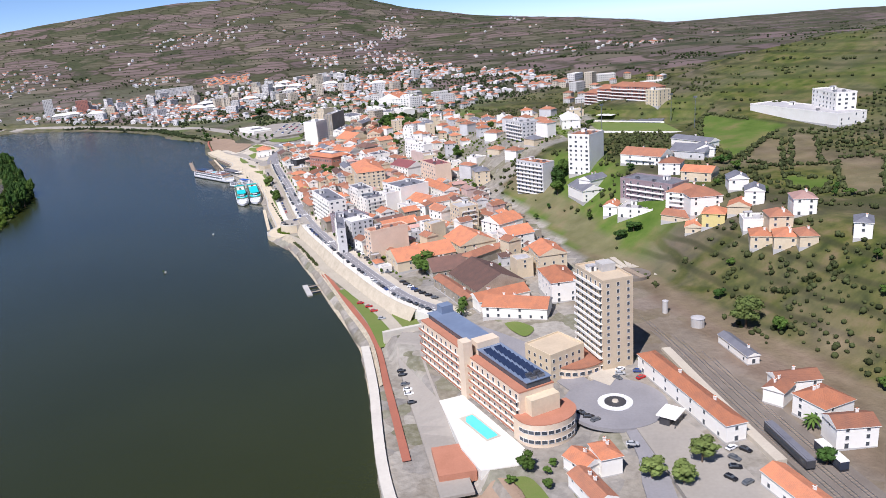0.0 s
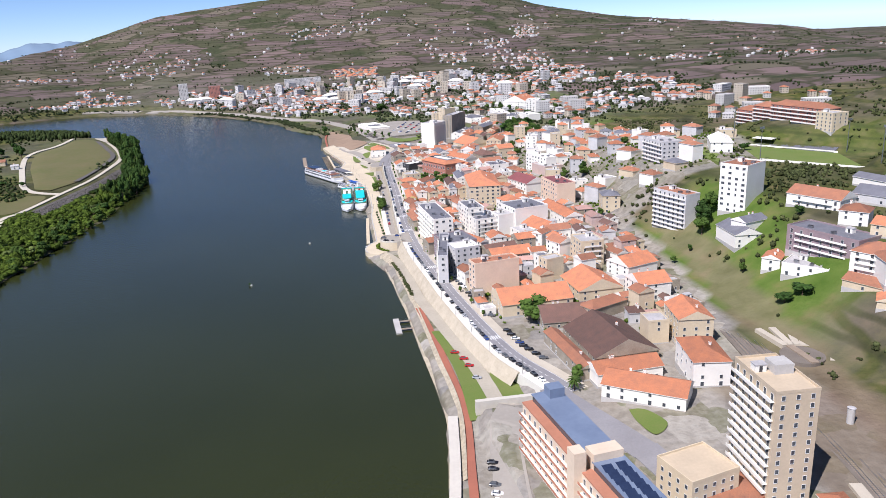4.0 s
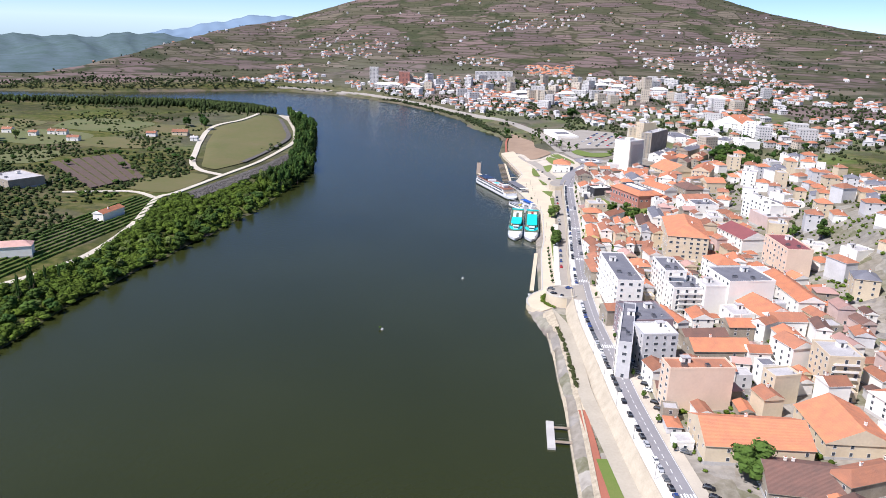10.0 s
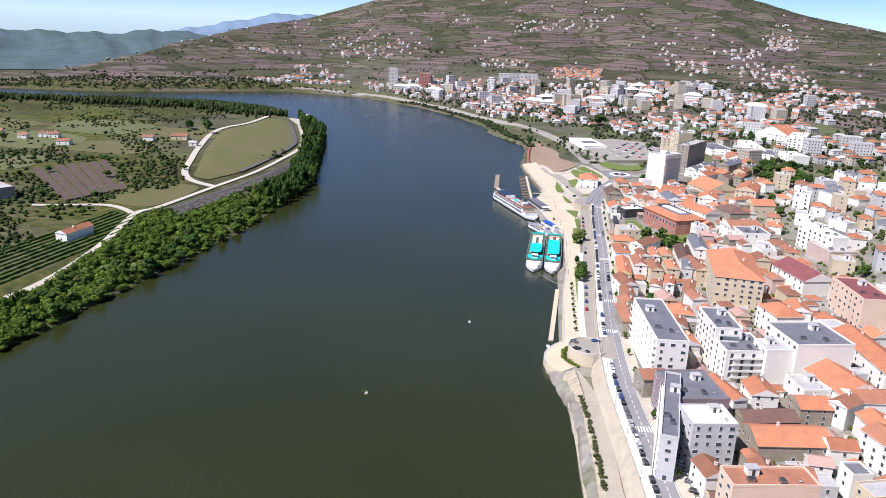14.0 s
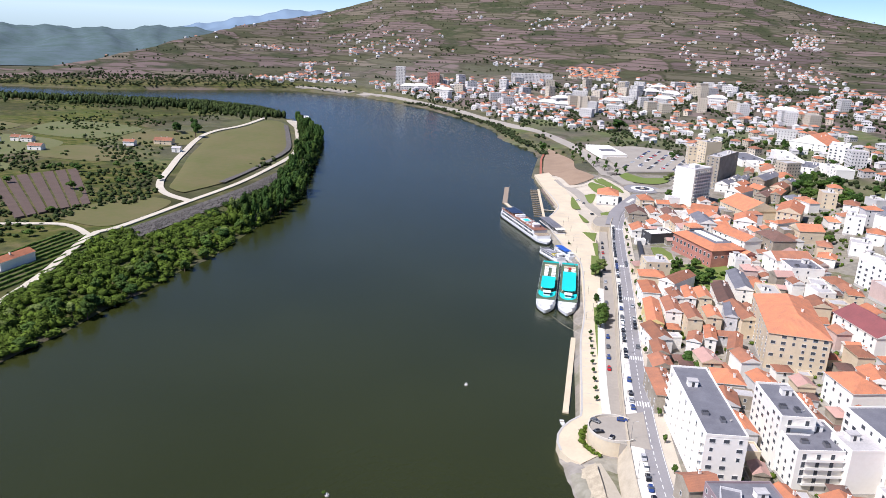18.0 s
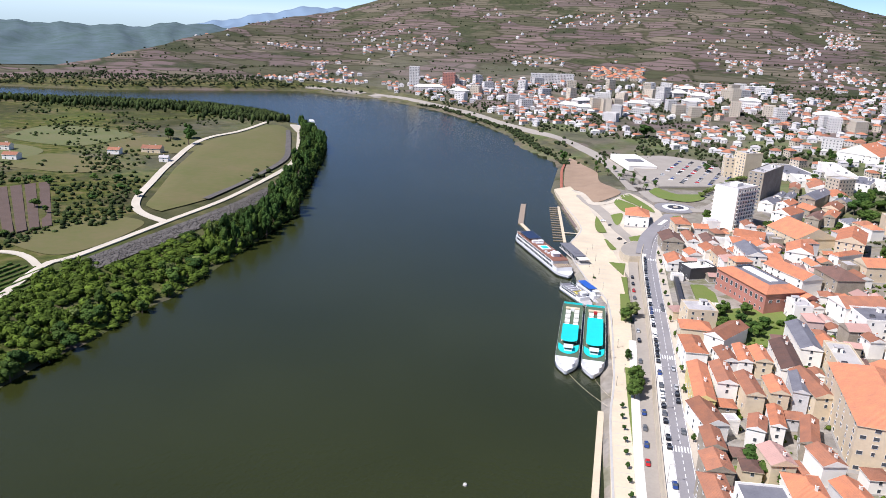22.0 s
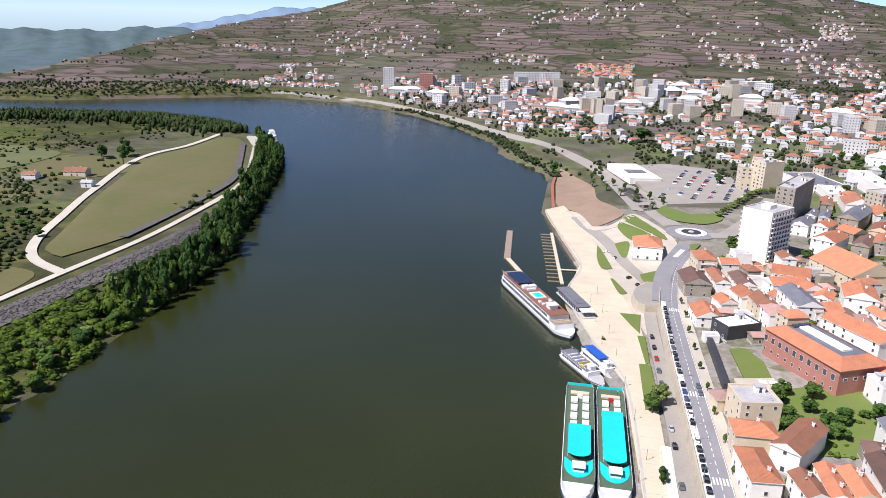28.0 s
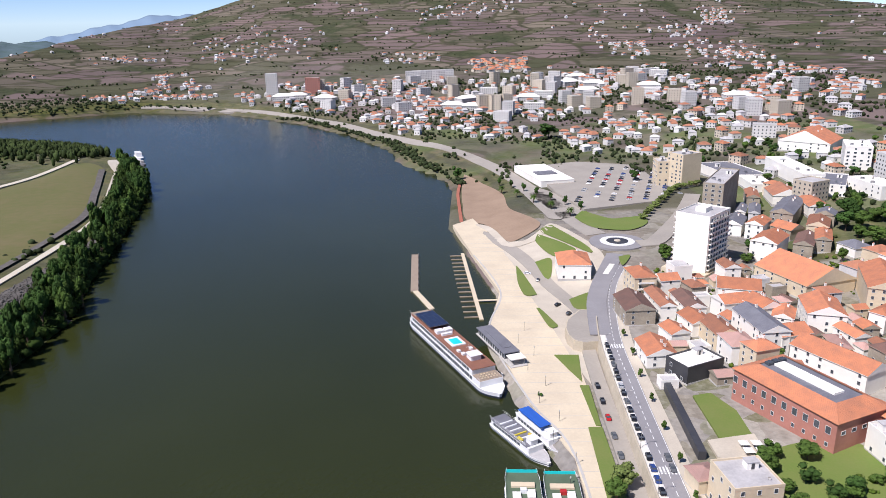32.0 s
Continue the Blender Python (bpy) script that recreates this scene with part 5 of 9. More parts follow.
def bastion():
    """The round stone bastion that carries a small parking place beside the avenue."""
    c, r = (38.5, 596), 10.0
    ring = lambda k: [(c[0] + k * math.cos(a * math.pi / 24), c[1] + k * math.sin(a * math.pi / 24)) for a in range(48)]
    structure("bastion", Bag().prism(ring(r), 2.0, 9.25).mesh("bastion", "quay"), "round beige stone bastion below the avenue", "wall")
    structure("bastion_paving", Bag().prism(ring(r - 0.5) + [], 9.25, 9.33).mesh("bastion_paving", "oldasphalt"), "worn asphalt parking place on the bastion", "pavement")
    structure("bastion_link", Bag().prism([(40, 586), (51, 584), (51, 612), (40, 607)], 3, 9.31).mesh("bastion_link", "oldasphalt"), "asphalt joining the bastion to the avenue", "pavement")
    b = Bag()
    o, q = ring(r + 0.1), ring(r - 0.35)
    for i in range(7, 42):
        b.add([(*o[i], 9.2), (*o[i + 1], 9.2), (*o[i + 1], 10.2), (*o[i], 10.2), (*q[i], 9.2), (*q[i + 1], 9.2), (*q[i + 1], 10.2), (*q[i], 10.2)], [(0, 1, 2, 3), (5, 4, 7, 6), (3, 2, 6, 7)])
    structure("bastion_parapet", b.mesh("bastion_parapet", "palewall"), "pale stone parapet round the bastion", "wall")


bastion()
strip("side_road", smooth_line([(56.9, 945.6), (51.5, 966.0), (43.4, 992.4), (35.8, 1027.8), (26.2, 1060.7), (12.9, 1094.3), (4.6, 1106.2)], 6), -4.2, 4.2, lambda x, y: height(x, y) + 0.66, "oldasphalt", "worn side road from the avenue down to the quay", "road", 0.5)
turning = [(44.2, 931.6), (42.0, 922.1), (42.2, 914.3), (44.0, 908.0), (47.7, 905.5), (56.0, 906.5), (61.3, 915.1), (64.6, 933.9), (61.0, 944.1), (52.3, 944.4)]
structure("turning_place", Bag().prism(turning, 2.5, 8.6).mesh("turning_place", "riverwall"), "round beige retaining wall of the turning place", "wall")
structure("turning_paving", Bag().prism([(x * 0.97 + 0.03 * turning[6][0], y * 0.97 + 0.03 * turning[6][1]) for x, y in turning], 8.6, 8.68).mesh("turning_paving", "oldasphalt"), "worn asphalt turning place above the quay", "road")


def quay_joints():
    """Darker drainage bands that part the quay paving into bays."""
    b = Bag()
    for y in range(625, 1100, 9):
        xs = [x for x in np.arange(-12, 46, 0.5) if bool(in_poly(np.array([x]), np.array([float(y)]), quay_pts)[0])]
        if len(xs) > 4:
            b.box(xs[0] + 1.2, xs[-1] - 0.4, y - 0.12, y + 0.12, 3.5, 3.612)
    structure("paving_band", b.mesh("paving_band", "concrete"), "narrow grey stone bands across the quay paving", "pavement")


quay_joints()
structure("wall_ramp", Bag().box(47, 79, 338.6, 340.8, 2.0, 10.0).mesh("wall_ramp", "palewall"), "pale retaining wall where the lane meets the hotel road", "wall")
structure("hotel_green", drape([(58, 346), (74, 343), (68, 372), (61, 376)], 0.5, "grass", "hotel_green"), "small lawn at the foot of the avenue", "grass")

# ---- boats and landing stages ----
M["hull"] = mat("white_hull_paint", (0.80, 0.80, 0.79), (0.70, 0.70, 0.69), 0.35, 0.1, 1.0)
M["navy"] = mat("dark_hull_paint", (0.035, 0.045, 0.07), None, 0.4)
M["deckgreen"] = mat("green_deck", (0.10, 0.14, 0.085), (0.075, 0.11, 0.065), 0.8, 0.3, 2)
M["turquoise"] = mat("turquoise_awning", (0.01, 0.62, 0.62), (0.01, 0.53, 0.54), 0.6, 0.1, 0.8)
M["teak"] = mat("red_brown_deck", (0.27, 0.12, 0.075), (0.2, 0.09, 0.06), 0.7, 0.4, 3)
M["solar"] = mat("solar_glass", (0.02, 0.03, 0.065), (0.03, 0.045, 0.09), 0.15, 0.5, 2)
M["blue"] = mat("blue_canvas", (0.02, 0.11, 0.46), (0.02, 0.09, 0.38), 0.7, 0.3, 2)
M["yellowp"] = mat("yellow_paint", (0.75, 0.6, 0.06), None, 0.5)
M["redp"] = mat("red_paint", (0.5, 0.03, 0.03), None, 0.5)


def hull_outline(L, W, bow=0.2, stern=0.06, n=10):
    """Half plan of a hull, bow at -y."""
    pts = []
    for i in range(n + 1):
        t = i / n
        pts.append((W / 2 * (1 - (1 - t) ** 2.2) if i else 0.05 * W, -L / 2 + t * bow * L))
    pts += [(W / 2, L / 2 - stern * L), (W / 2 * 0.86, L / 2)]
    return pts


def deck_prism(L, W, z0, z1, mat_name, bow=0.2, y0=None, y1=None, inset=0.0, name="deck", flare=1.0):
    half = hull_outline(L, W - 2 * inset, bow)
    if y0 is not None:
        half = [(x, y) for x, y in half if y0 <= y <= y1]
        first = [(np.interp(y0, [q[1] for q in hull_outline(L, W - 2 * inset, bow)], [q[0] for q in hull_outline(L, W - 2 * inset, bow)]), y0)]
        last = [(np.interp(y1, [q[1] for q in hull_outline(L, W - 2 * inset, bow)], [q[0] for q in hull_outline(L, W - 2 * inset, bow)]), y1)]
        half = first + half + last
    plan = [(x, y) for x, y in half] + [(-x, y) for x, y in half[::-1]]
    b = Bag().prism(plan, z0, z1)
    if flare != 1.0:
        k = len(plan)
        b.v = [(x * flare, y * (1 - (1 - flare) * 0.15), z) if i < k else (x, y, z) for i, (x, y, z) in enumerate(b.v)]
    return b.mesh(name, mat_name)


def rail_part(ship, L, W, z, bow, y0, y1, inset=0.1):
    half = [(x - inset, y) for x, y in hull_outline(L, W, bow) if y0 <= y <= y1]
    for side in (1, -1):
        b = Bag()
        for (ax, ay), (cx, cy) in zip(half, half[1:]):
            for h in (0.55, 1.05):
                b.tube((side * ax, ay, z + h), (side * cx, cy, z + h), 0.035, 0.035, 4)
            n = max(1, int((cy - ay) / 2.5))
            for i in range(n):
                t = i / n
                px, py = side * (ax + (cx - ax) * t), ay + (cy - ay) * t
                b.tube((px, py, z), (px, py, z + 1.05), 0.035, 0.035, 4)
        part("railing", b.mesh("railing", "hull"), ship)


def glass_row(ship, L, W, z, h, y0, y1, step, bow=0.2, name="window"):
    me = shared(("pane", round(step * 10), round(h * 10)), lambda: Bag().box(-0.03, 0.03, -step * 0.4, step * 0.4, 0, h).mesh("window", "glass"))
    for y in np.arange(y0, y1, step):
        for side in (-1, 1):
            part(name, me, ship, "", pose(side * (W / 2 + 0.012), y, z))


def cruise_ship(x, y, awning, label, stern_mark=False):
    """A river cruise ship of three low decks with an awning on its sun deck, bow towards -y."""
    L, W = 80, 11.4
    s = thing("cruise_ship", pose(x, y, 0, 0, 0, -1.6), label, "ship", "moored cruise ships")
    part("hull", deck_prism(L, W, -0.8, 2.4, "hull", 0.16, flare=0.86, name="hull"), s, "white hull")
    part("belt", deck_prism(L, W + 0.12, 0.1, 0.45, "navy", 0.16, name="belt", flare=0.93), s, "dark waterline band")
    part("superstructure", deck_prism(L, W - 0.5, 2.4, 5.6, "hull", 0.16, -L / 2 + 6, L / 2 - 1.5, name="superstructure"), s)
    part("sun_deck", deck_prism(L, W - 0.3, 5.6, 5.85, "deckgreen", 0.16, -L / 2 + 9, L / 2 - 1.0, name="sun_deck"), s, "green sun deck")
    part("bow_deck", deck_prism(L, W - 0.6, 2.4, 2.5, "hull", 0.16, -L / 2 + 0.6, -L / 2 + 6, name="bow_deck"), s)
    part("fore_shelter", deck_prism(L, W - 1.2, 2.5, 4.3, "hull", 0.16, -L / 2 + 4, -L / 2 + 9, name="fore_shelter"), s)
    fore = [(5.0 * math.cos(a * math.pi / 10), -L / 2 + 19 - 7.5 * math.sin(a * math.pi / 10)) for a in range(11)]
    part("fore_awning", Bag().prism(fore + [(-5.0, -L / 2 + 23.5), (-1.6, -L / 2 + 19.5), (1.6, -L / 2 + 19.5), (5.0, -L / 2 + 23.5)], 5.9, 6.05).mesh("fore_awning", "turquoise"), s, "turquoise fore awning")
    part("wheelhouse", Bag().box(-1.9, 1.9, -L / 2 + 14.5, -L / 2 + 18, 5.85, 7.9).box(-2.3, 2.3, -L / 2 + 14, -L / 2 + 18.4, 7.9, 8.05).mesh("wheelhouse", "hull"), s)
    part("wheelhouse_window", Bag().box(-1.7, 1.7, -L / 2 + 14.46, -L / 2 + 14.5, 6.8, 7.7).mesh("wheelhouse_window", "glass"), s)
    a0, a1 = awning
    ring = [(-4.1, a0 + 3)] + [(-4.1 * math.cos(q * math.pi / 8), a0 + 3 - 3 * math.sin(q * math.pi / 8)) for q in range(1, 8)] + [(4.1, a0 + 3), (4.1, a1), (-4.1, a1)]
    part("awning", Bag().prism(ring, 8.2, 8.32).mesh("awning", "turquoise"), s, "bright turquoise sun awning")
    post = shared("awnpost", lambda: Bag().tube((0, 0, 0), (0, 0, 2.4), 0.06, 0.06, 6).mesh("awning_post", "hull"))
    for px in (-3.9, 3.9):
        for py in np.linspace(a0 + 3.2, a1 - 0.3, 4):
            part("awning_post", post, s, "", pose(px, py, 5.85))
    lounger = shared("lounger", lambda: Bag().box(-0.35, 0.35, -0.95, 0.5, 0.25, 0.4).add([(-0.35, 0.5, 0.3), (0.35, 0.5, 0.3), (0.35, 1.0, 0.8), (-0.35, 1.0, 0.8)], [(0, 1, 2, 3)]).mesh("lounger", "cream"))
    for py in np.arange(-L / 2 + 26.5, -L / 2 + 30, 2.6):
        for px in np.arange(-3.6, 3.7, 1.2):
            part("lounger", lounger, s, "", pose(px, py, 5.85))
    for py in np.arange(a1 + 3, L / 2 - 12, 6.5):
        part("skylight", shared("skyl", lambda: Bag().box(-1.3, 1.3, -2, 2, 0, 0.8).mesh("skylight", "white")), s, "", pose(-2.2, py, 5.85))
        part("skylight", shared("skyl", None), s, "", pose(2.4, py + 1.2, 5.85))
    part("stern_bench", Bag().box(-3.8, 3.8, L / 2 - 9.5, L / 2 - 7.2, 5.85, 6.5).mesh("stern_bench", "cream"), s)
    part("funnel", Bag().box(-1.0, 1.0, L / 2 - 12.5, L / 2 - 11, 5.85, 7.2).mesh("funnel", "redp" if stern_mark else "hull"), s)
    glass_row(s, L, W - 0.5, 3.3, 1.5, -L / 2 + 20, L / 2 - 4, 2.6)
    glass_row(s, L, W, 1.1, 0.9, -L / 2 + 20, L / 2 - 8, 3.4, name="porthole")
    rail_part(s, L, W, 5.85, 0.16, -L / 2 + 9, L / 2)
    part("stern_rail", Bag().box(-5.2, 5.2, L / 2 - 1.2, L / 2 - 1.0, 5.85, 6.9).mesh("stern_rail", "turquoise"), s, "pale green stern rail")
    return s


cruise_ship(10.4, 771.5, (-19, 3), "white river cruise ship with turquoise sun awning, moored outermost")
cruise_ship(22.8, 770.5, (-20, 16), "white river cruise ship with long turquoise awning beside the quay", True)


def hotel_ship():
    """The larger ship with solar panels, stern towards the marina."""
    L, W = 86, 11.8
    s = thing("passenger_ship", pose(-10, 908.5, 0, 0, 0, 25.5), "white passenger ship with dark hull band and solar roof", "ship", "moored cruise ships")
    part("hull", deck_prism(L, W, -0.8, 2.6, "hull", 0.12, flare=0.88, name="hull"), s)
    part("belt", deck_prism(L, W + 0.12, 0.0, 0.9, "navy", 0.12, name="belt", flare=0.94), s, "dark blue waterline band")
    part("lower_house", deck_prism(L, W - 0.4, 2.6, 5.3, "hull", 0.12, -L / 2 + 8, L / 2 - 1, name="lower_house"), s)
    part("upper_house", deck_prism(L, W - 0.6, 5.3, 7.8, "hull", 0.12, -L / 2 + 15, L / 2 - 3, name="upper_house"), s)
    part("fore_deck", deck_prism(L, W - 0.7, 5.3, 5.42, "wood", 0.12, -L / 2 + 8.2, -L / 2 + 15, name="fore_deck"), s, "pale plank fore deck")
    part("top_deck", deck_prism(L, W - 0.4, 7.8, 8.0, "teak", 0.12, -L / 2 + 14.4, L / 2 - 2.5, name="top_deck"), s, "red-brown planked sun deck")
    part("panel_frame", Bag().box(-5.0, 5.0, 17, 36, 9.4, 9.55).mesh("panel_frame", "steel"), s)
    for i in range(4):
        for j in range(6):
            part("solar_panel", shared("spanel", lambda: Bag().box(-1.15, 1.15, -1.45, 1.45, 0, 0.08).mesh("solar_panel", "solar")), s, "", pose(-3.6 + i * 2.4, 18.7 + j * 3.1, 9.55))
    for px in (-4.8, 4.8):
        for py in (17.5, 26, 35):
            part("roof_post", shared("awnpost", None), s, "", pose(px, py, 7.4))
    part("stern_deck", Bag().box(-4.6, 4.6, 36.6, 41.5, 8.0, 8.1).mesh("stern_deck", "wood"), s)
    for px, py, w, d, h in ((-2.2, 12.5, 3.6, 3.2, 1.6), (2.2, 12.5, 3.6, 3.2, 1.6), (0, 9, 5.2, 1.6, 1.0)):
        part("deck_house", Bag().box(px - w / 2, px + w / 2, py - d / 2, py + d / 2, 8.0, 8.0 + h).mesh("deck_house", "hull"), s)
    part("pool_rim", Bag().box(-3.4, 3.4, -4.5, 4.5, 8.0, 8.5).mesh("pool_rim", "hull"), s)
    part("pool_water", Bag().box(-2.2, 2.2, -3.2, 3.0, 8.5, 8.51).mesh("pool_water", "turquoise"), s)
    part("wheelhouse", Bag().box(-2.4, 2.4, -21, -16.5, 8.0, 10.3).box(-2.9, 2.9, -21.6, -16.2, 10.3, 10.5).mesh("wheelhouse", "hull"), s)
    part("mast", Bag().tube((0, -14, 8), (0, -14, 13), 0.12, 0.06, 6).box(-1.2, 1.2, -14.1, -13.9, 11.4, 11.5).mesh("mast", "hull"), s)
    for px, py in ((-3, -10), (3, -10), (-2.5, -13.5), (2.6, -14)):
        part("deck_box", shared("dbox", lambda: Bag().box(-0.7, 0.7, -1, 1, 0, 0.9).mesh("deck_box", "hull")), s, "", pose(px, py, 8.0))
    chair = shared("dchair", lambda: Bag().box(-0.3, 0.3, -0.3, 0.3, 0.3, 0.42).box(-0.3, 0.3, 0.26, 0.34, 0.42, 0.9).mesh("deck_chair", "cream"))
    for i in range(16):
        part("deck_chair", chair, s, "", pose(-3.6 + (i % 6) * 1.4, -33.5 + (i // 6) * 1.8, 5.42))
    glass_row(s, L, W - 0.4, 3.2, 1.6, -L / 2 + 16, L / 2 - 4, 2.4)
    glass_row(s, L, W - 0.6, 5.9, 1.4, -L / 2 + 19, L / 2 - 6, 2.4)
    rail_part(s, L, W - 0.5, 8.0, 0.12, -L / 2 + 14, L / 2)
    rail_part(s, L, W - 0.4, 5.42, 0.12, -L / 2 + 8, -L / 2 + 15)


hotel_ship()


def tour_boat(x, y, rot, L, W, blue):
    label = "small white tour boat with a blue canvas canopy" if blue else "small white tour boat with a grey flat upper deck"
    s = thing("tour_boat", pose(x, y, 0, 0, 0, rot), label, "boat", "tour boats")
    part("hull", deck_prism(L, W, -0.6, 1.7, "hull", 0.3, flare=0.82, name="hull"), s)
    part("belt", deck_prism(L, W + 0.1, 0.5, 0.75, "navy", 0.3, name="belt", flare=0.93), s, "dark rubbing band")
    part("cabin", deck_prism(L, W - 0.9, 1.7, 4.0, "hull", 0.3, -L / 2 + 8, L / 2 - 1, name="cabin"), s)
    part("upper_deck", deck_prism(L, W - 0.5, 4.0, 4.15, "slate" if not blue else "hull", 0.3, -L / 2 + 9, L / 2 - 0.6, name="upper_deck"), s)
    part("wheelhouse", Bag().box(-1.5, 1.5, -L / 2 + 9, -L / 2 + 12, 4.1, 6.1).box(-1.8, 1.8, -L / 2 + 8.6, -L / 2 + 12.3, 6.1, 6.25).mesh("wheelhouse", "hull"), s)
    part("bow_deck", deck_prism(L, W - 0.4, 1.7, 1.8, "flat", 0.3, -L / 2 + 0.8, -L / 2 + 8, name="bow_deck"), s)
    if blue:
        part("canopy", Bag().box(-W / 2 + 0.7, W / 2 - 0.7, -L / 2 + 14, L / 2 - 2, 6.1, 6.25).mesh("canopy", "blue"), s, "bright blue canvas canopy")
        for py in np.linspace(-L / 2 + 14.3, L / 2 - 2.3, 4):
            for px in (-W / 2 + 0.9, W / 2 - 0.9):
                part("canopy_post", Bag().tube((px, py, 4.1), (px, py, 6.1), 0.05, 0.05, 6).mesh("canopy_post", "hull"), s)
    else:
        for k in range(5):
            part("bench", Bag().box(-2.6, 2.6, -L / 2 + 14 + k * 3, -L / 2 + 14.6 + k * 3, 4.15, 4.6).mesh("bench", "yellowp" if k in (1,) else "hull"), s)
        for px in (-2.4, 2.4):
            part("life_raft", Bag().box(px - 0.5, px + 0.5, -L / 2 + 13, -L / 2 + 15.5, 4.15, 4.8).mesh("life_raft", "yellowp"), s, "yellow life raft")
    glass_row(s, L, W - 0.9, 2.4, 1.1, -L / 2 + 14, L / 2 - 2, 1.9)
    rail_part(s, L, W - 0.5, 4.15, 0.3, -L / 2 + 9, L / 2)


tour_boat(14, 836, 31, 33, 7.6, False)
tour_boat(22.2, 840, 28, 31, 6.4, True)


def landing_stages():
    s = thing("pontoon", pose(23, 660.5, 0, 0, 0, -3.1), "long pale floating pontoon moored along the quay", "pontoon")
    part("float", Bag().box(-1.3, 1.3, -40, 40, -0.5, 0.7).mesh("float", "quay"), s)
    for i in range(40):
        part("plank", shared("plank", lambda: Bag().box(-1.25, 1.25, -0.95, 0.95, 0, 0.06).mesh("plank", "quay")), s, "", pose(0, -39 + i * 2, 0.7))
    t = thing("dinghy", pose(19.5, 612, 0, 0, 0, 8), "small white rowing dinghy afloat by the pontoon", "boat")
    part("hull", deck_prism(4.2, 1.8, -0.2, 0.55, "hull", 0.4, flare=0.7, name="hull"), t)
    part("thwart", Bag().box(-0.75, 0.75, 0.2, 0.6, 0.56, 0.62).mesh("thwart", "wood"), t)
    j = thing("fishing_jetty", pose(26, 450, 0), "grey floating jetty with two short gangways", "jetty")
    part("float", Bag().box(-1.6, 1.6, -10.5, 10.5, -0.3, 0.8).mesh("float", "concrete"), j)
    for py in (-5.5, 5.5):
        g = part("gangway", Bag().box(1.6, 8.8, py - 0.9, py + 0.9, 0.75, 0.9).mesh("gangway", "wood"), j)
        for q in (-0.9, 0.85):
            part("handrail", Bag().box(1.6, 8.8, py + q, py + q + 0.05, 1.75, 1.82).mesh("handrail", "steel"), g)
    m = thing("marina", pose(-0.5, 1008, 0, 0, 0, 4.3), "marina walkway with a comb of short mooring fingers", "jetty")
    part("walkway", Bag().box(-1.1, 1.1, -56, 56, -0.2, 0.6).mesh("walkway", "quay"), m)
    for i in range(15):
        part("finger", shared("finger", lambda: Bag().box(-8.5, -1.1, -0.4, 0.4, -0.1, 0.5).mesh("finger", "wood")), m, "", pose(0, -52 + i * 7.4, 0))
    part("gangway", Bag().box(1.1, 15, -31, -29, 0.6, 0.8).mesh("gangway", "quay"), m)
    p = thing("long_pontoon", pose(-34.5, 1028, 0, 0, 0, 2.5), "long brown-decked pontoon beyond the ship", "pontoon")
    part("deck", Bag().box(-2.2, 2.2, -34, 34, -0.3, 0.7).mesh("deck", "wood"), p)
    part("link", Bag().box(-1.5, 1.5, -29, 0, 0.2, 0.8, 0, 18, (0.6, -34)).mesh("link", "quay"), p)
    for i in range(7):
        part("pile", shared("pile", lambda: Bag().tube((0, 0, -2), (0, 0, 2.4), 0.3, 0.3, 8).mesh("pile", "steel")), p, "", pose(2.5, -32 + i * 10.5, 0))
    f = thing("river_terminal", pose(10.5, 911, 3.6, 0, 0, 21), "low glazed quay pavilion with a grey flat roof", "pavilion")
    part("base", Bag().box(-4, 4, -21, 19, 0, 0.4).mesh("base", "concrete"), f)
    part("hall", Bag().box(-3.2, 3.2, -12, 17.5, 0.4, 3.2).mesh("hall", "glass"), f)
    part("roof", Bag().box(-4, 4, -13, 18.5, 3.2, 3.6).box(-1.8, 1.8, -8, 14, 3.6, 3.9).mesh("roof", "slate"), f, "grey flat roof")
    part("canopy", Bag().box(-3.6, 3.6, -20, -14.5, 3.2, 3.5).mesh("canopy", "white"), f, "white canopy")
    for i in range(12):
        part("mullion", shared("mull", lambda: Bag().box(-0.08, 0.08, -0.08, 0.08, 0.4, 3.2).mesh("mullion", "hull")), f, "", pose(-3.3, -12 + i * 2.6, 0))
    for px in (-3, 3):
        for py in (-19.5, -15):
            part("post", Bag().tube((px, py, 0), (px, py, 3.2), 0.1, 0.1, 8).mesh("post", "steel"), f)
    for x, y in ((-23.5, 636), (-60, 545)):
        u = thing("buoy", pose(x, y, 0), "small pale mooring buoy floating on the river", "buoy")
        part("float", Bag().tube((0, 0, -0.3), (0, 0, 0.5), 0.9, 0.75, 12).mesh("float", "concrete"), u)
        part("cap", Bag().tube((0, 0, 0.5), (0, 0, 1.2), 0.3, 0.12, 10).mesh("cap", "hull"), u)
    lines = (((9.4, 732, 2.3), (27.5, 700, 3.8)), ((21.8, 731, 2.3), (29.5, 708, 3.8)))
    for a, c in lines:
        rope = thing("mooring_line", Matrix.Identity(4), "thin pale mooring rope from ship to quay", "rope")
        b = Bag()
        P0, P1 = Vector(a), Vector(c)
        for i in range(8):
            q = [P0.lerp(P1, k / 8) - Vector((0, 0, 1.2 * math.sin(math.pi * k / 8))) for k in (i, i + 1)]
            b.tube(q[0], q[1], 0.06, 0.06, 5)
        part("rope", b.mesh("rope", "quay"), rope)


landing_stages()

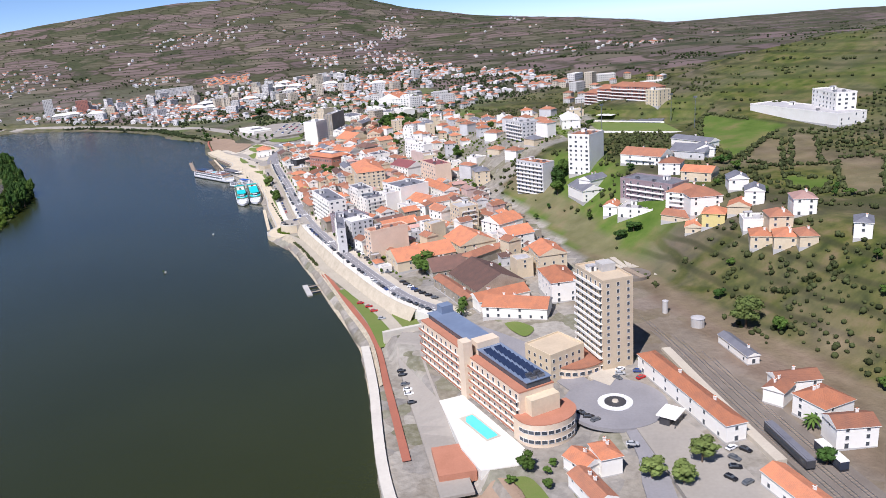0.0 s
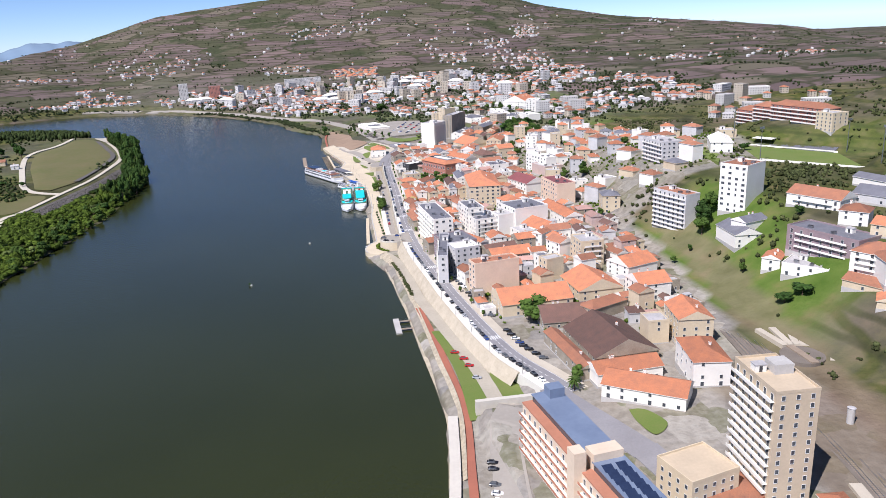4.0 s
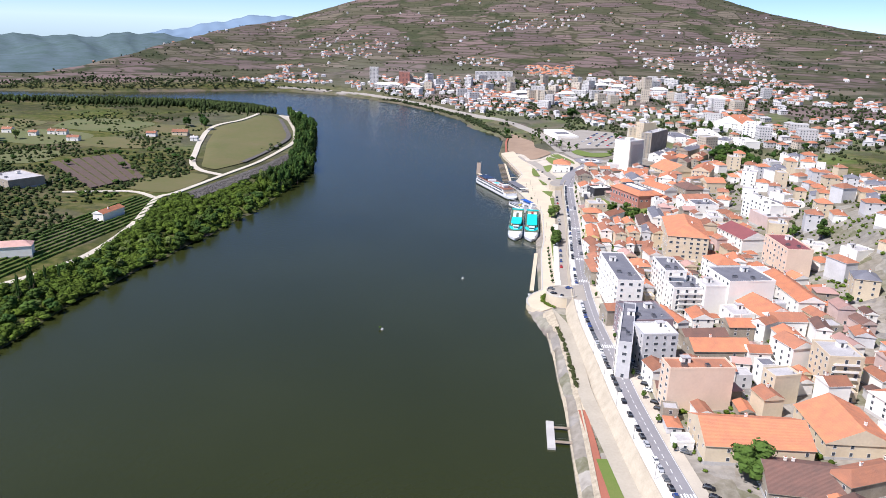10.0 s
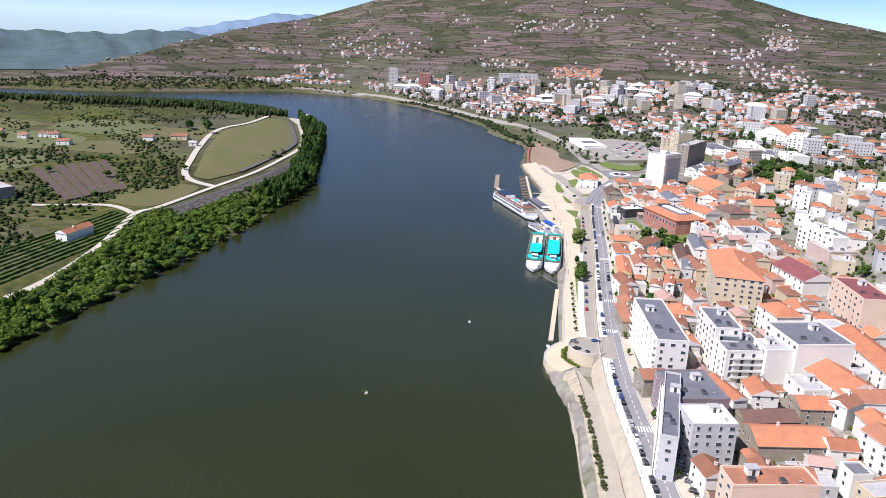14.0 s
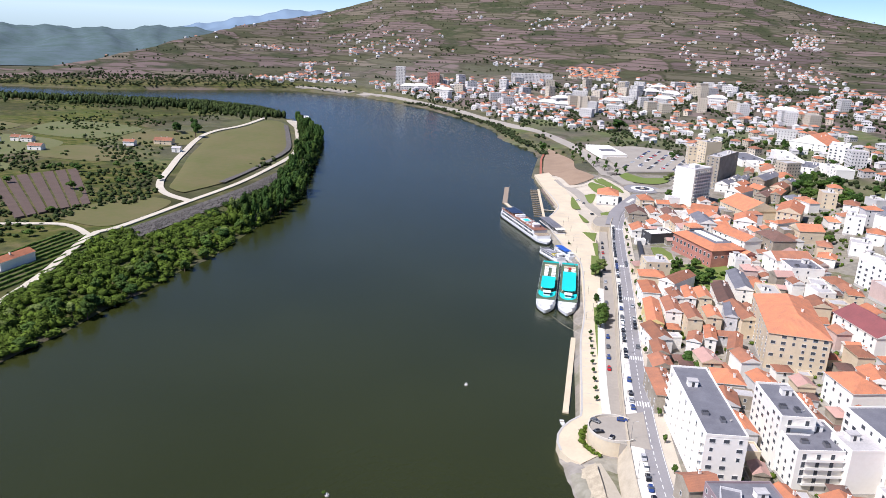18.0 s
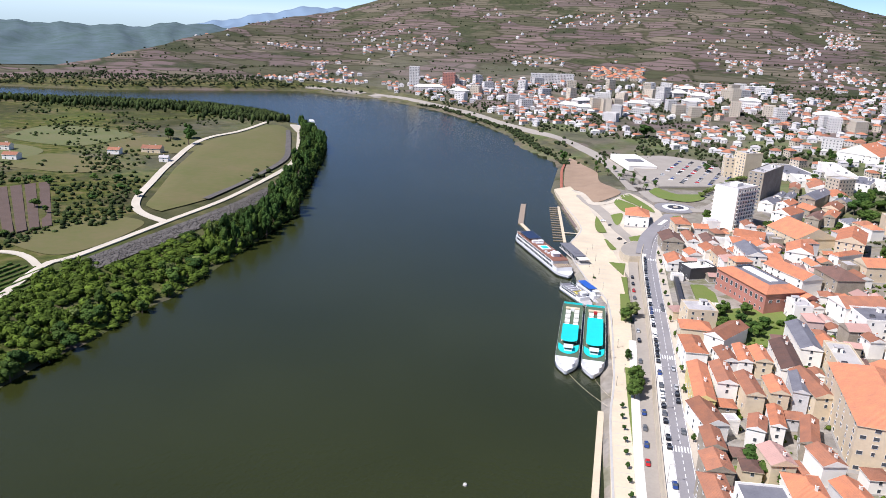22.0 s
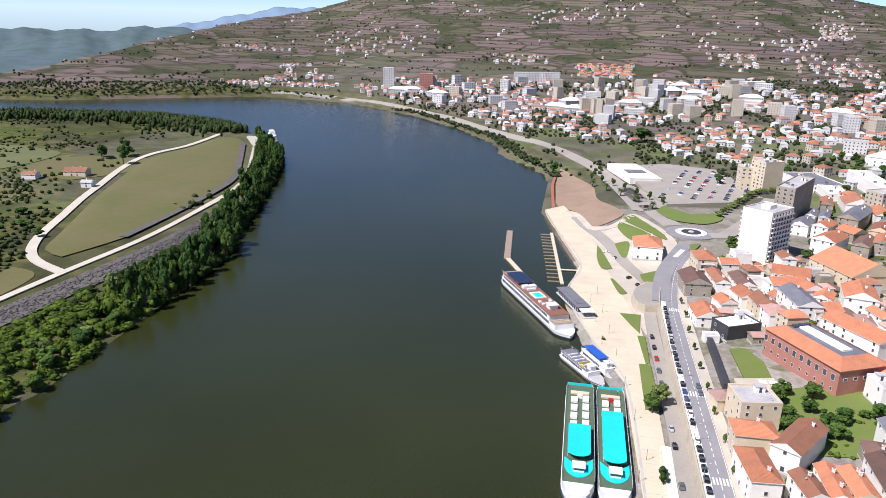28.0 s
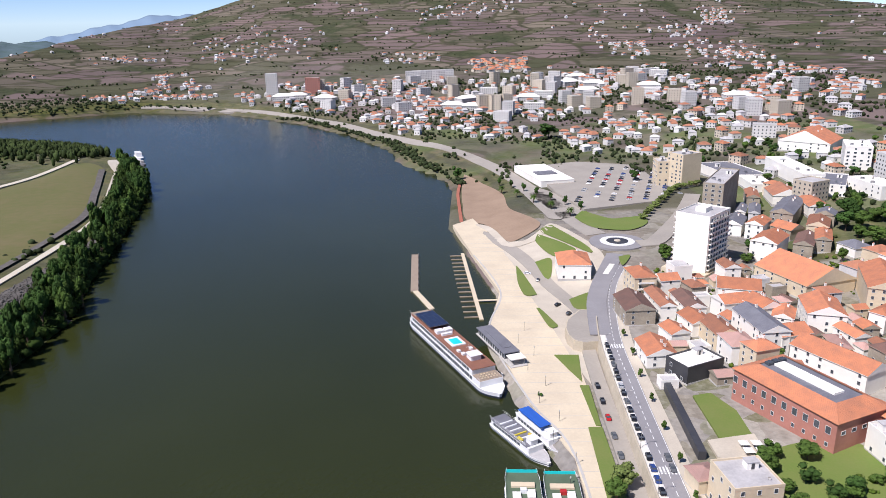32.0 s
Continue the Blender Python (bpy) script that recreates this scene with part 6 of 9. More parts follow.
# ---- hotel, towers, museum, station ----
M["tan"] = mat("tan_tower_render", (0.58, 0.47, 0.33), (0.47, 0.38, 0.27), 0.85, 0.12, 1.0)
M["terracotta"] = mat("terracotta_terrace", (0.48, 0.21, 0.13), (0.4, 0.17, 0.1), 0.85, 0.2, 1.5)
M["pool"] = mat("pool_water", (0.10, 0.62, 0.68), (0.13, 0.68, 0.74), 0.08, 0.3, 1.0)
M["peach"] = mat("peach_render", (0.72, 0.585, 0.44), (0.61, 0.49, 0.36), 0.85, 0.15, 1.0)


def wing(ob, x0, x1, y0, y1, h, floors, roof, wall):
    """A storeyed wing with a balcony and doors per floor on its river face (-x)."""
    part("wall", Bag().box(x0, x1, y0, y1, -4, h).mesh("wall", wall), ob)
    part("roof", Bag().box(x0 - 0.1, x1 + 0.1, y0 - 0.1, y1 + 0.1, h, h + 0.5, 0).box(x0 + 3.6, x1 - 1, y0 + 0.5, y1 - 0.5, h + 0.5, h + 2.8, 1).box(x0 + 3.2, x1 - 0.6, y0 + 0.1, y1 - 0.1, h + 2.8, h + 3.1, 2).mesh("roof", "terracotta", "glass", roof), ob, "blue-grey metal roof over a glazed top floor")
    n = int((y1 - y0) / 4.0)
    st = (y1 - y0) / n
    for k in range(floors):
        z = 1.0 + k * (h - 1) / floors
        part("balcony", Bag().box(x0 - 1.6, x0, y0 + 0.2, y1 - 0.2, z - 0.15, z).box(x0 - 1.6, x0 - 1.48, y0 + 0.2, y1 - 0.2, z, z + 0.95, 1).mesh("balcony", "white", "terracotta"), ob)
        for i in range(n):
            part("window", WIN["tall"], ob, "", pose(x0, y0 + (i + 0.5) * st, z + 0.05, 0, 0, -90))


def hotel():
    ob = thing("hotel", pose(69.4, 261, 9.3, 0, 0, 7.8), "cream riverside hotel with balconies and solar panels on its roof", "building")
    wing(ob, -7.2, 7.4, 3, 42, 18.5, 5, "blueroof", "peach")
    wing(ob, -6.4, 8.2, -37, -1, 17, 5, "blueroof", "peach")
    part("stair_tower", Bag().box(-9.2, -5.2, -1.5, 3.2, -4, 24).box(-3, 7, -1.8, 3.6, 16, 22.6).mesh("stair_tower", "peach"), ob, "tall cream stair tower")
    for i in range(2):
        for j in range(9):
            part("solar_panel", shared("hpanel", lambda: Bag().add([(-1.6, -1.4, 0), (1.6, -1.4, 0), (1.6, 1.4, 0.8), (-1.6, 1.4, 0.8), (-1.6, -1.4, -0.1), (1.6, -1.4, -0.1), (1.6, 1.4, 0.7), (-1.6, 1.4, 0.7)], [(0, 1, 2, 3), (7, 6, 5, 4), (0, 4, 5, 1), (1, 5, 6, 2), (2, 6, 7, 3), (3, 7, 4, 0)]).mesh("solar_panel", "solar")), ob, "", pose(-0.6 + i * 4.6, -32 + j * 3.2, 20.15))
    part("roof_plant", Bag().box(0.5, 6, 36, 41, 21.5, 25).mesh("roof_plant", "blueroof"), ob)
    for k in range(4):
        part("vent", shared("plant", None), ob, "", pose(0.5 + (k % 2) * 3.4, -35.4 + (k // 2) * 2.2, 20.1))
    drum = [(12.5 * math.cos(math.radians(a)), 9.0 * math.sin(math.radians(a))) for a in range(180, 361, 12)]
    d = [(x * 0.9 + 2.5, y - 40) for x, y in drum] + [(13.7, -36), (-8.7, -36)]
    part("rotunda", Bag().prism(d, -4, 8.5).mesh("rotunda", "peach"), ob, "rounded terrace end of the hotel")
    part("rotunda_roof", Bag().prism([(x * 1.03, y) for x, y in d], 8.5, 8.8).mesh("rotunda_roof", "terracotta"), ob, "terracotta terrace")
    part("end_block", Bag().box(-4, 8, -41, -37, 8.5, 15).mesh("end_block", "cream"), ob)
    for k in range(3):
        for a in range(186, 356, 13):
            x, y = 11.25 * math.cos(math.radians(a)) + 2.5, 9.0 * math.sin(math.radians(a)) - 40
            nx, ny = 9.0 * math.cos(math.radians(a)), 12.5 * math.sin(math.radians(a))
            if k < 2:
                part("window", WIN["wide"], ob, "", pose(x, y, 1.2 + k * 3.6, 0, 0, math.degrees(math.atan2(ny, nx)) + 90))
    pool = thing("swimming_pool", pose(57, 236, 9.38, 0, 0, 10), "turquoise outdoor swimming pool with a pale rim", "pool")
    part("rim", Bag().box(-3.0, 3.0, -9.8, 9.8, 0, 0.15).mesh("rim", "pave"), pool)
    part("water", Bag().prism([(-2.3, -9), (2.3, -9), (2.3, 9), (-0.5, 9), (-2.3, 6)], 0.1, 0.19).mesh("water", "pool"), pool)
    t = thing("terrace", pose(41, 222, 6.6, 0, 0, -10), "terracotta-paved sun terrace below the hotel", "terrace")
    part("paving", Bag().box(-6, 7, -9, 9, -2, 2.0).mesh("paving", "terracotta"), t)


hotel()


def tan_tower():
    ob = thing("tower_block", pose(124, 260, 13, 0, 0, -2.5), "tall tan apartment tower of thirteen storeys with white balconies", "building")
    w, d, h = 13.3, 24, 38
    part("wall", Bag().box(-w / 2, w / 2, -d / 2, d / 2, -4, h).mesh("wall", "tan"), ob)
    part("roof", roof_mesh("flat", w, d, 0, "tan", "tan"), ob, "", Matrix.Translation((0, 0, h)))
    part("lift_house", Bag().box(-1, 5, -1, 5, h, h + 3.2).mesh("lift_house", "concrete"), ob)
    part("stairhead", PIECE["hut"], ob, "", pose(-4, 3, h + 0.05))
    bal = Bag().box(-d / 2 + 0.8, d / 2 - 0.8, -1.5, 0, 0, 0.15).box(-d / 2 + 0.8, d / 2 - 0.8, -1.5, -1.38, 0.15, 1.05).mesh("balcony", "white")
    front = Bag().box(-2.2, 2.2, -1.3, 0, 0, 0.15).box(-2.2, 2.2, -1.3, -1.18, 0.15, 1.0).mesh("balcony", "white")
    for k in range(12):
        z = 1.8 + k * 3.0
        part("balcony", bal, ob, "", pose(-w / 2, 0, z, 0, 0, -90))
        for i in range(6):
            part("window", WIN["tall"], ob, "", pose(-w / 2, -d / 2 + 2.2 + i * 3.9, z + 0.15, 0, 0, -90))
        for x in (-4.5, 0, 4.5):
            part("window", WIN["small"], ob, "", pose(x, -d / 2, z + 0.8))
    p = thing("podium_block", pose(105, 262, 12, 0, 0, 14), "cream curved podium building with a shop arcade", "building")
    part("wall", Bag().box(-13, 5, -8, 8, -3, 11).mesh("wall", "cream"), p)
    part("roof", roof_mesh("flat", 18, 16, 0, "tan", "cream"), p, "", Matrix.Translation((-4, 0, 11)))
    curve = [(13 * math.cos(math.radians(a)) + 5, 9 * math.sin(math.radians(a)) - 6) for a in range(180, 361, 15)]
    part("arcade", Bag().prism(curve + [(18, 6), (5, 6)], -3, 4.2).mesh("arcade", "peach"), p)
    part("arcade_roof", Bag().prism([(x * 1.03, y * 1.03) for x, y in curve] + [(18.4, 6), (5, 6)], 4.2, 4.6).mesh("arcade_roof", "oldtile"), p)
    for a in range(195, 350, 15):
        x, y = 13 * math.cos(math.radians(a)) + 5, 9 * math.sin(math.radians(a)) - 6
        part("shop_window", WIN["wide"], p, "", pose(x, y, 1.2, 0, 0, math.degrees(math.atan2(13 * math.sin(math.radians(a)), 9 * math.cos(math.radians(a)))) + 90))
    for k in range(3):
        for i in range(5):
            part("window", WIN["small"], p, "", pose(-11.4 + i * 3.4, -8, 1.2 + k * 3.3))
        for i in range(4):
            part("window", WIN["small"], p, "", pose(-13, -5.5 + i * 3.6, 1.2 + k * 3.3, 0, 0, -90))


tan_tower()


def museum():
    ob = thing("museum", pose(114.5, 835.5, 11.2, 0, 0, 25.2), "long red museum building with orange tiled roofs round a glazed court", "building")
    w, d, h = 24.7, 43.7, 12
    part("wall", Bag().box(-w / 2, w / 2, -d / 2, d / 2, -4, h).mesh("wall", "brick"), ob)
    b = Bag()
    o, i0, i1, rise = 0.7, 6.5, 11.5, 3.0
    x, y = w / 2 + o, d / 2 + o
    outer = [(-x, -y, h), (x, -y, h), (x, y, h), (-x, y, h)]
    mid = [(-x + i0, -y + i0, h + rise), (x - i0, -y + i0, h + rise), (x - i0, y - i0, h + rise), (-x + i0, y - i0, h + rise)]
    for k in range(4):
        b.add([outer[k], outer[(k + 1) % 4], mid[(k + 1) % 4], mid[k]], [(0, 1, 2, 3)])
    b.add(outer + [(p[0], p[1], h - 0.3) for p in outer], [(0, 4, 5, 1), (1, 5, 6, 2), (2, 6, 7, 3), (3, 7, 4, 0)])
    part("roof", b.mesh("roof", "tile"), ob, "bright orange tiled roof")
    part("court_roof", Bag().box(-x + i0, x - i0, -y + i0, y - i0, h, h + rise - 0.25).box(-2.4, 2.4, -y + i0 + 4, y - i0 - 3, h + rise - 0.25, h + rise + 0.5, 1).mesh("court_roof", "slate", "white"), ob, "flat grey court roof with a white skylight")
    for k in range(3):
        part("skylight", Bag().box(-4.6 + k * 3.2, -2.2 + k * 3.2, y - i0 - 2.6, y - i0 - 0.6, h + rise - 0.2, h + rise + 0.9).mesh("skylight", "glass"), ob)
    part("porch", Bag().box(w / 2 - 3, w / 2 + 5, -d / 2 - 4, -d / 2 + 6, -4, h - 2.5).mesh("porch", "brick"), ob)
    part("porch_roof", roof_mesh("gable", 9, 11, 2.2, "tile", "brick"), ob, "", pose(w / 2 + 1, -d / 2 + 1, h - 2.4))
    big = window_mesh(1.9, 2.6)
    for i in range(10):
        part("window", big, ob, "", pose(-w / 2, -d / 2 + 3 + i * 4.4, 6.6, 0, 0, -90))
        part("window", WIN["small"], ob, "", pose(-w / 2, -d / 2 + 3 + i * 4.4, 2.0, 0, 0, -90))
    for i in range(4):
        part("window", WIN["wide"], ob, "", pose(-9 + i * 5, -d / 2, 6.8))
    structure("museum_lawn", Bag().prism([(80.5, 853), (88, 855), (97, 831), (94, 826), (80.5, 822)], 7, 10.2).mesh("museum_lawn", "grass"), "sunlit green museum lawn", "grass")
    structure("museum_terrace", Bag().prism([(97, 832), (109, 812), (90, 803), (76, 812), (76, 822), (94, 826)], 7, 10.25).mesh("museum_terrace", "pave"), "pale paved museum terrace", "terrace")
    for k in range(6):
        u = thing("parasol", pose(86 + (k % 3) * 4.2, 812 + (k // 3) * 4.4, 10.25), "white square cafe parasol on the museum terrace", "parasol", "cafe parasols")
        part("pole", Bag().tube((0, 0, 0), (0, 0, 2.7), 0.05, 0.05, 6).mesh("pole", "steel"), u)
        part("shade", Bag().add([(-1.6, -1.6, 2.4), (1.6, -1.6, 2.4), (1.6, 1.6, 2.4), (-1.6, 1.6, 2.4), (0, 0, 3.0)], [(0, 1, 4), (1, 2, 4), (2, 3, 4), (3, 0, 4), (3, 2, 1, 0)]).mesh("shade", "white"), u)
    w1 = Bag()
    w1.box(0, 2.6, -24, 24, 8, 12.2, 0, -2, (70.5, 836))
    structure("wall_museum", w1.mesh("wall_museum", "dark"), "dark-fronted terrace wall along the pavement", "wall")


museum()


def white_tower():
    ob = thing("tower_block", pose(129.5, 1001, 12, 0, 0, -43), "tall white apartment tower with a blank end wall and balconies", "building")
    w, d, h = 19.5, 26, 32
    part("wall", Bag().box(-w / 2, w / 2, -d / 2, d / 2, -4, h).mesh("wall", "white"), ob)
    part("roof", roof_mesh("flat", w, d, 0, "flat", "white"), ob, "", Matrix.Translation((0, 0, h)))
    part("lift_house", Bag().box(-3, 3, -4, 4, h, h + 2.6).mesh("lift_house", "white"), ob)
    bal = Bag().box(-d / 2 + 0.8, d / 2 - 0.8, -1.5, 0, 0, 0.15).box(-d / 2 + 0.8, d / 2 - 0.8, -1.5, -1.38, 0.15, 1.05).mesh("balcony", "white")
    for k in range(10):
        z = 1.8 + k * 3.0
        for side, turn in ((1, 90), (-1, -90)):
            part("balcony", bal, ob, "", pose(side * w / 2, 0, z, 0, 0, turn))
            for i in range(7):
                part("window", WIN["tall"], ob, "", pose(side * w / 2, -d / 2 + 2.6 + i * 3.5, z + 0.15, 0, 0, turn))
    part("podium", Bag().box(-w / 2 - 4, w / 2 + 2, -d / 2 - 5, d / 2 + 2, -6, 0.6).mesh("podium", "quay"), ob, "sandy stone podium")


white_tower()


def station():
    tracks = smooth_line([(134, 120), (141, 165), (150, 211), (160, 258), (169, 313), (181, 388), (196, 470), (206, 555), (214, 640)], 8)
    zt = lambda x, y: 14.0 + 0 * x
    b = Bag()
    ribbon(b, tracks, -8, 8, 14.15, 0, 3.5)
    structure("rail_bed", b.mesh("rail_bed", "rail"), "brown ballast bed of the railway", "railway")
    for k in (-5.2, -0.8, 3.6):
        tr = thing("railway_track", Matrix.Identity(4), "rusty railway track on brown ballast", "railway", "railway tracks", "structure")
        for o in (-0.75, 0.75):
            q = Bag()
            ribbon(q, offset_line(tracks, k), o - 0.07, o + 0.07, 14.36, 0, 0.16)
            part("rail", q.mesh("rail", "steel"), tr)
        sl = Bag()
        line = offset_line(tracks, k)
        for (ax, ay), (cx, cy) in zip(line[:28], line[1:29]):
            for i in range(8):
                t = i / 8
                sl.box(-1.25, 1.25, -0.13, 0.13, 14.1, 14.22, 0, math.degrees(math.atan2(cy - ay, cx - ax)) - 90, (ax + (cx - ax) * t, ay + (cy - ay) * t))
        o = part("sleepers", sl.mesh("sleepers", "wood"), tr)
        o["kind"] = "stuff"
    p = Bag()
    ribbon(p, tracks[5:16], -12, -8.2, 14.9, 0, 2)
    structure("platform", p.mesh("platform", "pave"), "pale railway platform beside the station", "platform")
    c = thing("canopy", pose(117, 204, 12.8, 0, 0, 32), "white flat bus-stop canopy on dark posts", "canopy")
    part("roof", Bag().box(-4.5, 4.5, -3.6, 3.6, 3.4, 3.8).mesh("roof", "white"), c)
    part("kiosk", Bag().box(-3.6, 3.6, -1.0, 2.6, 0, 3.4).mesh("kiosk", "dark"), c)
    for px in (-4, 4):
        part("post", Bag().tube((px, -3.2, 0), (px, -3.2, 3.4), 0.12, 0.12, 8).mesh("post", "dark"), c)
    for k, (x, y, L, col, lab) in enumerate(((137.5, 171, 24, "slate", "dark grey railcar at the station platform"), (144.5, 161, 13, "white", "white-roofed railway wagon on the track"))):
        t = thing("railcar" if k == 0 else "railway_wagon", pose(x, y, 14.4, 0, 0, -12), lab, "train")
        part("body", Bag().box(-1.45, 1.45, -L / 2, L / 2, 0.8, 3.4).mesh("body", "dark" if k == 0 else "navy"), t)
        part("roof", Bag().box(-1.5, 1.5, -L / 2, L / 2, 3.4, 3.7).box(-1.0, 1.0, -L / 2 + 0.3, L / 2 - 0.3, 3.7, 3.9).mesh("roof", col), t)
        part("side_window", Bag().box(-1.48, -1.44, -L / 2 + 1, L / 2 - 1, 1.9, 2.8).mesh("side_window", "glass"), t)
        for q in (-0.35, 0.35):
            part("bogie", Bag().box(-1.1, 1.1, q * L - 1.6, q * L + 1.6, 0, 0.8).mesh("bogie", "dark"), t)
    tt = thing("turntable", pose(187, 335, 16.2), "old railway turntable pit with radiating tracks", "railway")
    part("pit", Bag().tube((0, 0, -4), (0, 0, 0.25), 9, 9, 28).mesh("pit", "rail"), tt)
    part("bridge", Bag().box(-1.6, 1.6, -8.8, 8.8, 0.25, 0.8).mesh("bridge", "wood"), tt)
    for i in range(11):
        a = -36 + i * 13
        part("stall_track", shared("stall", lambda: Bag().box(10.5, 30, -1.5, 1.5, -3.6, 0.3).mesh("stall_track", "pave")), tt, "", pose(0, 0, 0, 0, 0, a))
    for x, y, r, h in ((174, 264, 3.0, 4.6), (171, 284, 1.3, 6.5)):
        w = thing("water_tank", pose(x, y, 14.2), "old pale concrete railway water tank", "tank")
        part("tank", Bag().tube((0, 0, 0.0), (0, 0, h), r, r, 16).mesh("tank", "concrete"), w)
        part("lid", Bag().tube((0, 0, h), (0, 0, h + 0.3), r + 0.2, r * 0.6, 16).mesh("lid", "flat"), w)


station()


def stadium():
    z = 55.75
    structure("football_pitch", Bag().prism(PITCH, z - 6, z).mesh("football_pitch", "grass"), "mown green football pitch on a terrace", "pitch")
    for a, c, nm in ((PITCH[0], PITCH[1], "wall_pitch_1"), (PITCH[3], PITCH[2], "wall_pitch_2")):
        w = Bag()
        ribbon(w, [a, c], -0.3, 0.3, z + 1.3, 0, 2.0)
        structure(nm, w.mesh(nm, "white"), "low white wall along the football pitch", "wall")
    s = thing("grandstand", pose(347, 598, z, 0, 0, -57), "long low grandstand with dark seating and a small white roof", "grandstand")
    for k in range(5):
        part("tier", Bag().box(-37, 37, -5 + k * 2, -3 + k * 2, -2, 0.5 + k * 0.55).mesh("tier", "slate"), s)
    part("roof", Bag().box(-26, -10, -3, 5.5, 5.6, 6.0).mesh("roof", "white"), s)
    for i in range(4):
        part("column", shared("gcol", lambda: Bag().box(-0.2, 0.2, -0.2, 0.2, 2, 5.6).mesh("column", "concrete")), s, "", pose(-25 + i * 4.6, 4.6, 0))
    structure("green_court", Bag().prism([(272, 563), (288, 588), (300, 645), (290, 642), (276, 605)], 40, height(285, 605) + 1.0).mesh("green_court", "grass"), "green training court below the football ground", "pitch")
    for x, y in ((297, 552), (346, 495), (325, 636), (372, 562)):
        m = thing("floodlight_mast", pose(x, y, height(x, y)), "tall slim grey floodlight mast", "mast", "floodlights")
        part("mast", Bag().tube((0, 0, 0), (0, 0, 24), 0.35, 0.18, 8).mesh("mast", "steel"), m)
        part("lamp_rack", Bag().box(-1.6, 1.6, -0.2, 0.2, 23, 24.6).mesh("lamp_rack", "steel"), m)


stadium()

yard_pool = thing("yard_pool", pose(86, 656, height(86, 656) + 0.4, 0, 0, 8), "small blue yard pool between old houses", "pool")
part("rim", Bag().box(-2.4, 2.4, -4.4, 4.4, -1.2, 0.12).mesh("rim", "whitepave"), yard_pool)
part("water", Bag().box(-2.0, 2.0, -4.0, 4.0, 0.0, 0.16).mesh("water", "pool"), yard_pool)

# ---- far town and hillside hamlets ----
M["farwall"] = mat("far_white_render", (0.66, 0.64, 0.61), (0.5, 0.48, 0.45), 0.85, 0.1, 0.6, per_object=0.14)
M["farcream"] = mat("far_cream_render", (0.60, 0.53, 0.42), (0.5, 0.43, 0.33), 0.85, 0.1, 0.6, per_object=0.16)


def far_kind(w, d, h, roof, wall):
    """Wall and roof meshes of a distant building; its openings are recessed boxes of glass."""
    b = Bag().box(-w / 2, w / 2, -d / 2, d / 2, -6, h)
    st = max(1, round(h / 3.1))
    for k in range(st):
        z = k * h / st
        n = max(2, int(w / 3.2))
        for i in range(n):
            x = -w / 2 + (i + 0.5) * w / n
            b.box(x - 0.6, x + 0.6, -d / 2 - 0.04, -d / 2 + 0.1, z + 0.9, z + 2.3, 1)
        n = max(2, int(d / 3.4))
        for i in range(n):
            y = -d / 2 + (i + 0.5) * d / n
            b.box(-w / 2 - 0.04, -w / 2 + 0.1, y - 0.6, y + 0.6, z + 0.9, z + 2.3, 1)
    kind = "flat" if roof in ("flat", "white", "slate") and h > 7 else "hip"
    return b.mesh("far_wall", wall, "glass"), roof_mesh(kind, w, d, min(w, d) * 0.23, roof, wall), h


FAR = {
    "house": [far_kind(10, 9, 6, "tile", "farwall"), far_kind(12, 10, 6.5, "oldtile", "farwall"), far_kind(9, 11, 8, "tile", "farcream"), far_kind(13, 9, 6, "flat", "farwall"), far_kind(11, 12, 8.5, "oldtile", "farcream")],
    "red": [far_kind(11, 10, 6, "tile", "farwall"), far_kind(14, 9, 6, "tile", "farcream")],
    "block": [far_kind(22, 13, 13, "flat", "farwall"), far_kind(16, 14, 19, "flat", "farwall"), far_kind(30, 14, 10, "white", "farwall"), far_kind(18, 15, 16, "flat", "farcream"), far_kind(36, 20, 7, "white", "farwall"), far_kind(15, 13, 22, "slate", "farcream")],
}
FAR_LABEL = {"house": "distant pale house with a tiled roof on the valley side", "red": "distant orange-roofed estate house on the slope", "block": "distant pale apartment block of the town"}


def far_building(x, y, style, k, rot, z=None):
    wall, roof, h = FAR[style][k % len(FAR[style])]
    ob = tagged(new("far_house" if style != "block" else "far_block", wall), FAR_LABEL[style], "building", "distant town")
    ob.matrix_basis = pose(x, y, height(x, y) if z is None else z, 0, 0, rot)
    part("roof", roof, ob, "", Matrix.Translation((0, 0, h)))
    return ob


FARFOOT = []


HAMLET = Bag()


def add_hamlet(x, y, style, k, rot, size=1.0):
    """Adds a tiny hillside house to the joined sheet of far hamlets."""
    w, d, h = ((6, 5.2, 3.8), (8, 6, 4.4), (6, 7, 5), (9, 6, 3.6))[k % 4]
    w, d, h = w * size, d * size, h * size
    z = height(x, y)
    HAMLET.box(-w / 2, w / 2, -d / 2, d / 2, z - 5, z + h, 0, rot, (x, y))
    for i in (-0.25, 0.25):
        HAMLET.box(i * w - 0.6, i * w + 0.6, -d / 2 - 0.05, -d / 2 + 0.2, z + 1.2, z + 2.8, 2, rot, (x, y))
    c, s = math.cos(radians(rot)), math.sin(radians(rot))
    q = [(x + a * c - b * s, y + a * s + b * c) for a, b in ((-w / 2 - 0.4, -d / 2 - 0.4), (w / 2 + 0.4, -d / 2 - 0.4), (w / 2 + 0.4, d / 2 + 0.4), (-w / 2 - 0.4, d / 2 + 0.4), (-w * 0.2, 0), (w * 0.2, 0))]
    HAMLET.add([(px, py, z + h + (2.1 if i > 3 else 0)) for i, (px, py) in enumerate(q)], [(0, 1, 5, 4), (2, 3, 4, 5), (1, 2, 5), (3, 0, 4)], (1, 1, 3, 1, 0)[k % 5])


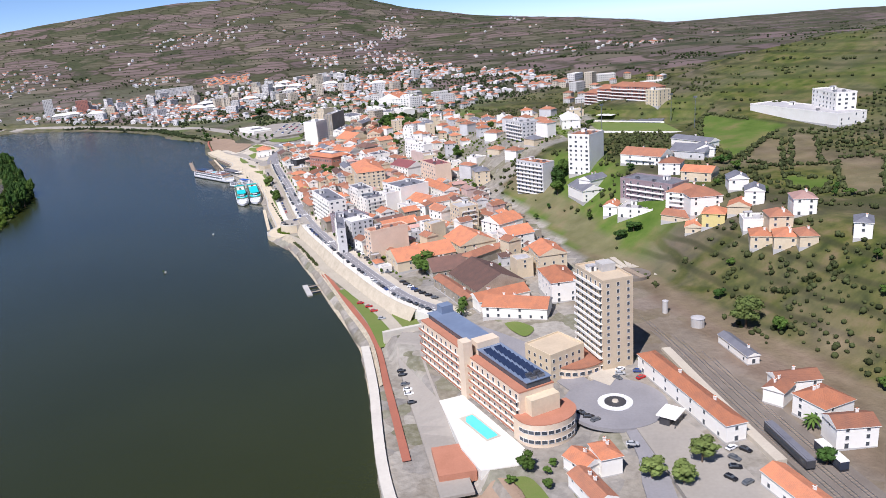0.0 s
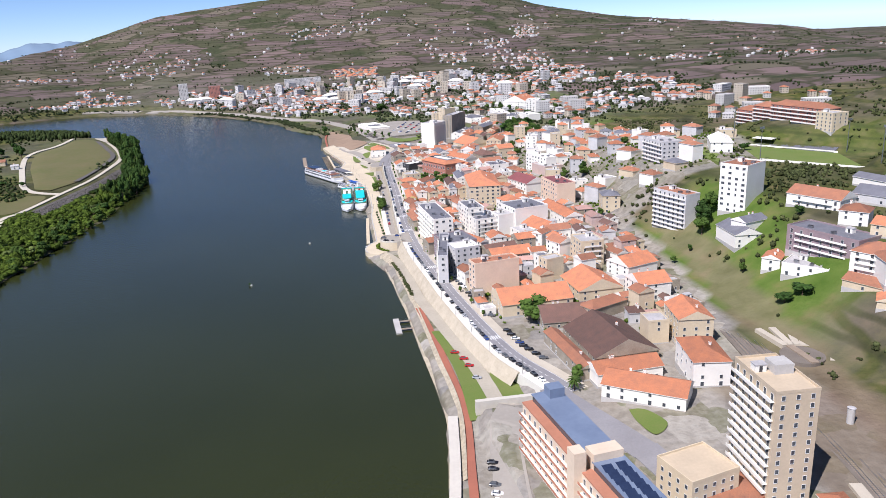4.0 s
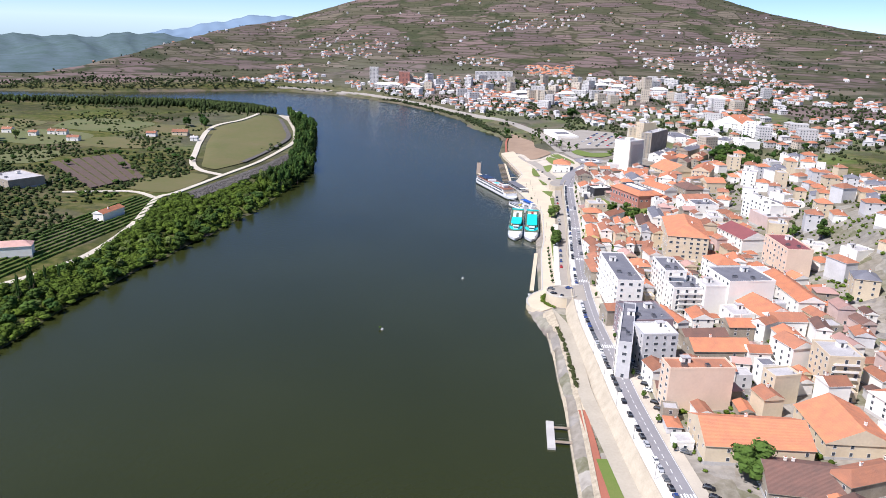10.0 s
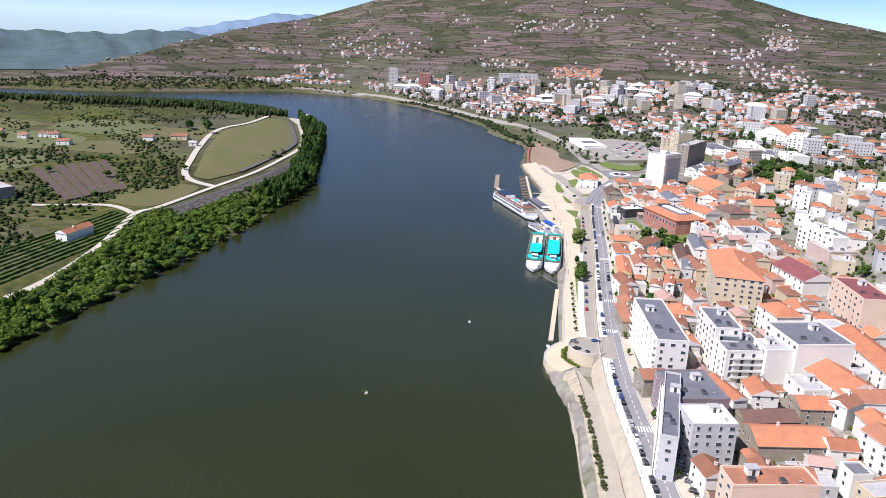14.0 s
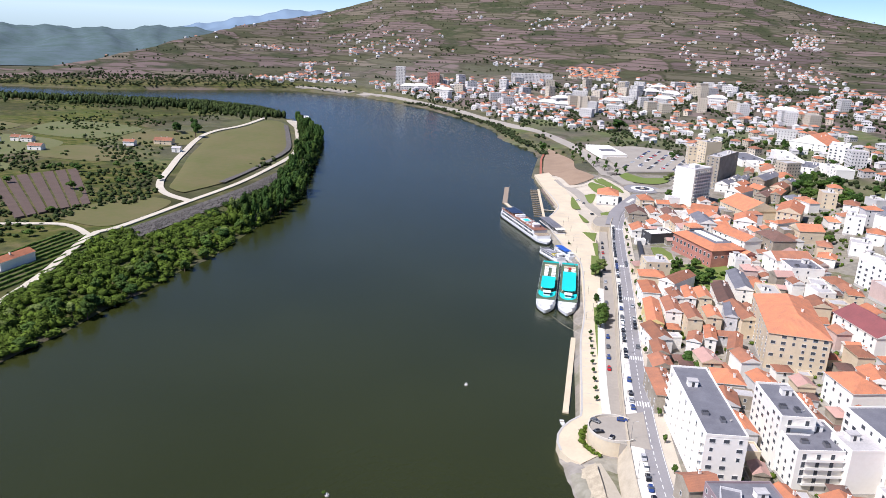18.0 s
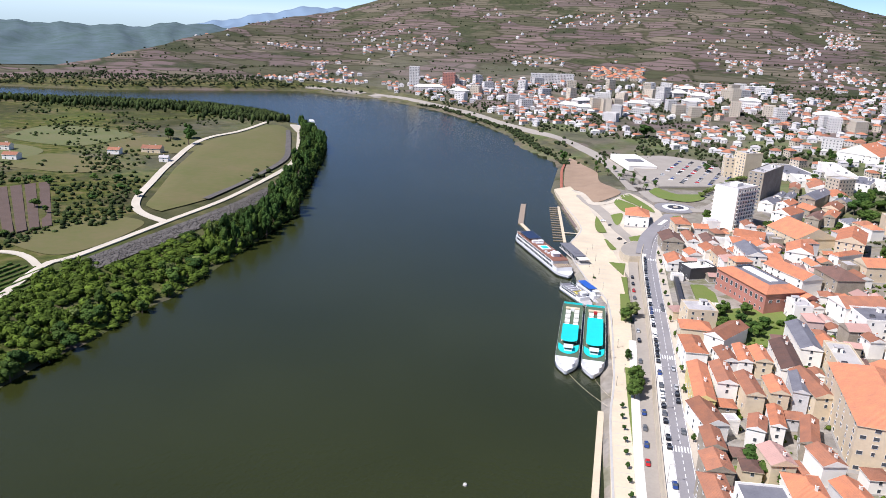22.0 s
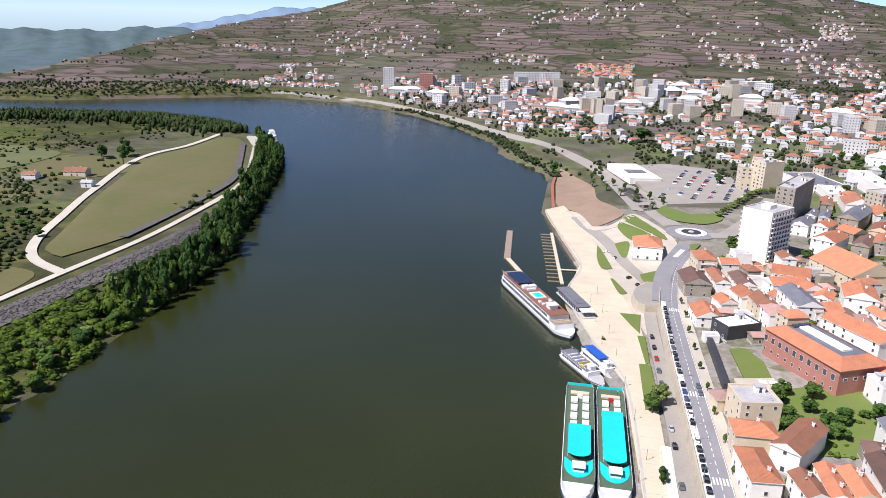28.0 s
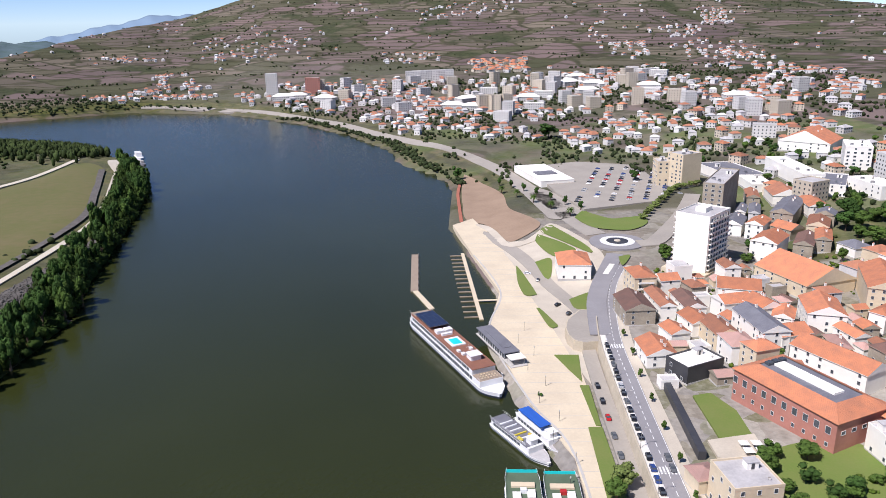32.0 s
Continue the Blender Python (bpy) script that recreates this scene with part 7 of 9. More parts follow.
def cluster(pts, n, seed, blocks=0.3, style="house", joined=False):
    """Buildings strewn over a quad given by its corners, near side last."""
    rnd = random.Random(seed)
    a, b, c, d = (Vector(p) for p in pts)
    cores = [(rnd.random(), rnd.random()) for _ in range(4)]
    made = tries = 0
    while made < n and tries < n * 8:
        tries += 1
        u, v = rnd.random(), rnd.random()
        if joined:
            u, v = min(1, max(0, rnd.choice(cores)[0] + rnd.gauss(0, 0.09))), min(1, max(0, rnd.choice(cores)[1] + rnd.gauss(0, 0.09)))
        p = a.lerp(b, u).lerp(d.lerp(c, u), v)
        blk = rnd.random() < blocks
        r = 15 if blk else (5 if joined else 9)
        if any((p.x - q[0]) ** 2 + (p.y - q[1]) ** 2 < (r + q[2]) ** 2 * 0.8 for q in FARFOOT):
            continue
        if float(shore(np.array([p.x]), np.array([p.y]))[0]) < 26:
            continue
        FARFOOT.append((p.x, p.y, r))
        if joined:
            add_hamlet(p.x, p.y, style, rnd.randrange(12), rnd.uniform(-30, 40))
            made += 1
            continue
        if not blk and p.y > 1640 and style == "house":
            add_hamlet(p.x, p.y, style, rnd.randrange(12), rnd.uniform(-30, 40), 1.35)
            made += 1
            continue
        far_building(p.x, p.y, "block" if blk else style, rnd.randrange(12), rnd.uniform(-30, 40))
        made += 1


FARFOOT += [(70, 1252, 40), (120, 1270, 45), (130, 1180, 75), (170, 1190, 70), (173, 1085, 24), (190, 1233, 36), (40, 1130, 40)]
cluster([(-563, 1975), (-438, 1960), (-440, 1925), (-540, 1935)], 27, 1, 0.0, joined=True)
cluster([(-264, 2054), (-138, 2069), (-112, 1800), (-216, 1800)], 34, 2, 0.3)
cluster([(-138, 2069), (-14, 2088), (-5, 1742), (-100, 1730)], 42, 3, 0.3)
cluster([(36, 2312), (152, 2307), (143, 2137), (36, 2124)], 60, 4, 0.0, "red")
cluster([(-11, 1997), (107, 2012), (83, 1600), (-1, 1620)], 34, 5, 0.45)
cluster([(108, 2042), (360, 1984), (300, 1620), (82, 1640)], 74, 6, 0.55)
cluster([(323, 1793), (529, 1752), (400, 1324), (260, 1342)], 34, 7, 0.2)
cluster([(283, 1613), (436, 1150), (340, 1010), (200, 1130)], 38, 8, 0.12)
cluster([(565, 1158), (669, 989), (420, 700), (480, 1000)], 30, 9, 0.15)
cluster([(-735, 1950), (-561, 1955), (-561, 1925), (-720, 1915)], 21, 10, 0.0, joined=True)
cluster([(-1003, 2671), (-781, 2623), (-723, 2458), (-907, 2450)], 24, 11, 0.0, joined=True)
cluster([(-638, 2625), (-358, 2608), (-319, 2376), (-562, 2358)], 39, 12, 0.05, joined=True)
cluster([(-686, 2305), (-573, 2292), (-508, 2077), (-599, 2060)], 27, 13, 0.0, joined=True)
cluster([(-176, 2449), (-25, 2463), (-21, 2336), (-162, 2304)], 21, 14, 0.1, joined=True)
cluster([(231, 2384), (444, 2423), (398, 2186), (221, 2252)], 36, 15, 0.1, joined=True)
cluster([(755, 3148), (1019, 3254), (833, 2679), (621, 2602)], 60, 16, 0.05, joined=True)
cluster([(-300, 3050), (250, 3050), (150, 2850), (-250, 2850)], 45, 17, 0.05, joined=True)
cluster([(500, 2500), (800, 2300), (700, 1950), (450, 2050)], 60, 18, 0.1, joined=True)
for x, y, k in ((-304, 1896, 4), (-282, 1902, 4), (-262, 1958, 5), (-250, 1962, 5)):
    far_building(x, y, "block", k, 6)
for i in range(7):
    far_building(-92 + i * 12.5, 2046 + i, "block", 1, 8)
for x, y in ((34, 1722), (52, 1716), (70, 1722)):
    far_building(x, y, "block", 5, 20)


def far_tower(x, y, w, d, h, wall, label):
    ob = tagged(new("far_tower", far_kind(w, d, h, "flat", wall)[0]), label, "building", "distant town")
    ob.matrix_basis = pose(x, y, height(x, y), 0, 0, 8)
    part("roof", roof_mesh("flat", w, d, 0, "flat", wall), ob, "", Matrix.Translation((0, 0, h)))


far_tower(-331, 1932, 20, 15, 40, "farwall", "tall white apartment tower on the far river bank")
far_tower(-263, 1956, 26, 16, 27, "brick", "broad reddish apartment tower on the far bank")
structure("market_hall", Bag().box(-15, 15, -36, 36, -4, 4.2).box(-9, 9, -12, 2, 4.2, 5.2, 1).box(-15.2, 15.2, -36.2, 36.2, 4.2, 4.5).mesh("market_hall", "white", "slate"), "white flat-roofed market hall by the car park", "building").matrix_basis = pose(70, 1252, 11.0, 0, 0, 14)

cluster([(-900, 2900), (-300, 2950), (-200, 2700), (-800, 2650)], 30, 19, 0, joined=True)
cluster([(300, 2900), (650, 2850), (600, 2450), (300, 2500)], 36, 20, 0, joined=True)
cluster([(900, 2400), (1500, 2000), (1100, 1500), (800, 1700)], 40, 21, 0, joined=True)
rnd_far = random.Random(77)
for _ in range(5200):
    px, py = rnd_far.uniform(-1500, 1700), rnd_far.uniform(1950, 3500)
    if wobble(np.array([px]), np.array([py]), 95, 21.0)[0] * 0.6 + wobble(np.array([px]), np.array([py]), 33, 22.0)[0] * 0.5 > 0.52 and rnd_far.random() < 0.4:
        add_hamlet(px, py, "house", rnd_far.randrange(12), rnd_far.uniform(-40, 50))
for _ in range(110):
    px, py = rnd_far.uniform(-1300, 1500), rnd_far.uniform(2000, 3450)
    add_hamlet(px, py, "house", rnd_far.randrange(12), rnd_far.uniform(-40, 50), rnd_far.uniform(0.7, 1.2))
# small houses between the blocks of the far town
made_far = 0
for _ in range(6000):
    px, py = rnd_far.uniform(-620, 620), rnd_far.uniform(1080, 2060)
    dd = float(shore(np.array([px]), np.array([py]))[0])
    if px < -150 and py < 1640 or dd < 40 or wobble(np.array([px]), np.array([py]), 70, 23.0)[0] < -0.12 or px < -60 and dd > 260 or (-60 < px < 230 and py < 1330):
        continue
    if any((px - q[0]) ** 2 + (py - q[1]) ** 2 < (5 + q[2]) ** 2 * 0.8 for q in FARFOOT):
        continue
    FARFOOT.append((px, py, 5.5))
    add_hamlet(px, py, "house", rnd_far.randrange(12), rnd_far.uniform(-20, 40), 1.25)
    made_far += 1
    if made_far > 560:
        break
tagged(new("far_hamlets", HAMLET.mesh("far_hamlets", "farwall", "oldtile", "glass", "flat")), "scattered pale houses of the hillside hamlets", "hamlet", "", "stuff")


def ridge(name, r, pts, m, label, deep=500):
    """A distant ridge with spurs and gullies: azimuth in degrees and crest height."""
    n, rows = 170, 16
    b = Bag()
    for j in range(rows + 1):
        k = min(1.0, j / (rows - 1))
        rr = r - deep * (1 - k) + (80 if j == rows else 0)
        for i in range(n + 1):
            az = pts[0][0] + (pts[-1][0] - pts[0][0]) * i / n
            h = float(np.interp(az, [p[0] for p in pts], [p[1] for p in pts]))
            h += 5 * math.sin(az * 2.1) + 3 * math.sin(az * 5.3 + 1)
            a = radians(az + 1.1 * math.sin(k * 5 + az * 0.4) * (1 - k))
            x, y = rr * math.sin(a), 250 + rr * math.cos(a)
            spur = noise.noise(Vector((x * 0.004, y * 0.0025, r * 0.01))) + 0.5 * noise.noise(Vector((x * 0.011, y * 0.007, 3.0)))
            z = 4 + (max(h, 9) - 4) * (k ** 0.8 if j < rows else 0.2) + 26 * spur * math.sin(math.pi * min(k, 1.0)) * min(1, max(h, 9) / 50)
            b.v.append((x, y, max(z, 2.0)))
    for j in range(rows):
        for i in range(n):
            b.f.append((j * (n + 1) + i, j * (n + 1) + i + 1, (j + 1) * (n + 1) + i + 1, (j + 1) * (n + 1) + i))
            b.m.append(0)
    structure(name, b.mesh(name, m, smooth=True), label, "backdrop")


# aerial haze is painted into both ridge colours, paler on the farther one
M["ridge1"] = mat("ridge_near_haze_tint", (0.115, 0.155, 0.18), (0.075, 0.115, 0.105), 1.0, 0.012, 0.06, spec=0.0)
M["ridge2"] = mat("ridge_far_haze_tint", (0.19, 0.265, 0.35), (0.165, 0.235, 0.32), 1.0, 0.004, 0.02, spec=0.0)
ridge("backdrop_1", 4300, [(-75, 80), (-50, 66), (-37.5, 56), (-34, 52), (-30.5, 50), (-28.4, 74), (-26.5, 70), (-24, 50), (-21, 20), (-18, 5)], "ridge1", "ridge beyond the river bend, coloured blue-green for haze", 2050)
ridge("backdrop_2", 4650, [(-40, 0), (-31, 20), (-27, 66), (-23.2, 124), (-19.5, 184), (-17, 180), (-14, 120), (-8, 40)], "ridge2", "far mountain ridge, coloured pale blue for haze")

# ---- trees, shrubs and vineyards ----
def crown_mesh(seed, leaf, spread=(1, 1, 1), quads=760, clumps=15, low=0.25):
    """A crown of leaf sprays gathered in clumps, about one metre in radius before scaling."""
    rnd = random.Random(seed)
    b = Bag()
    cs = []
    for i in range(clumps):
        a, z = rnd.uniform(0, 6.283), rnd.uniform(-0.55, 0.8)
        r = math.sqrt(max(0.05, 1 - z * z)) * rnd.uniform(0.25, 0.75)
        cs.append((Vector((r * math.cos(a), r * math.sin(a), z)), rnd.uniform(0.30, 0.48)))
    for i in range(quads):
        c, rad = rnd.choice(cs)
        n = Vector((rnd.gauss(0, 1), rnd.gauss(0, 1), rnd.gauss(0.35, 1))).normalized()
        p = c + n * rad * rnd.uniform(0.75, 1.1)
        t = n.orthogonal().normalized()
        t.rotate(Matrix.Rotation(rnd.uniform(0, 6.28), 3, n))
        u = n.cross(t)
        tilt = n * rnd.uniform(-0.05, 0.05)
        s = rnd.uniform(0.075, 0.15)
        q = [p + t * s + tilt, p + u * s * 0.8, p - t * s - tilt, p - u * s * 0.8]
        b.add([(v.x * spread[0], v.y * spread[1], v.z * spread[2]) for v in q], [(0, 1, 2, 3)])
    for c, rad in cs:
        k = len(b.v)
        ico = bmesh.new()
        bmesh.ops.create_icosphere(ico, subdivisions=1, radius=rad * 0.86)
        vs = [((v.co + c).x * spread[0], (v.co + c).y * spread[1], (v.co + c).z * spread[2]) for v in ico.verts]
        vs = [(x + 0.08 * noise.noise(Vector((x, y, z)) * 5), y + 0.08 * noise.noise(Vector((y, z, x)) * 5), z) for x, y, z in vs]
        b.add(vs, [tuple(v.index for v in f.verts) for f in ico.faces])
        ico.free()
    return b.mesh("crown", leaf)


def trunk_mesh():
    b = Bag().tube((0, 0, -0.3), (0.03, 0.02, 1.0), 0.1, 0.065, 8)
    rnd = random.Random(2)
    for i in range(5):
        a = i * 1.26
        b.tube((0.02, 0.01, 0.62 + 0.07 * i), (0.32 * math.cos(a), 0.32 * math.sin(a), 1.1 + 0.09 * i), 0.042, 0.012, 6)
    return b.mesh("trunk", "bark")


CROWNS = {}
for leafname in ("leaf", "leafdark", "leaflight"):
    CROWNS[leafname] = [crown_mesh(k + 20 * len(leafname), leafname) for k in range(4)]
POPLAR = [crown_mesh(90 + k, "leafdark", (0.42, 0.42, 1.35), 420, 14) for k in range(2)]
TRUNK = trunk_mesh()
TREE_WORDS = {"leaf": "round green broadleaf tree", "leafdark": "dark green leafy tree", "leaflight": "pale green spring-leaved tree"}


def tree(x, y, r, hgt, leafname="leaf", where="in the town", z=None, group="trees", slim=False, sink=0.0):
    rnd = random.Random(int(x * 31 + y * 17))
    g = height(x, y) if z is None else z
    kind = {"garden trees": "garden_tree", "river bank trees": "poplar" if slim else "riverside_tree", "avenue trees": "street_tree", "field trees": "field_tree"}.get(group, "tree")
    ob = tagged(new(kind if hgt > 3 else "shrub", TRUNK), f"{'slim dark poplar' if slim else TREE_WORDS[leafname]} {where}", "tree" if hgt > 3 else "shrub", group)
    th = hgt * 0.42
    ob.matrix_basis = Matrix.LocRotScale((x, y, g - sink), Euler((0, 0, rnd.uniform(0, 6.28))), (th, th, th))
    c = part("crown", rnd.choice(POPLAR if slim else CROWNS[leafname]), ob)
    vz = (hgt - th * 0.55) / 2
    c.matrix_basis = Matrix.LocRotScale((0, 0, (th * 0.62 + vz) / th), None, (r / th, r / th * rnd.uniform(0.85, 1.15), vz / th * (0.75 if slim else 1)))
    return ob


def near_trees():
    rnd = random.Random(8)
    for x, y, r, h, lf in ((93, 416, 8.5, 12, "leaf"), (221, 486, 7, 15, "leafdark"), (216, 478, 5, 10, "leaf"), (228, 492, 6, 14, "leaf"), (213, 375, 6, 6, "leafdark"), (206, 378, 4, 5, "leafdark"), (93, 180, 4.8, 8, "leaflight"), (99, 172, 4.5, 8, "leaflight"), (111, 179, 5, 8.5, "leaflight"), (190, 252, 8, 14, "leaflight"), (61, 204, 3.4, 6, "leaf"), (196, 239, 4, 7, "leaf"), (66, 199, 1.6, 2.6, "leaf"), (70, 202, 1.8, 2.8, "leaf"), (63, 192, 2.2, 3.4, "leaf"), (53, 199, 1.8, 3, "leaf"), (43, 803, 4.6, 9.5, "leaflight"), (40, 797, 3.6, 8, "leaf"), (39.5, 716, 4.5, 10, "leaf"), (40, 724, 3.8, 9, "leaf"), (39, 708, 3.6, 8, "leaf"), (76, 658, 4.2, 7, "leafdark"), (80, 650, 4.4, 7, "leaf"), (84, 644, 3.6, 6, "leaf"), (38.5, 752, 1.8, 5, "leafdark"), (38.5, 748, 1.6, 4.5, "leafdark"), (24, 866, 1.3, 1.8, "leafdark"), (-7, 1283, 5, 13, "leafdark"), (144, 1224, 4.5, 9, "leafdark"), (100, 1454, 12, 16, "leafdark"), (92, 348, 3.5, 7.5, "leaf"), (142, 160, 3.4, 6, "leafdark"), (115, 1020, 5, 8, "leaf"), (113, 1013, 4, 7, "leaf"), (36, 600, 1.5, 2.0, "leafdark"), (33, 596, 1.6, 2.0, "leafdark"), (38, 592, 1.6, 2.2, "leafdark")):
        tree(x, y, r, h, lf)
    for i in range(26):
        x, y = rnd.uniform(83, 126), rnd.uniform(770, 812)
        if x + (812 - y) * 0.1 > 88:
            tree(x, y, rnd.uniform(2.6, 4.2), rnd.uniform(4.5, 7), rnd.choice(("leaf", "leafdark", "leaf")), "in the walled garden", group="garden trees")
    for i in range(9):
        tree(33.5 + rnd.uniform(-0.3, 0.3), 628 + i * 9, 1.0, 2.4, "leafdark", "clipped beside the quay", 3.7, "quay shrubs")
    for i in range(34):
        x, y = rnd.uniform(205, 268), rnd.uniform(965, 1075)
        if not any(clash(corners(x, y, 6, 6, 0), f) for f in FOOT):
            tree(x, y, rnd.uniform(3.5, 7), rnd.uniform(6, 12), rnd.choice(("leafdark", "leaf")), "in the hillside park")
    for i in range(46):
        x, y = rnd.uniform(190, 320), rnd.uniform(575, 990)
        if not any(clash(corners(x, y, 5, 5, 0), f) for f in FOOT):
            tree(x, y, rnd.uniform(2.5, 5), rnd.uniform(5, 10), rnd.choice(("leafdark", "leaf", "leaf")), "between the upper houses")
    for i in range(34):
        x, y = rnd.uniform(192, 300), rnd.uniform(180, 470)
        if not any(clash(corners(x, y, 6, 6, 0), f) for f in FOOT):
            tree(x, y, rnd.uniform(1.6, 3.6), rnd.uniform(2.8, 6), rnd.choice(("leafdark", "leaf")), "on the terraced slope")
    for i in range(26):
        tree(62.2 + (i % 2) * 0.4 + (avenue_x(430 + i * 20) - 52), 430 + i * 20, 1.1, 3.6, "leaf", "along the avenue pavement", 9.28, "avenue trees")
    for i in range(30):
        x, y = rnd.uniform(70, 172), rnd.uniform(385, 990)
        if x - float(avenue_x(y)) > 15 and not any(clash(corners(x, y, 3.4, 3.4, 0), f) for f in FOOT):
            tree(x, y, rnd.uniform(1.6, 2.8), rnd.uniform(3.2, 6), rnd.choice(("leaf", "leafdark")), "in a back yard")
    for i in range(90):
        x, y = rnd.uniform(150, 380), rnd.uniform(1000, 1330)
        if not (x < 195 and y > 1110) and not any(clash(corners(x, y, 4, 4, 0), f) for f in FOOT):
            tree(x, y, rnd.uniform(2, 4.5), rnd.uniform(4, 9), rnd.choice(("leafdark", "leaf")), "among the blocks behind the car park")
    for i in range(16):
        x, y = (122 + i * 4.1, 1101 + i * 7.4) if i < 12 else (171 + (i - 12) * 6, 1187 + (i - 12) * 2)
        tree(x + rnd.uniform(-0.8, 0.8), y, rnd.uniform(3.0, 3.8), rnd.uniform(4.5, 6.0), "leaflight", "in a row along the car park")
    for i in range(7):
        p = (22 + i * 9, 1235 - i * 17)
        tree(p[0] + 8, p[1], 2.0, 7, "leafdark", "slim beside the riverside road")


near_trees()


def palm(x, y, h, z=None):
    ob = thing("palm_tree", pose(x, y, height(x, y) if z is None else z), "palm tree with a drooping green crown", "tree", "palms")
    part("trunk", Bag().tube((0, 0, -0.3), (0, 0, h), 0.35, 0.25, 8).mesh("trunk", "bark"), ob)
    b = Bag()
    for i in range(26):
        a, e = i * 2.4, 0.9 - (i / 26) * 1.5
        d = Vector((math.cos(a), math.sin(a), 0))
        s = Vector((-d.y, d.x, 0))
        pts = [Vector((0, 0, h)) + d * (3.4 * t * math.cos(e * 0.6)) + Vector((0, 0, 3.0 * (math.sin(e) * t - 0.55 * t * t))) for t in (0, 0.35, 0.7, 1)]
        for k in range(3):
            w0, w1 = (0.12, 0.5, 0.42, 0.08)[k], (0.12, 0.5, 0.42, 0.08)[k + 1]
            b.add([pts[k] - s * w0, pts[k] + s * w0, pts[k + 1] + s * w1, pts[k + 1] - s * w1], [(0, 1, 2, 3)])
    part("fronds", b.mesh("fronds", "leaf"), ob)


palm(89, 341, 5)
palm(154, 178, 4)
for i in range(5):
    palm(30 + i * 11, 1205 - i * 22, 6)


def left_bank():
    rnd = random.Random(21)
    line = smooth_line([(-244, 480), (-238, 555), (-228, 634), (-212, 766), (-211, 955), (-226, 1000), (-262, 1152), (-292, 1268), (-345, 1375)], 3.0)
    for i, (x, y) in enumerate(line):
        for k in range(2 if y < 900 else 2):
            d = rnd.uniform(1, 26) if y < 880 else rnd.uniform(1, 22)
            tall = rnd.uniform(5, 9) if y < 850 else rnd.uniform(12, 19)
            if rnd.random() < 0.3:
                tree(x - d, y + rnd.uniform(-2, 2), rnd.uniform(2.8, 4.6), tall, rnd.choice(("leaf", "leafdark", "leaf", "leaflight")) if y < 860 else rnd.choice(("leafdark", "leafdark", "leaf")), "on the wooded river bank", group="river bank trees", z=1.0 + d * 0.14, sink=0.4)
    for i in range(8):
        tree(-262 + rnd.uniform(-6, 6), 535 + i * 5, 2.4, rnd.uniform(10, 15), "leafdark", "on the river bank", group="river bank trees", slim=True)
    for i in range(60):
        x, y = rnd.uniform(-640, -320), rnd.uniform(600, 1000)
        tree(x, y, rnd.uniform(2.5, 4.5), rnd.uniform(3.5, 6.5), rnd.choice(("leafdark", "leaf")), "among the farm fields", group="field trees")
    for x, y in ((-468, 1213), (-462, 1206), (-445, 1223), (-452, 1230), (-430, 1190), (-604, 987), (-612, 1000), (-620, 1015), (-595, 1020)):
        tree(x, y, rnd.uniform(5, 7), rnd.uniform(12, 18), "leafdark" if x > -500 else "leaflight", "beside the farm lane", group="field trees")
    tree(-61, 545, 0.9, 1.6, "leaf", "tuft on a tiny islet in the river", z=0.0)


left_bank()


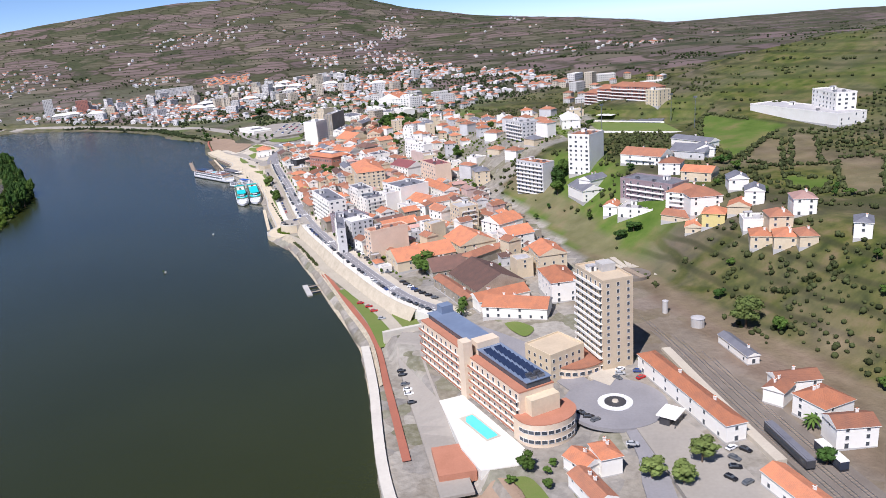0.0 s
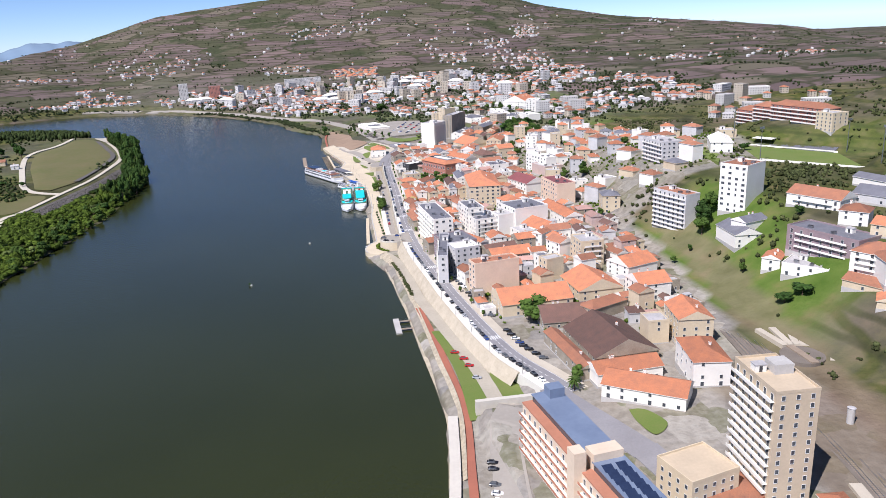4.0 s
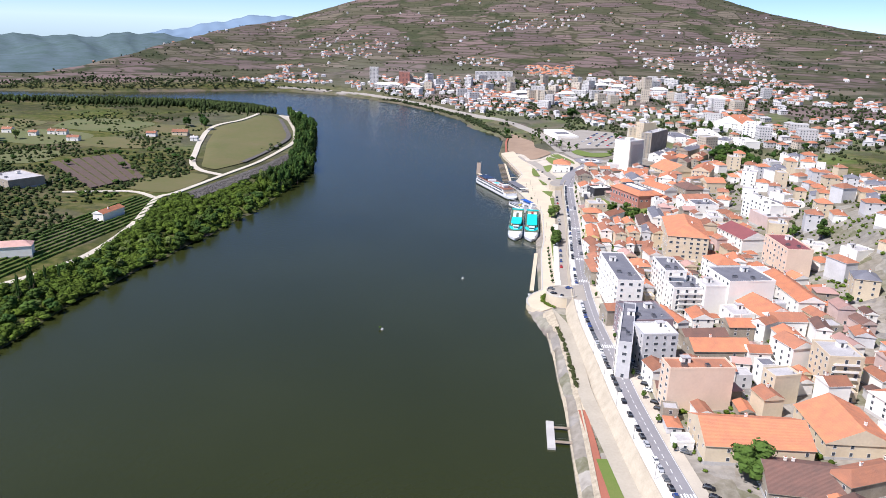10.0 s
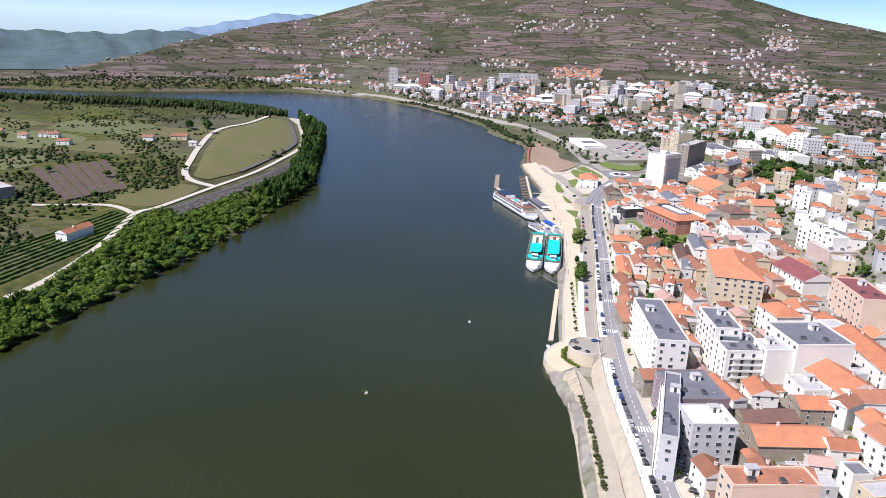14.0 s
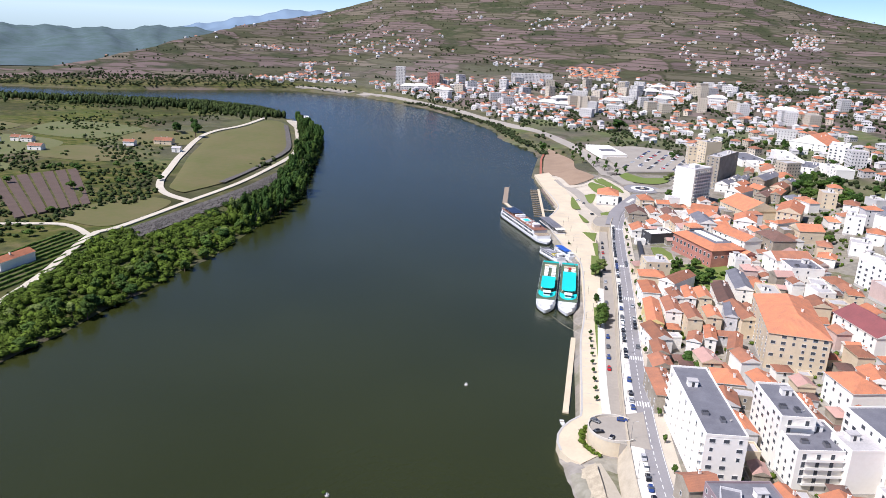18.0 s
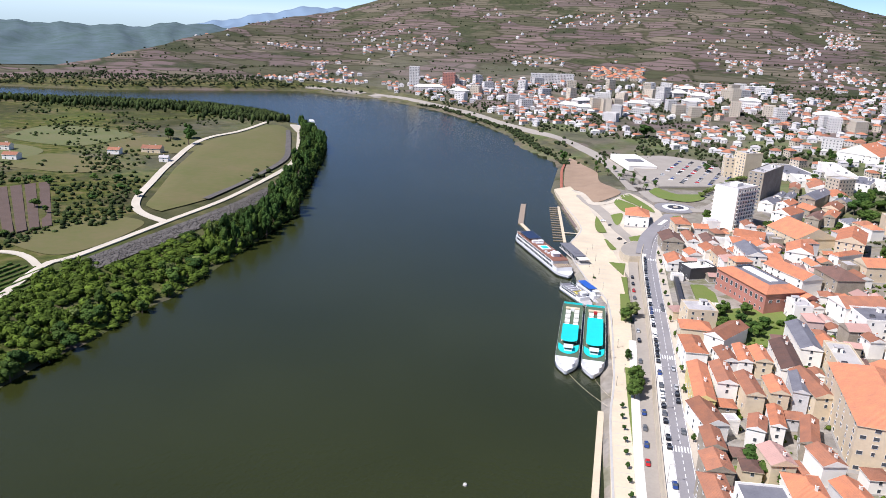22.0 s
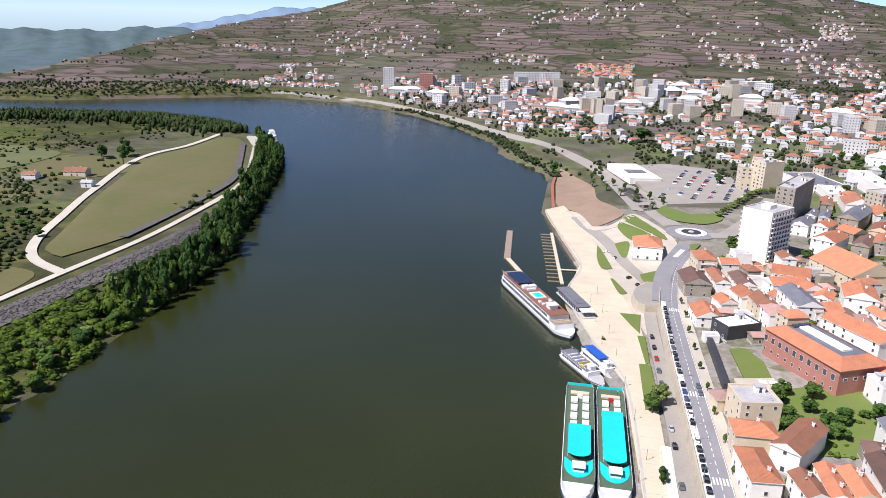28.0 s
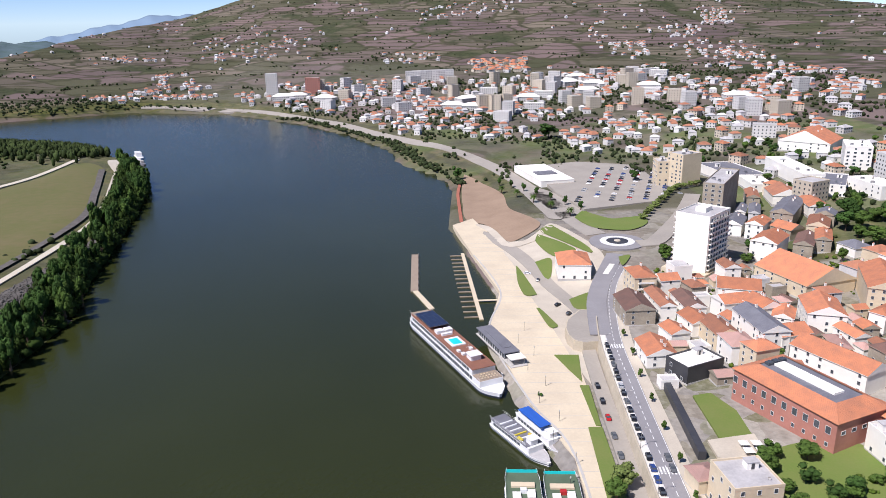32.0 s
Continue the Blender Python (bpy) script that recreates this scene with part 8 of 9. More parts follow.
def island():
    path = smooth_line([(-300, 500), (-290, 532), (-275, 566), (-266, 618), (-275, 689), (-297, 773), (-292, 800), (-284, 888), (-276, 967), (-277, 1058), (-284, 1130), (-300, 1190), (-316, 1237), (-361, 1356)], 6)
    up = lambda k: (lambda x, y: height(x, y) + k)
    strip("farm_lane_1", path, -2.4, 2.4, up(0.9), "dust", "pale dusty lane along the far bank", "path", 0.6)
    loop = smooth_line([(-284, 888), (-318, 908), (-341, 945), (-365, 1010), (-394, 1090), (-425, 1190), (-430, 1240), (-420, 1300), (-425, 1400)], 6)
    strip("farm_lane_2", loop, -3.2, 3.2, up(0.95), "dust", "pale dusty lane looping round the field", "path", 0.6)
    strip("farm_lane_3", smooth_line([(-297, 773), (-330, 790), (-380, 770)], 6), -2.4, 2.4, up(0.9), "dust", "pale farm track between fields", "path", 0.6)
    dam = smooth_line([(-289, 784), (-280, 850), (-272, 910), (-266, 967), (-266, 1058), (-272, 1110)], 6)
    b = Bag()
    ribbon(b, dam, 2.6, 8, up(1.0))
    ribbon(b, dam, 8, 22, up(0.8))
    inner = smooth_line([(-292, 960), (-292, 1060), (-300, 1150), (-329, 1232), (-372, 1340)], 6)
    ribbon(b, inner, -1, 5, up(1.4))
    structure("stone_slope", b.mesh("stone_slope", "greystone"), "grey stone-faced slope below the lane", "embankment")
    field = [(-302, 913), (-320, 922), (-333, 955), (-356, 1015), (-385, 1093), (-415, 1195), (-420, 1242), (-411, 1300), (-410, 1375), (-370, 1345), (-325, 1230), (-296, 1150), (-288, 1060), (-288, 970)]
    fb = Bag()
    cx, cy = sum(p[0] for p in field) / len(field), sum(p[1] for p in field) / len(field)
    rings = [[(cx + (x - cx) * k, cy + (y - cy) * k) for x, y in smooth_line(field + field[:1], 8)[:-1]] for k in (1, 0.8, 0.6, 0.4, 0.2)]
    n = len(rings[0])
    vs = [(x, y, height(x, y) + 0.8 + (1.6 if i else 0)) for i, r in enumerate(rings) for x, y in r] + [(cx, cy, height(cx, cy) + 2.4)]
    fs = [(i * n + j, i * n + (j + 1) % n, (i + 1) * n + (j + 1) % n, (i + 1) * n + j) for i in range(4) for j in range(n)] + [(4 * n + j, 4 * n + (j + 1) % n, 5 * n) for j in range(n)]
    fb.add(vs, fs)
    structure("island_field", fb.mesh("island_field", "drygrass", smooth=True), "broad raised field of dry olive grass", "grass")
    brown = [(-470, 892), (-435, 965), (-346, 850), (-366, 790)]
    for k in range(7):
        t0, t1 = k / 7 + 0.01, (k + 0.86) / 7
        L = lambda t, a, c: (a[0] + (c[0] - a[0]) * t, a[1] + (c[1] - a[1]) * t)
        q = [L(t0, brown[0], brown[1]), L(t1, brown[0], brown[1]), L(t1, brown[3], brown[2]), L(t0, brown[3], brown[2])]
        z = max(height(*p) for p in q)
        structure("ploughed_terrace", Bag().prism(q, z - 8, z + 0.4 + 0.0 * k).mesh("ploughed_terrace", "soil"), "ploughed brown vineyard terrace", "field")
    patches = (
        ([(-520, 1000), (-440, 1010), (-430, 1060), (-520, 1075)], "drygrass", "dry tan hay field between hedges"),
        ([(-640, 1010), (-540, 1000), (-535, 1085), (-640, 1100)], "meadow", "pale green meadow on the farmland"),
        ([(-430, 1105), (-400, 1180), (-440, 1230), (-500, 1190), (-490, 1120)], "drygrass", "grassy field beside the farm lane"),
        ([(-620, 1130), (-520, 1120), (-520, 1220), (-640, 1230)], "meadow", "green meadow near the river arm"),
        ([(-780, 1080), (-660, 1070), (-660, 1180), (-800, 1190)], "drygrass", "broad tan field on the farmland"),
        ([(-560, 850), (-485, 885), (-505, 960), (-600, 930)], "meadow", "bright green terraced plot"),
        ([(-345, 805), (-300, 800), (-296, 880), (-338, 880)], "drygrass", "rough grass below the lane"),
    )
    for poly, mm, words in patches:
        structure("field_patch", drape(poly, 0.35, mm, "field_patch", 7.0), words, "field")
    structure("landing", drape([(-352, 1330), (-338, 1345), (-350, 1390), (-375, 1425), (-392, 1405), (-370, 1360)], 1.1, "dust", "landing"), "pale dusty landing place at the island's tip", "ground")
    rows = thing("vine_rows", Matrix.Identity(4), "long green rows of trained vines", "vineyard", "", "stuff")
    vb = Bag()
    rnd = random.Random(4)
    for k in range(9):
        for i in range(58):
            x, y = -292 - k * 5.2 + i * 0.32, 520 + i * 4.4
            z = height(x, y)
            vb.box(-0.5, 0.5, -2.0, 2.0, z - 0.2, z + 1.1 + rnd.uniform(-0.3, 0.4), 0, rnd.uniform(-6, 2), (x, y))
    ob = part("vines", vb.mesh("vines", "leaf"), rows)
    ob["kind"] = "stuff"
    for x, y, w, d in ((-594, 1053, 10, 9), (-580, 1070, 9, 9), (-567, 1071, 12, 9), (-531, 1036, 14, 10), (-464, 1101, 12, 9), (-437, 1127, 20, 12), (-402, 1090, 9, 7), (-640, 1070, 12, 10)):
        house(x, y, w, d, 5, 10, "gable", "oldtile" if x < -410 else "flat", "white" if x != -437 else "cream", group="farm houses")
    house(-345, 612, 30, 5, 3, -62, "flat", "white", "white", group="farm houses")
    u = thing("work_barge", pose(-372, 1437, 0, 0, 0, 30), "white moored boat at the island tip", "boat")
    part("hull", deck_prism(30, 8, -0.5, 2.5, "hull", 0.2, flare=0.9, name="hull"), u)
    part("cabin", Bag().box(-3, 3, -6, 11, 2.5, 7).mesh("cabin", "hull"), u)
    v = thing("work_barge", pose(-352, 1398, 0, 0, 0, 30), "small grey moored work boat", "boat")
    part("hull", deck_prism(16, 5, -0.4, 1.5, "slate", 0.2, flare=0.9, name="hull"), v)
    part("cabin", Bag().box(-1.5, 1.5, 0, 5, 1.5, 4).mesh("cabin", "concrete"), v)


M["dust"] = mat("pale_dust", (0.58, 0.53, 0.43), (0.5, 0.45, 0.36), 0.95, 0.1, 1.0)
M["greystone"] = mat("grey_stone_facing", (0.14, 0.128, 0.115), (0.08, 0.072, 0.065), 0.95, 0.25, 1.6, 0.5)
M["drygrass"] = mat("dry_olive_grass", (0.10, 0.11, 0.026), (0.145, 0.12, 0.05), 0.95, 0.018, 0.16, 0.4)
M["meadow"] = mat("spring_meadow", (0.10, 0.125, 0.035), (0.145, 0.14, 0.06), 0.95, 0.03, 0.4, 0.3)
M["soil"] = mat("ploughed_soil", (0.115, 0.078, 0.06), (0.085, 0.058, 0.045), 0.95, 0.1, 1.2, 0.4)
island()



def clump_base(leaves, seed):
    """Unit clump: a rough core with sprays of leaves standing off it; vertices and triangles."""
    bm = bmesh.new()
    bmesh.ops.create_icosphere(bm, subdivisions=1, radius=0.82)
    v = [v.co.copy() * (1 + 0.25 * noise.noise(v.co * 2.3 + Vector((seed, 0, 0)))) for v in bm.verts]
    f = [tuple(q.index for q in p.verts) for p in bm.faces]
    bm.free()
    rnd = random.Random(seed)
    for _ in range(leaves):
        n = Vector((rnd.gauss(0, 1), rnd.gauss(0, 1), rnd.gauss(0.3, 1))).normalized()
        p = n * rnd.uniform(0.72, 1.12)
        t = (n.orthogonal().normalized() + n * rnd.uniform(-0.5, 0.5)).normalized()
        t.rotate(Matrix.Rotation(rnd.uniform(0, 6.28), 3, n))
        u = n.cross(t).normalized()
        s = rnd.uniform(0.12, 0.26)
        k = len(v)
        v += [p + t * s, p + u * s * 0.8, p - t * s, p - u * s * 0.8]
        f += [(k, k + 1, k + 2), (k, k + 2, k + 3)]
    return np.array([q[:] for q in v]), np.array(f)


def strew(name, x, y, z, r, h, m, label, category, leaves=0, seed=1):
    """One uncounted sheet of bushes or small trees at the given places, radii and heights."""
    rng = np.random.default_rng(seed)
    bases = [clump_base(leaves, seed + k) for k in range(3)]
    vs, fs, off = [], [], 0
    which = rng.integers(0, 3, len(x))
    for k, (bv, bf) in enumerate(bases):
        q = which == k
        n = int(q.sum())
        if not n:
            continue
        a = rng.uniform(0, 6.283, n)
        c, s = np.cos(a)[:, None], np.sin(a)[:, None]
        jit = rng.uniform(0.85, 1.15, (n, len(bv)))
        bx, by = (bv[None, :, 0] * c - bv[None, :, 1] * s) * jit, (bv[None, :, 0] * s + bv[None, :, 1] * c) * jit
        vx = bx * (r[q] * rng.uniform(0.8, 1.2, n))[:, None] + x[q][:, None]
        vy = by * (r[q] * rng.uniform(0.8, 1.2, n))[:, None] + y[q][:, None]
        vz = bv[None, :, 2] * (h[q] * 0.55)[:, None] + (z[q] + h[q] * 0.42)[:, None]
        vs.append(np.stack([vx, vy, vz], -1).reshape(-1, 3))
        fs.append((bf[None] + (np.arange(n) * len(bv))[:, None, None]).reshape(-1, 3) + off)
        off += n * len(bv)
    v, f = np.concatenate(vs), np.concatenate(fs)
    me = bpy.data.meshes.new(name)
    me.vertices.add(len(v))
    me.vertices.foreach_set("co", v.ravel())
    me.loops.add(f.size)
    me.loops.foreach_set("vertex_index", f.ravel())
    me.polygons.add(len(f))
    me.polygons.foreach_set("loop_start", np.arange(0, f.size, 3))
    me.polygons.foreach_set("loop_total", np.full(len(f), 3))
    me.update()
    me.materials.append(M[m])
    return tagged(new(name, me), label, category, "", "stuff")


def free_of_houses(x, y, grow=0.0):
    ok = np.ones(len(x), bool)
    for q in FOOT:
        cx, cy = sum(p[0] for p in q) / 4, sum(p[1] for p in q) / 4
        rr = max(math.hypot(p[0] - cx, p[1] - cy) for p in q) * 0.8 + grow
        ok &= (x - cx) ** 2 + (y - cy) ** 2 > rr * rr
    return ok


def off_line(x, y, pts, dist):
    """Whether points keep clear of a polyline."""
    ok = np.ones(len(x), bool)
    for (ax, ay), (bx, by) in zip(pts[:-1], pts[1:]):
        dx, dy = bx - ax, by - ay
        t = np.clip(((x - ax) * dx + (y - ay) * dy) / (dx * dx + dy * dy), 0, 1)
        ok &= np.hypot(x - ax - t * dx, y - ay - t * dy) > dist
    return ok


LOOP = [(-284, 888), (-318, 908), (-341, 945), (-365, 1010), (-394, 1090), (-425, 1190), (-430, 1240), (-420, 1300), (-425, 1400)]
FIELD = [(-300, 905), (-352, 960), (-405, 1085), (-430, 1200), (-423, 1290), (-415, 1380), (-370, 1345), (-325, 1230), (-296, 1150), (-288, 1060)]


def bank_thicket():
    rng = np.random.default_rng(31)
    y = rng.uniform(440, 1390, 3600)
    edge = np.interp(y, [440, 555, 634, 766, 955, 1000, 1152, 1268, 1390], [-236, -238, -228, -212, -211, -226, -262, -292, -352])
    lane = np.interp(y, [440, 532, 566, 618, 689, 773, 800, 888, 967, 1130, 1237, 1356, 1390], [-306, -290, -275, -266, -275, -297, -292, -284, -276, -284, -316, -361, -372])
    room = np.where((y > 790) & (y < 1130), 24.0, 5.0)
    x = edge + (lane + room - edge) * rng.uniform(-0.02, 1, len(y))
    d = edge - x
    keep = (shore(x, y) > 0.3) & ~((y > 792) & (y < 1112) & (x < lane + 32))
    x, y, d = x[keep], y[keep], d[keep]
    tall = np.where(y < 840, rng.uniform(2.0, 6.0, len(y)), rng.uniform(6, 14, len(y))) * (1 + 0.4 * wobble(x, y, 9, 3.0))
    tall = np.where(d < 5, tall * 0.75, tall)
    tall = np.where((y > 790) & (y < 1130) & (d > 24), np.minimum(tall, 3.5), tall)
    r = rng.uniform(1.8, 4.4, len(y))
    near = y + rng.normal(0, 25, len(y)) < 865
    for q, m, name, words, seed in ((near, "thicket", "bank_thicket", "dense green bushes and willows along the river bank", 5), (~near, "tipleaf", "bank_wood", "dark green wood of poplars along the island's tip", 6)):
        strew(name, x[q], y[q], land(x[q], y[q]), r[q], tall[q], m, words, "bushes", 40, seed)


def field_scrub():
    """Orchard rows, hedges and bushes over the farmland of the far bank."""
    rng = np.random.default_rng(32)
    gx, gy = np.meshgrid(np.arange(-900, -300, 6.0), np.arange(500, 1500, 3.8))
    a = radians(24)
    x, y = gx.ravel() + rng.normal(0, 1.7, gx.size), gy.ravel() + rng.normal(0, 1.7, gx.size)
    cx, cy = x + 600, y - 900
    x, y = cx * math.cos(a) - cy * math.sin(a) - 600, cx * math.sin(a) + cy * math.cos(a) + 900
    dens = wobble(x, y, 42, 12.0) * 0.7 + wobble(x, y, 20, 13.0) * 0.35
    lane = np.interp(y, [440, 532, 566, 618, 689, 773, 860], [-306, -290, -275, -266, -275, -297, -290])
    keep = (dens > rng.uniform(-0.1, 0.55, len(x)) - np.where(y < 980, 0.55, 0)) & (shore(x, y) > 14) & (x < np.where(y < 860, lane - 44, -318)) & ~in_poly(x, y, FIELD) & off_line(x, y, LOOP, 6) & free_of_houses(x, y, 3)
    keep &= ~in_poly(x, y, [(-470, 892), (-435, 965), (-346, 850), (-366, 790)])
    keep &= rng.uniform(0, 1, len(x)) < np.where(y > 1050, 0.4, 0.62) + 0.3 * (y < 880)
    x, y = x[keep], y[keep]
    # a wooded rim along the inner arm of the river
    t = rng.uniform(0, 1, 2600)
    rx, ry = np.interp(t, [0, 0.5, 0.75, 1], [-1300, -752, -577, -420]), np.interp(t, [0, 0.5, 0.75, 1], [1440, 1505, 1522, 1465])
    rx, ry = rx + rng.normal(0, 5, 2600), ry - np.abs(rng.normal(0, 34, 2600))
    k2 = shore(rx, ry) > 1
    n1 = len(x)
    x, y = np.r_[x, rx[k2]], np.r_[y, ry[k2]]
    big = np.r_[np.ones(n1), np.full(int(k2.sum()), 2.0)]
    strew("field_scrub", x, y, land(x, y), rng.uniform(1.3, 3.0, len(x)) * big**0.6, rng.uniform(1.6, 3.8, len(x)) * big**1.9, "fieldleaf", "rows of orchard bushes and hedges on the farmland", "bushes", 8, 9)


def hill_scrub():
    """Hedge rows along the terraces, orchards and bushes on the town's hillside."""
    rng = np.random.default_rng(33)
    N = 60000
    x, y = rng.uniform(186, 760, N), rng.uniform(120, 1050, N)
    z = land(x, y)
    row = ((z + 2.0 * wobble(x, y, 30, 2.0)) / 4.6) % 1.0
    dens = wobble(x, y, 50, 14.0) * 0.6 + wobble(x, y, 17, 15.0) * 0.4
    grassy = (x < 262) & (y > 330) & (y < 560)
    keep = (row < 0.16) & (rng.uniform(0, 1, N) < 0.62) & (dens > -0.25) | (dens > 0.42) & (rng.uniform(0, 1, N) < 0.35)
    keep &= ~grassy | (rng.uniform(0, 1, N) < 0.12)
    keep &= (x < 420) | (rng.uniform(0, 1, N) < 0.6)
    x, y = x[keep], y[keep]
    clear = np.ones(len(x), bool)
    for q in BROWN + GREEN:
        clear &= ~in_poly(x, y, q)
    x, y = x[clear], y[clear]
    # hedges round the fields
    for q in BROWN + GREEN[:2]:
        for (ax, ay), (bx, by) in zip(q, q[1:] + q[:1]):
            n = int(math.hypot(bx - ax, by - ay) / 1.3)
            t = rng.uniform(0, 1, n)
            x, y = np.r_[x, ax + (bx - ax) * t + rng.normal(0, 0.9, n)], np.r_[y, ay + (by - ay) * t + rng.normal(0, 0.9, n)]
    # dark trees below the sports ground
    tx, ty = rng.uniform(255, 320, 500), rng.uniform(462, 535, 500)
    k = (np.abs((tx - 262) * 0.9 + (ty - 540) * 1.0) < 18) & (tx > 262)
    x, y = np.r_[x, tx[k]], np.r_[y, ty[k]]
    # olive grove and orchard in rows
    gx, gy = np.meshgrid(np.arange(330, 560, 6.0), np.arange(300, 440, 5.5))
    ok = in_poly(gx.ravel(), gy.ravel(), GROVE) | (gx.ravel() > 420)
    gx, gy = gx.ravel()[ok], gy.ravel()[ok]
    ox, oy = gx.ravel() + rng.normal(0, 0.6, gx.size), gy.ravel() + rng.normal(0, 0.6, gx.size)
    px, py = (q.ravel() for q in np.meshgrid(np.arange(196, 250, 4.4), np.arange(150, 245, 4.0)))
    px, py = px + rng.normal(0, 0.5, px.size), py + rng.normal(0, 0.5, px.size)
    thin = rng.uniform(0, 1, px.size) < 0.62
    x, y = np.r_[x, ox, px[thin]], np.r_[y, oy, py[thin]]
    ok = free_of_houses(x, y, 1.5) & ~((x > 195) & (x < 330) & (y > 560) & (y < 700) & (x < 240)) & ~in_poly(x, y, STADIUM)
    x, y = x[ok], y[ok]
    r = rng.uniform(0.8, 1.9, len(x))
    strew("hillside_scrub", x, y, land(x, y), r, r * rng.uniform(1.2, 1.9, len(x)), "scrubleaf", "olive bushes and hedge rows along the hillside terraces", "bushes", 10, 12)


def far_woods():
    """Small trees and hedges over the far slopes: one uncounted sheet of clumps."""
    rng = np.random.default_rng(11)
    N = 120000
    x, y = rng.uniform(-2300, 2200, N), rng.uniform(1000, 3650, N)
    d, z = shore(x, y), land(x, y)
    clus = wobble(x, y, 150, 5.0) * 0.5 + wobble(x, y, 50, 6.0) * 0.5
    row = ((z + 7 * wobble(x, y, 120, 2.0)) / 13.0) % 1.0
    u = rng.uniform(0, 1, N)
    keep = (clus > 0.5) & (u < 0.4) | (row < 0.09) & (clus > -0.3) & (u < 0.75) | (u < 0.012)
    keep &= (d > 6) & ~((x > -60) & (x < 330) & (y < 1260)) & ~((x < -200) & (y < 1600)) & (z > 1)
    for fx, fy, r in FARFOOT:
        keep &= (x - fx) ** 2 + (y - fy) ** 2 > (r * 0.8) ** 2
    x, y = x[keep], y[keep]
    t = rng.uniform(0, 1, 800)
    hx, hy = np.interp(t, [0, 0.35, 0.6, 1], [-12, -90, -240, -700]), np.interp(t, [0, 0.35, 0.6, 1], [1240, 1490, 1715, 1925])
    x, y = np.r_[x, hx + rng.normal(0, 5, 800) + 6], np.r_[y, hy + rng.normal(0, 5, 800) + 8]
    # wooded foot of the slope across the river bend
    wx = rng.uniform(-1500, -420, 4200)
    wy = np.interp(wx, [-1500, -860, -700, -567, -420], [1560, 1690, 1800, 1880, 1850]) + rng.uniform(0, 130, 4200)
    dd = shore(wx, wy)
    near = (dd > 3) & (dd < np.where(wx < -640, 110, 26)) & (rng.uniform(0, 1, 4200) < 0.6)
    for fx, fy, r in FARFOOT:
        near &= (wx - fx) ** 2 + (wy - fy) ** 2 > (r * 0.8) ** 2
    x, y = np.r_[x, wx[near]], np.r_[y, wy[near]]
    # greenery between the far town's buildings
    tx, ty = rng.uniform(-300, 620, 9500), rng.uniform(1040, 2050, 9500)
    g = (wobble(tx, ty, 60, 16.0) > -0.15) & (shore(tx, ty) > 40)
    for fx, fy, r in FARFOOT:
        g &= (tx - fx) ** 2 + (ty - fy) ** 2 > (r * 0.8) ** 2
    x, y = np.r_[x, tx[g]], np.r_[y, ty[g]]
    ok = (shore(x, y) > 4) & ~((x > -60) & (x < 250) & (y < 1260))
    x, y = x[ok], y[ok]
    r = rng.uniform(1.3, 3.4, len(x))
    strew("far_woods", x, y, land(x, y), r, r * rng.uniform(1.2, 1.9, len(x)), "farleaf", "scattered dark trees and hedges over the far slopes", "woods", 0, 15)


def bank_hedge():
    rng = np.random.default_rng(41)
    t = rng.uniform(0, 1, 150)
    y = 557 - 71 * t
    x = np.interp(y, [486, 499, 522, 549, 557], [38.6, 38.0, 37.0, 34.0, 32.4]) + rng.normal(0, 0.35, 150)
    strew("hedge", x, y, np.full(150, 3.7), rng.uniform(0.5, 1.1, 150), rng.uniform(0.8, 1.9, 150), "scrubleaf", "low clipped hedge along the stone river bank", "hedge", 24, 3)




def bastion_hedge():
    rng = np.random.default_rng(43)
    a = radians(95) + rng.uniform(0, 1, 90) * radians(150)
    r = 11.2 + rng.uniform(0, 1.6, 90)
    x, y = 38.5 + r * np.cos(a), 596 + r * np.sin(a)
    strew("bastion_hedge", x, y, np.full(90, 3.6), rng.uniform(0.6, 1.2, 90), rng.uniform(0.9, 2.0, 90), "thicket", "green hedge planted round the foot of the bastion", "hedge", 24, 4)


bank_hedge()
bastion_hedge()
STADIUM = [(293, 556), (345, 492), (375, 562), (325, 638)]
bank_thicket()
field_scrub()
hill_scrub()
far_woods()


def yard_bushes():
    """Weeds, vines and bushes in the yards between the town's houses."""
    rng = np.random.default_rng(51)
    x, y = rng.uniform(66, 330, 7000), rng.uniform(376, 1000, 7000)
    ok = (x - avenue_x(y) > 17) & (wobble(x, y, 16, 31.0) > -0.1) & ~in_poly(x, y, [tuple(q) for q in STADIUM])
    rail = 168 + (y - 312) * 0.152
    ok &= (np.abs(x - rail) > 9) | (y > 660)
    ok &= ~((x > 62) & (x < 128) & (y > 800) & (y < 865))
    ok &= (x < 185) | (y > 570)
    x, y = x[ok], y[ok]
    for q in FOOT:
        keep = ~in_poly(x, y, [tuple(c) for c in q])
        x, y = x[keep], y[keep]
    r = rng.uniform(0.5, 1.7, len(x))
    strew("yard_bushes", x, y, land(x, y), r, r * rng.uniform(1.1, 1.8, len(x)), "thicket", "small green bushes and vines in the back yards", "bushes", 14, 21)


def slope_stones():
    """Rough facing stones on the dam's slope."""
    rng = np.random.default_rng(52)
    t = rng.uniform(0, 1, 2600)
    ys = 784 + t * 330
    xs = np.interp(ys, [784, 850, 910, 967, 1058, 1110], [-289, -280, -272, -266, -266, -272]) + rng.uniform(2.8, 21.5, 2600)
    r = rng.uniform(0.35, 0.95, 2600)
    strew("slope_stones", xs, ys, land(xs, ys) + 0.75, r, r * 0.9, "greystone", "rough grey stones facing the slope below the lane", "stones", 0, 23)


yard_bushes()
slope_stones()


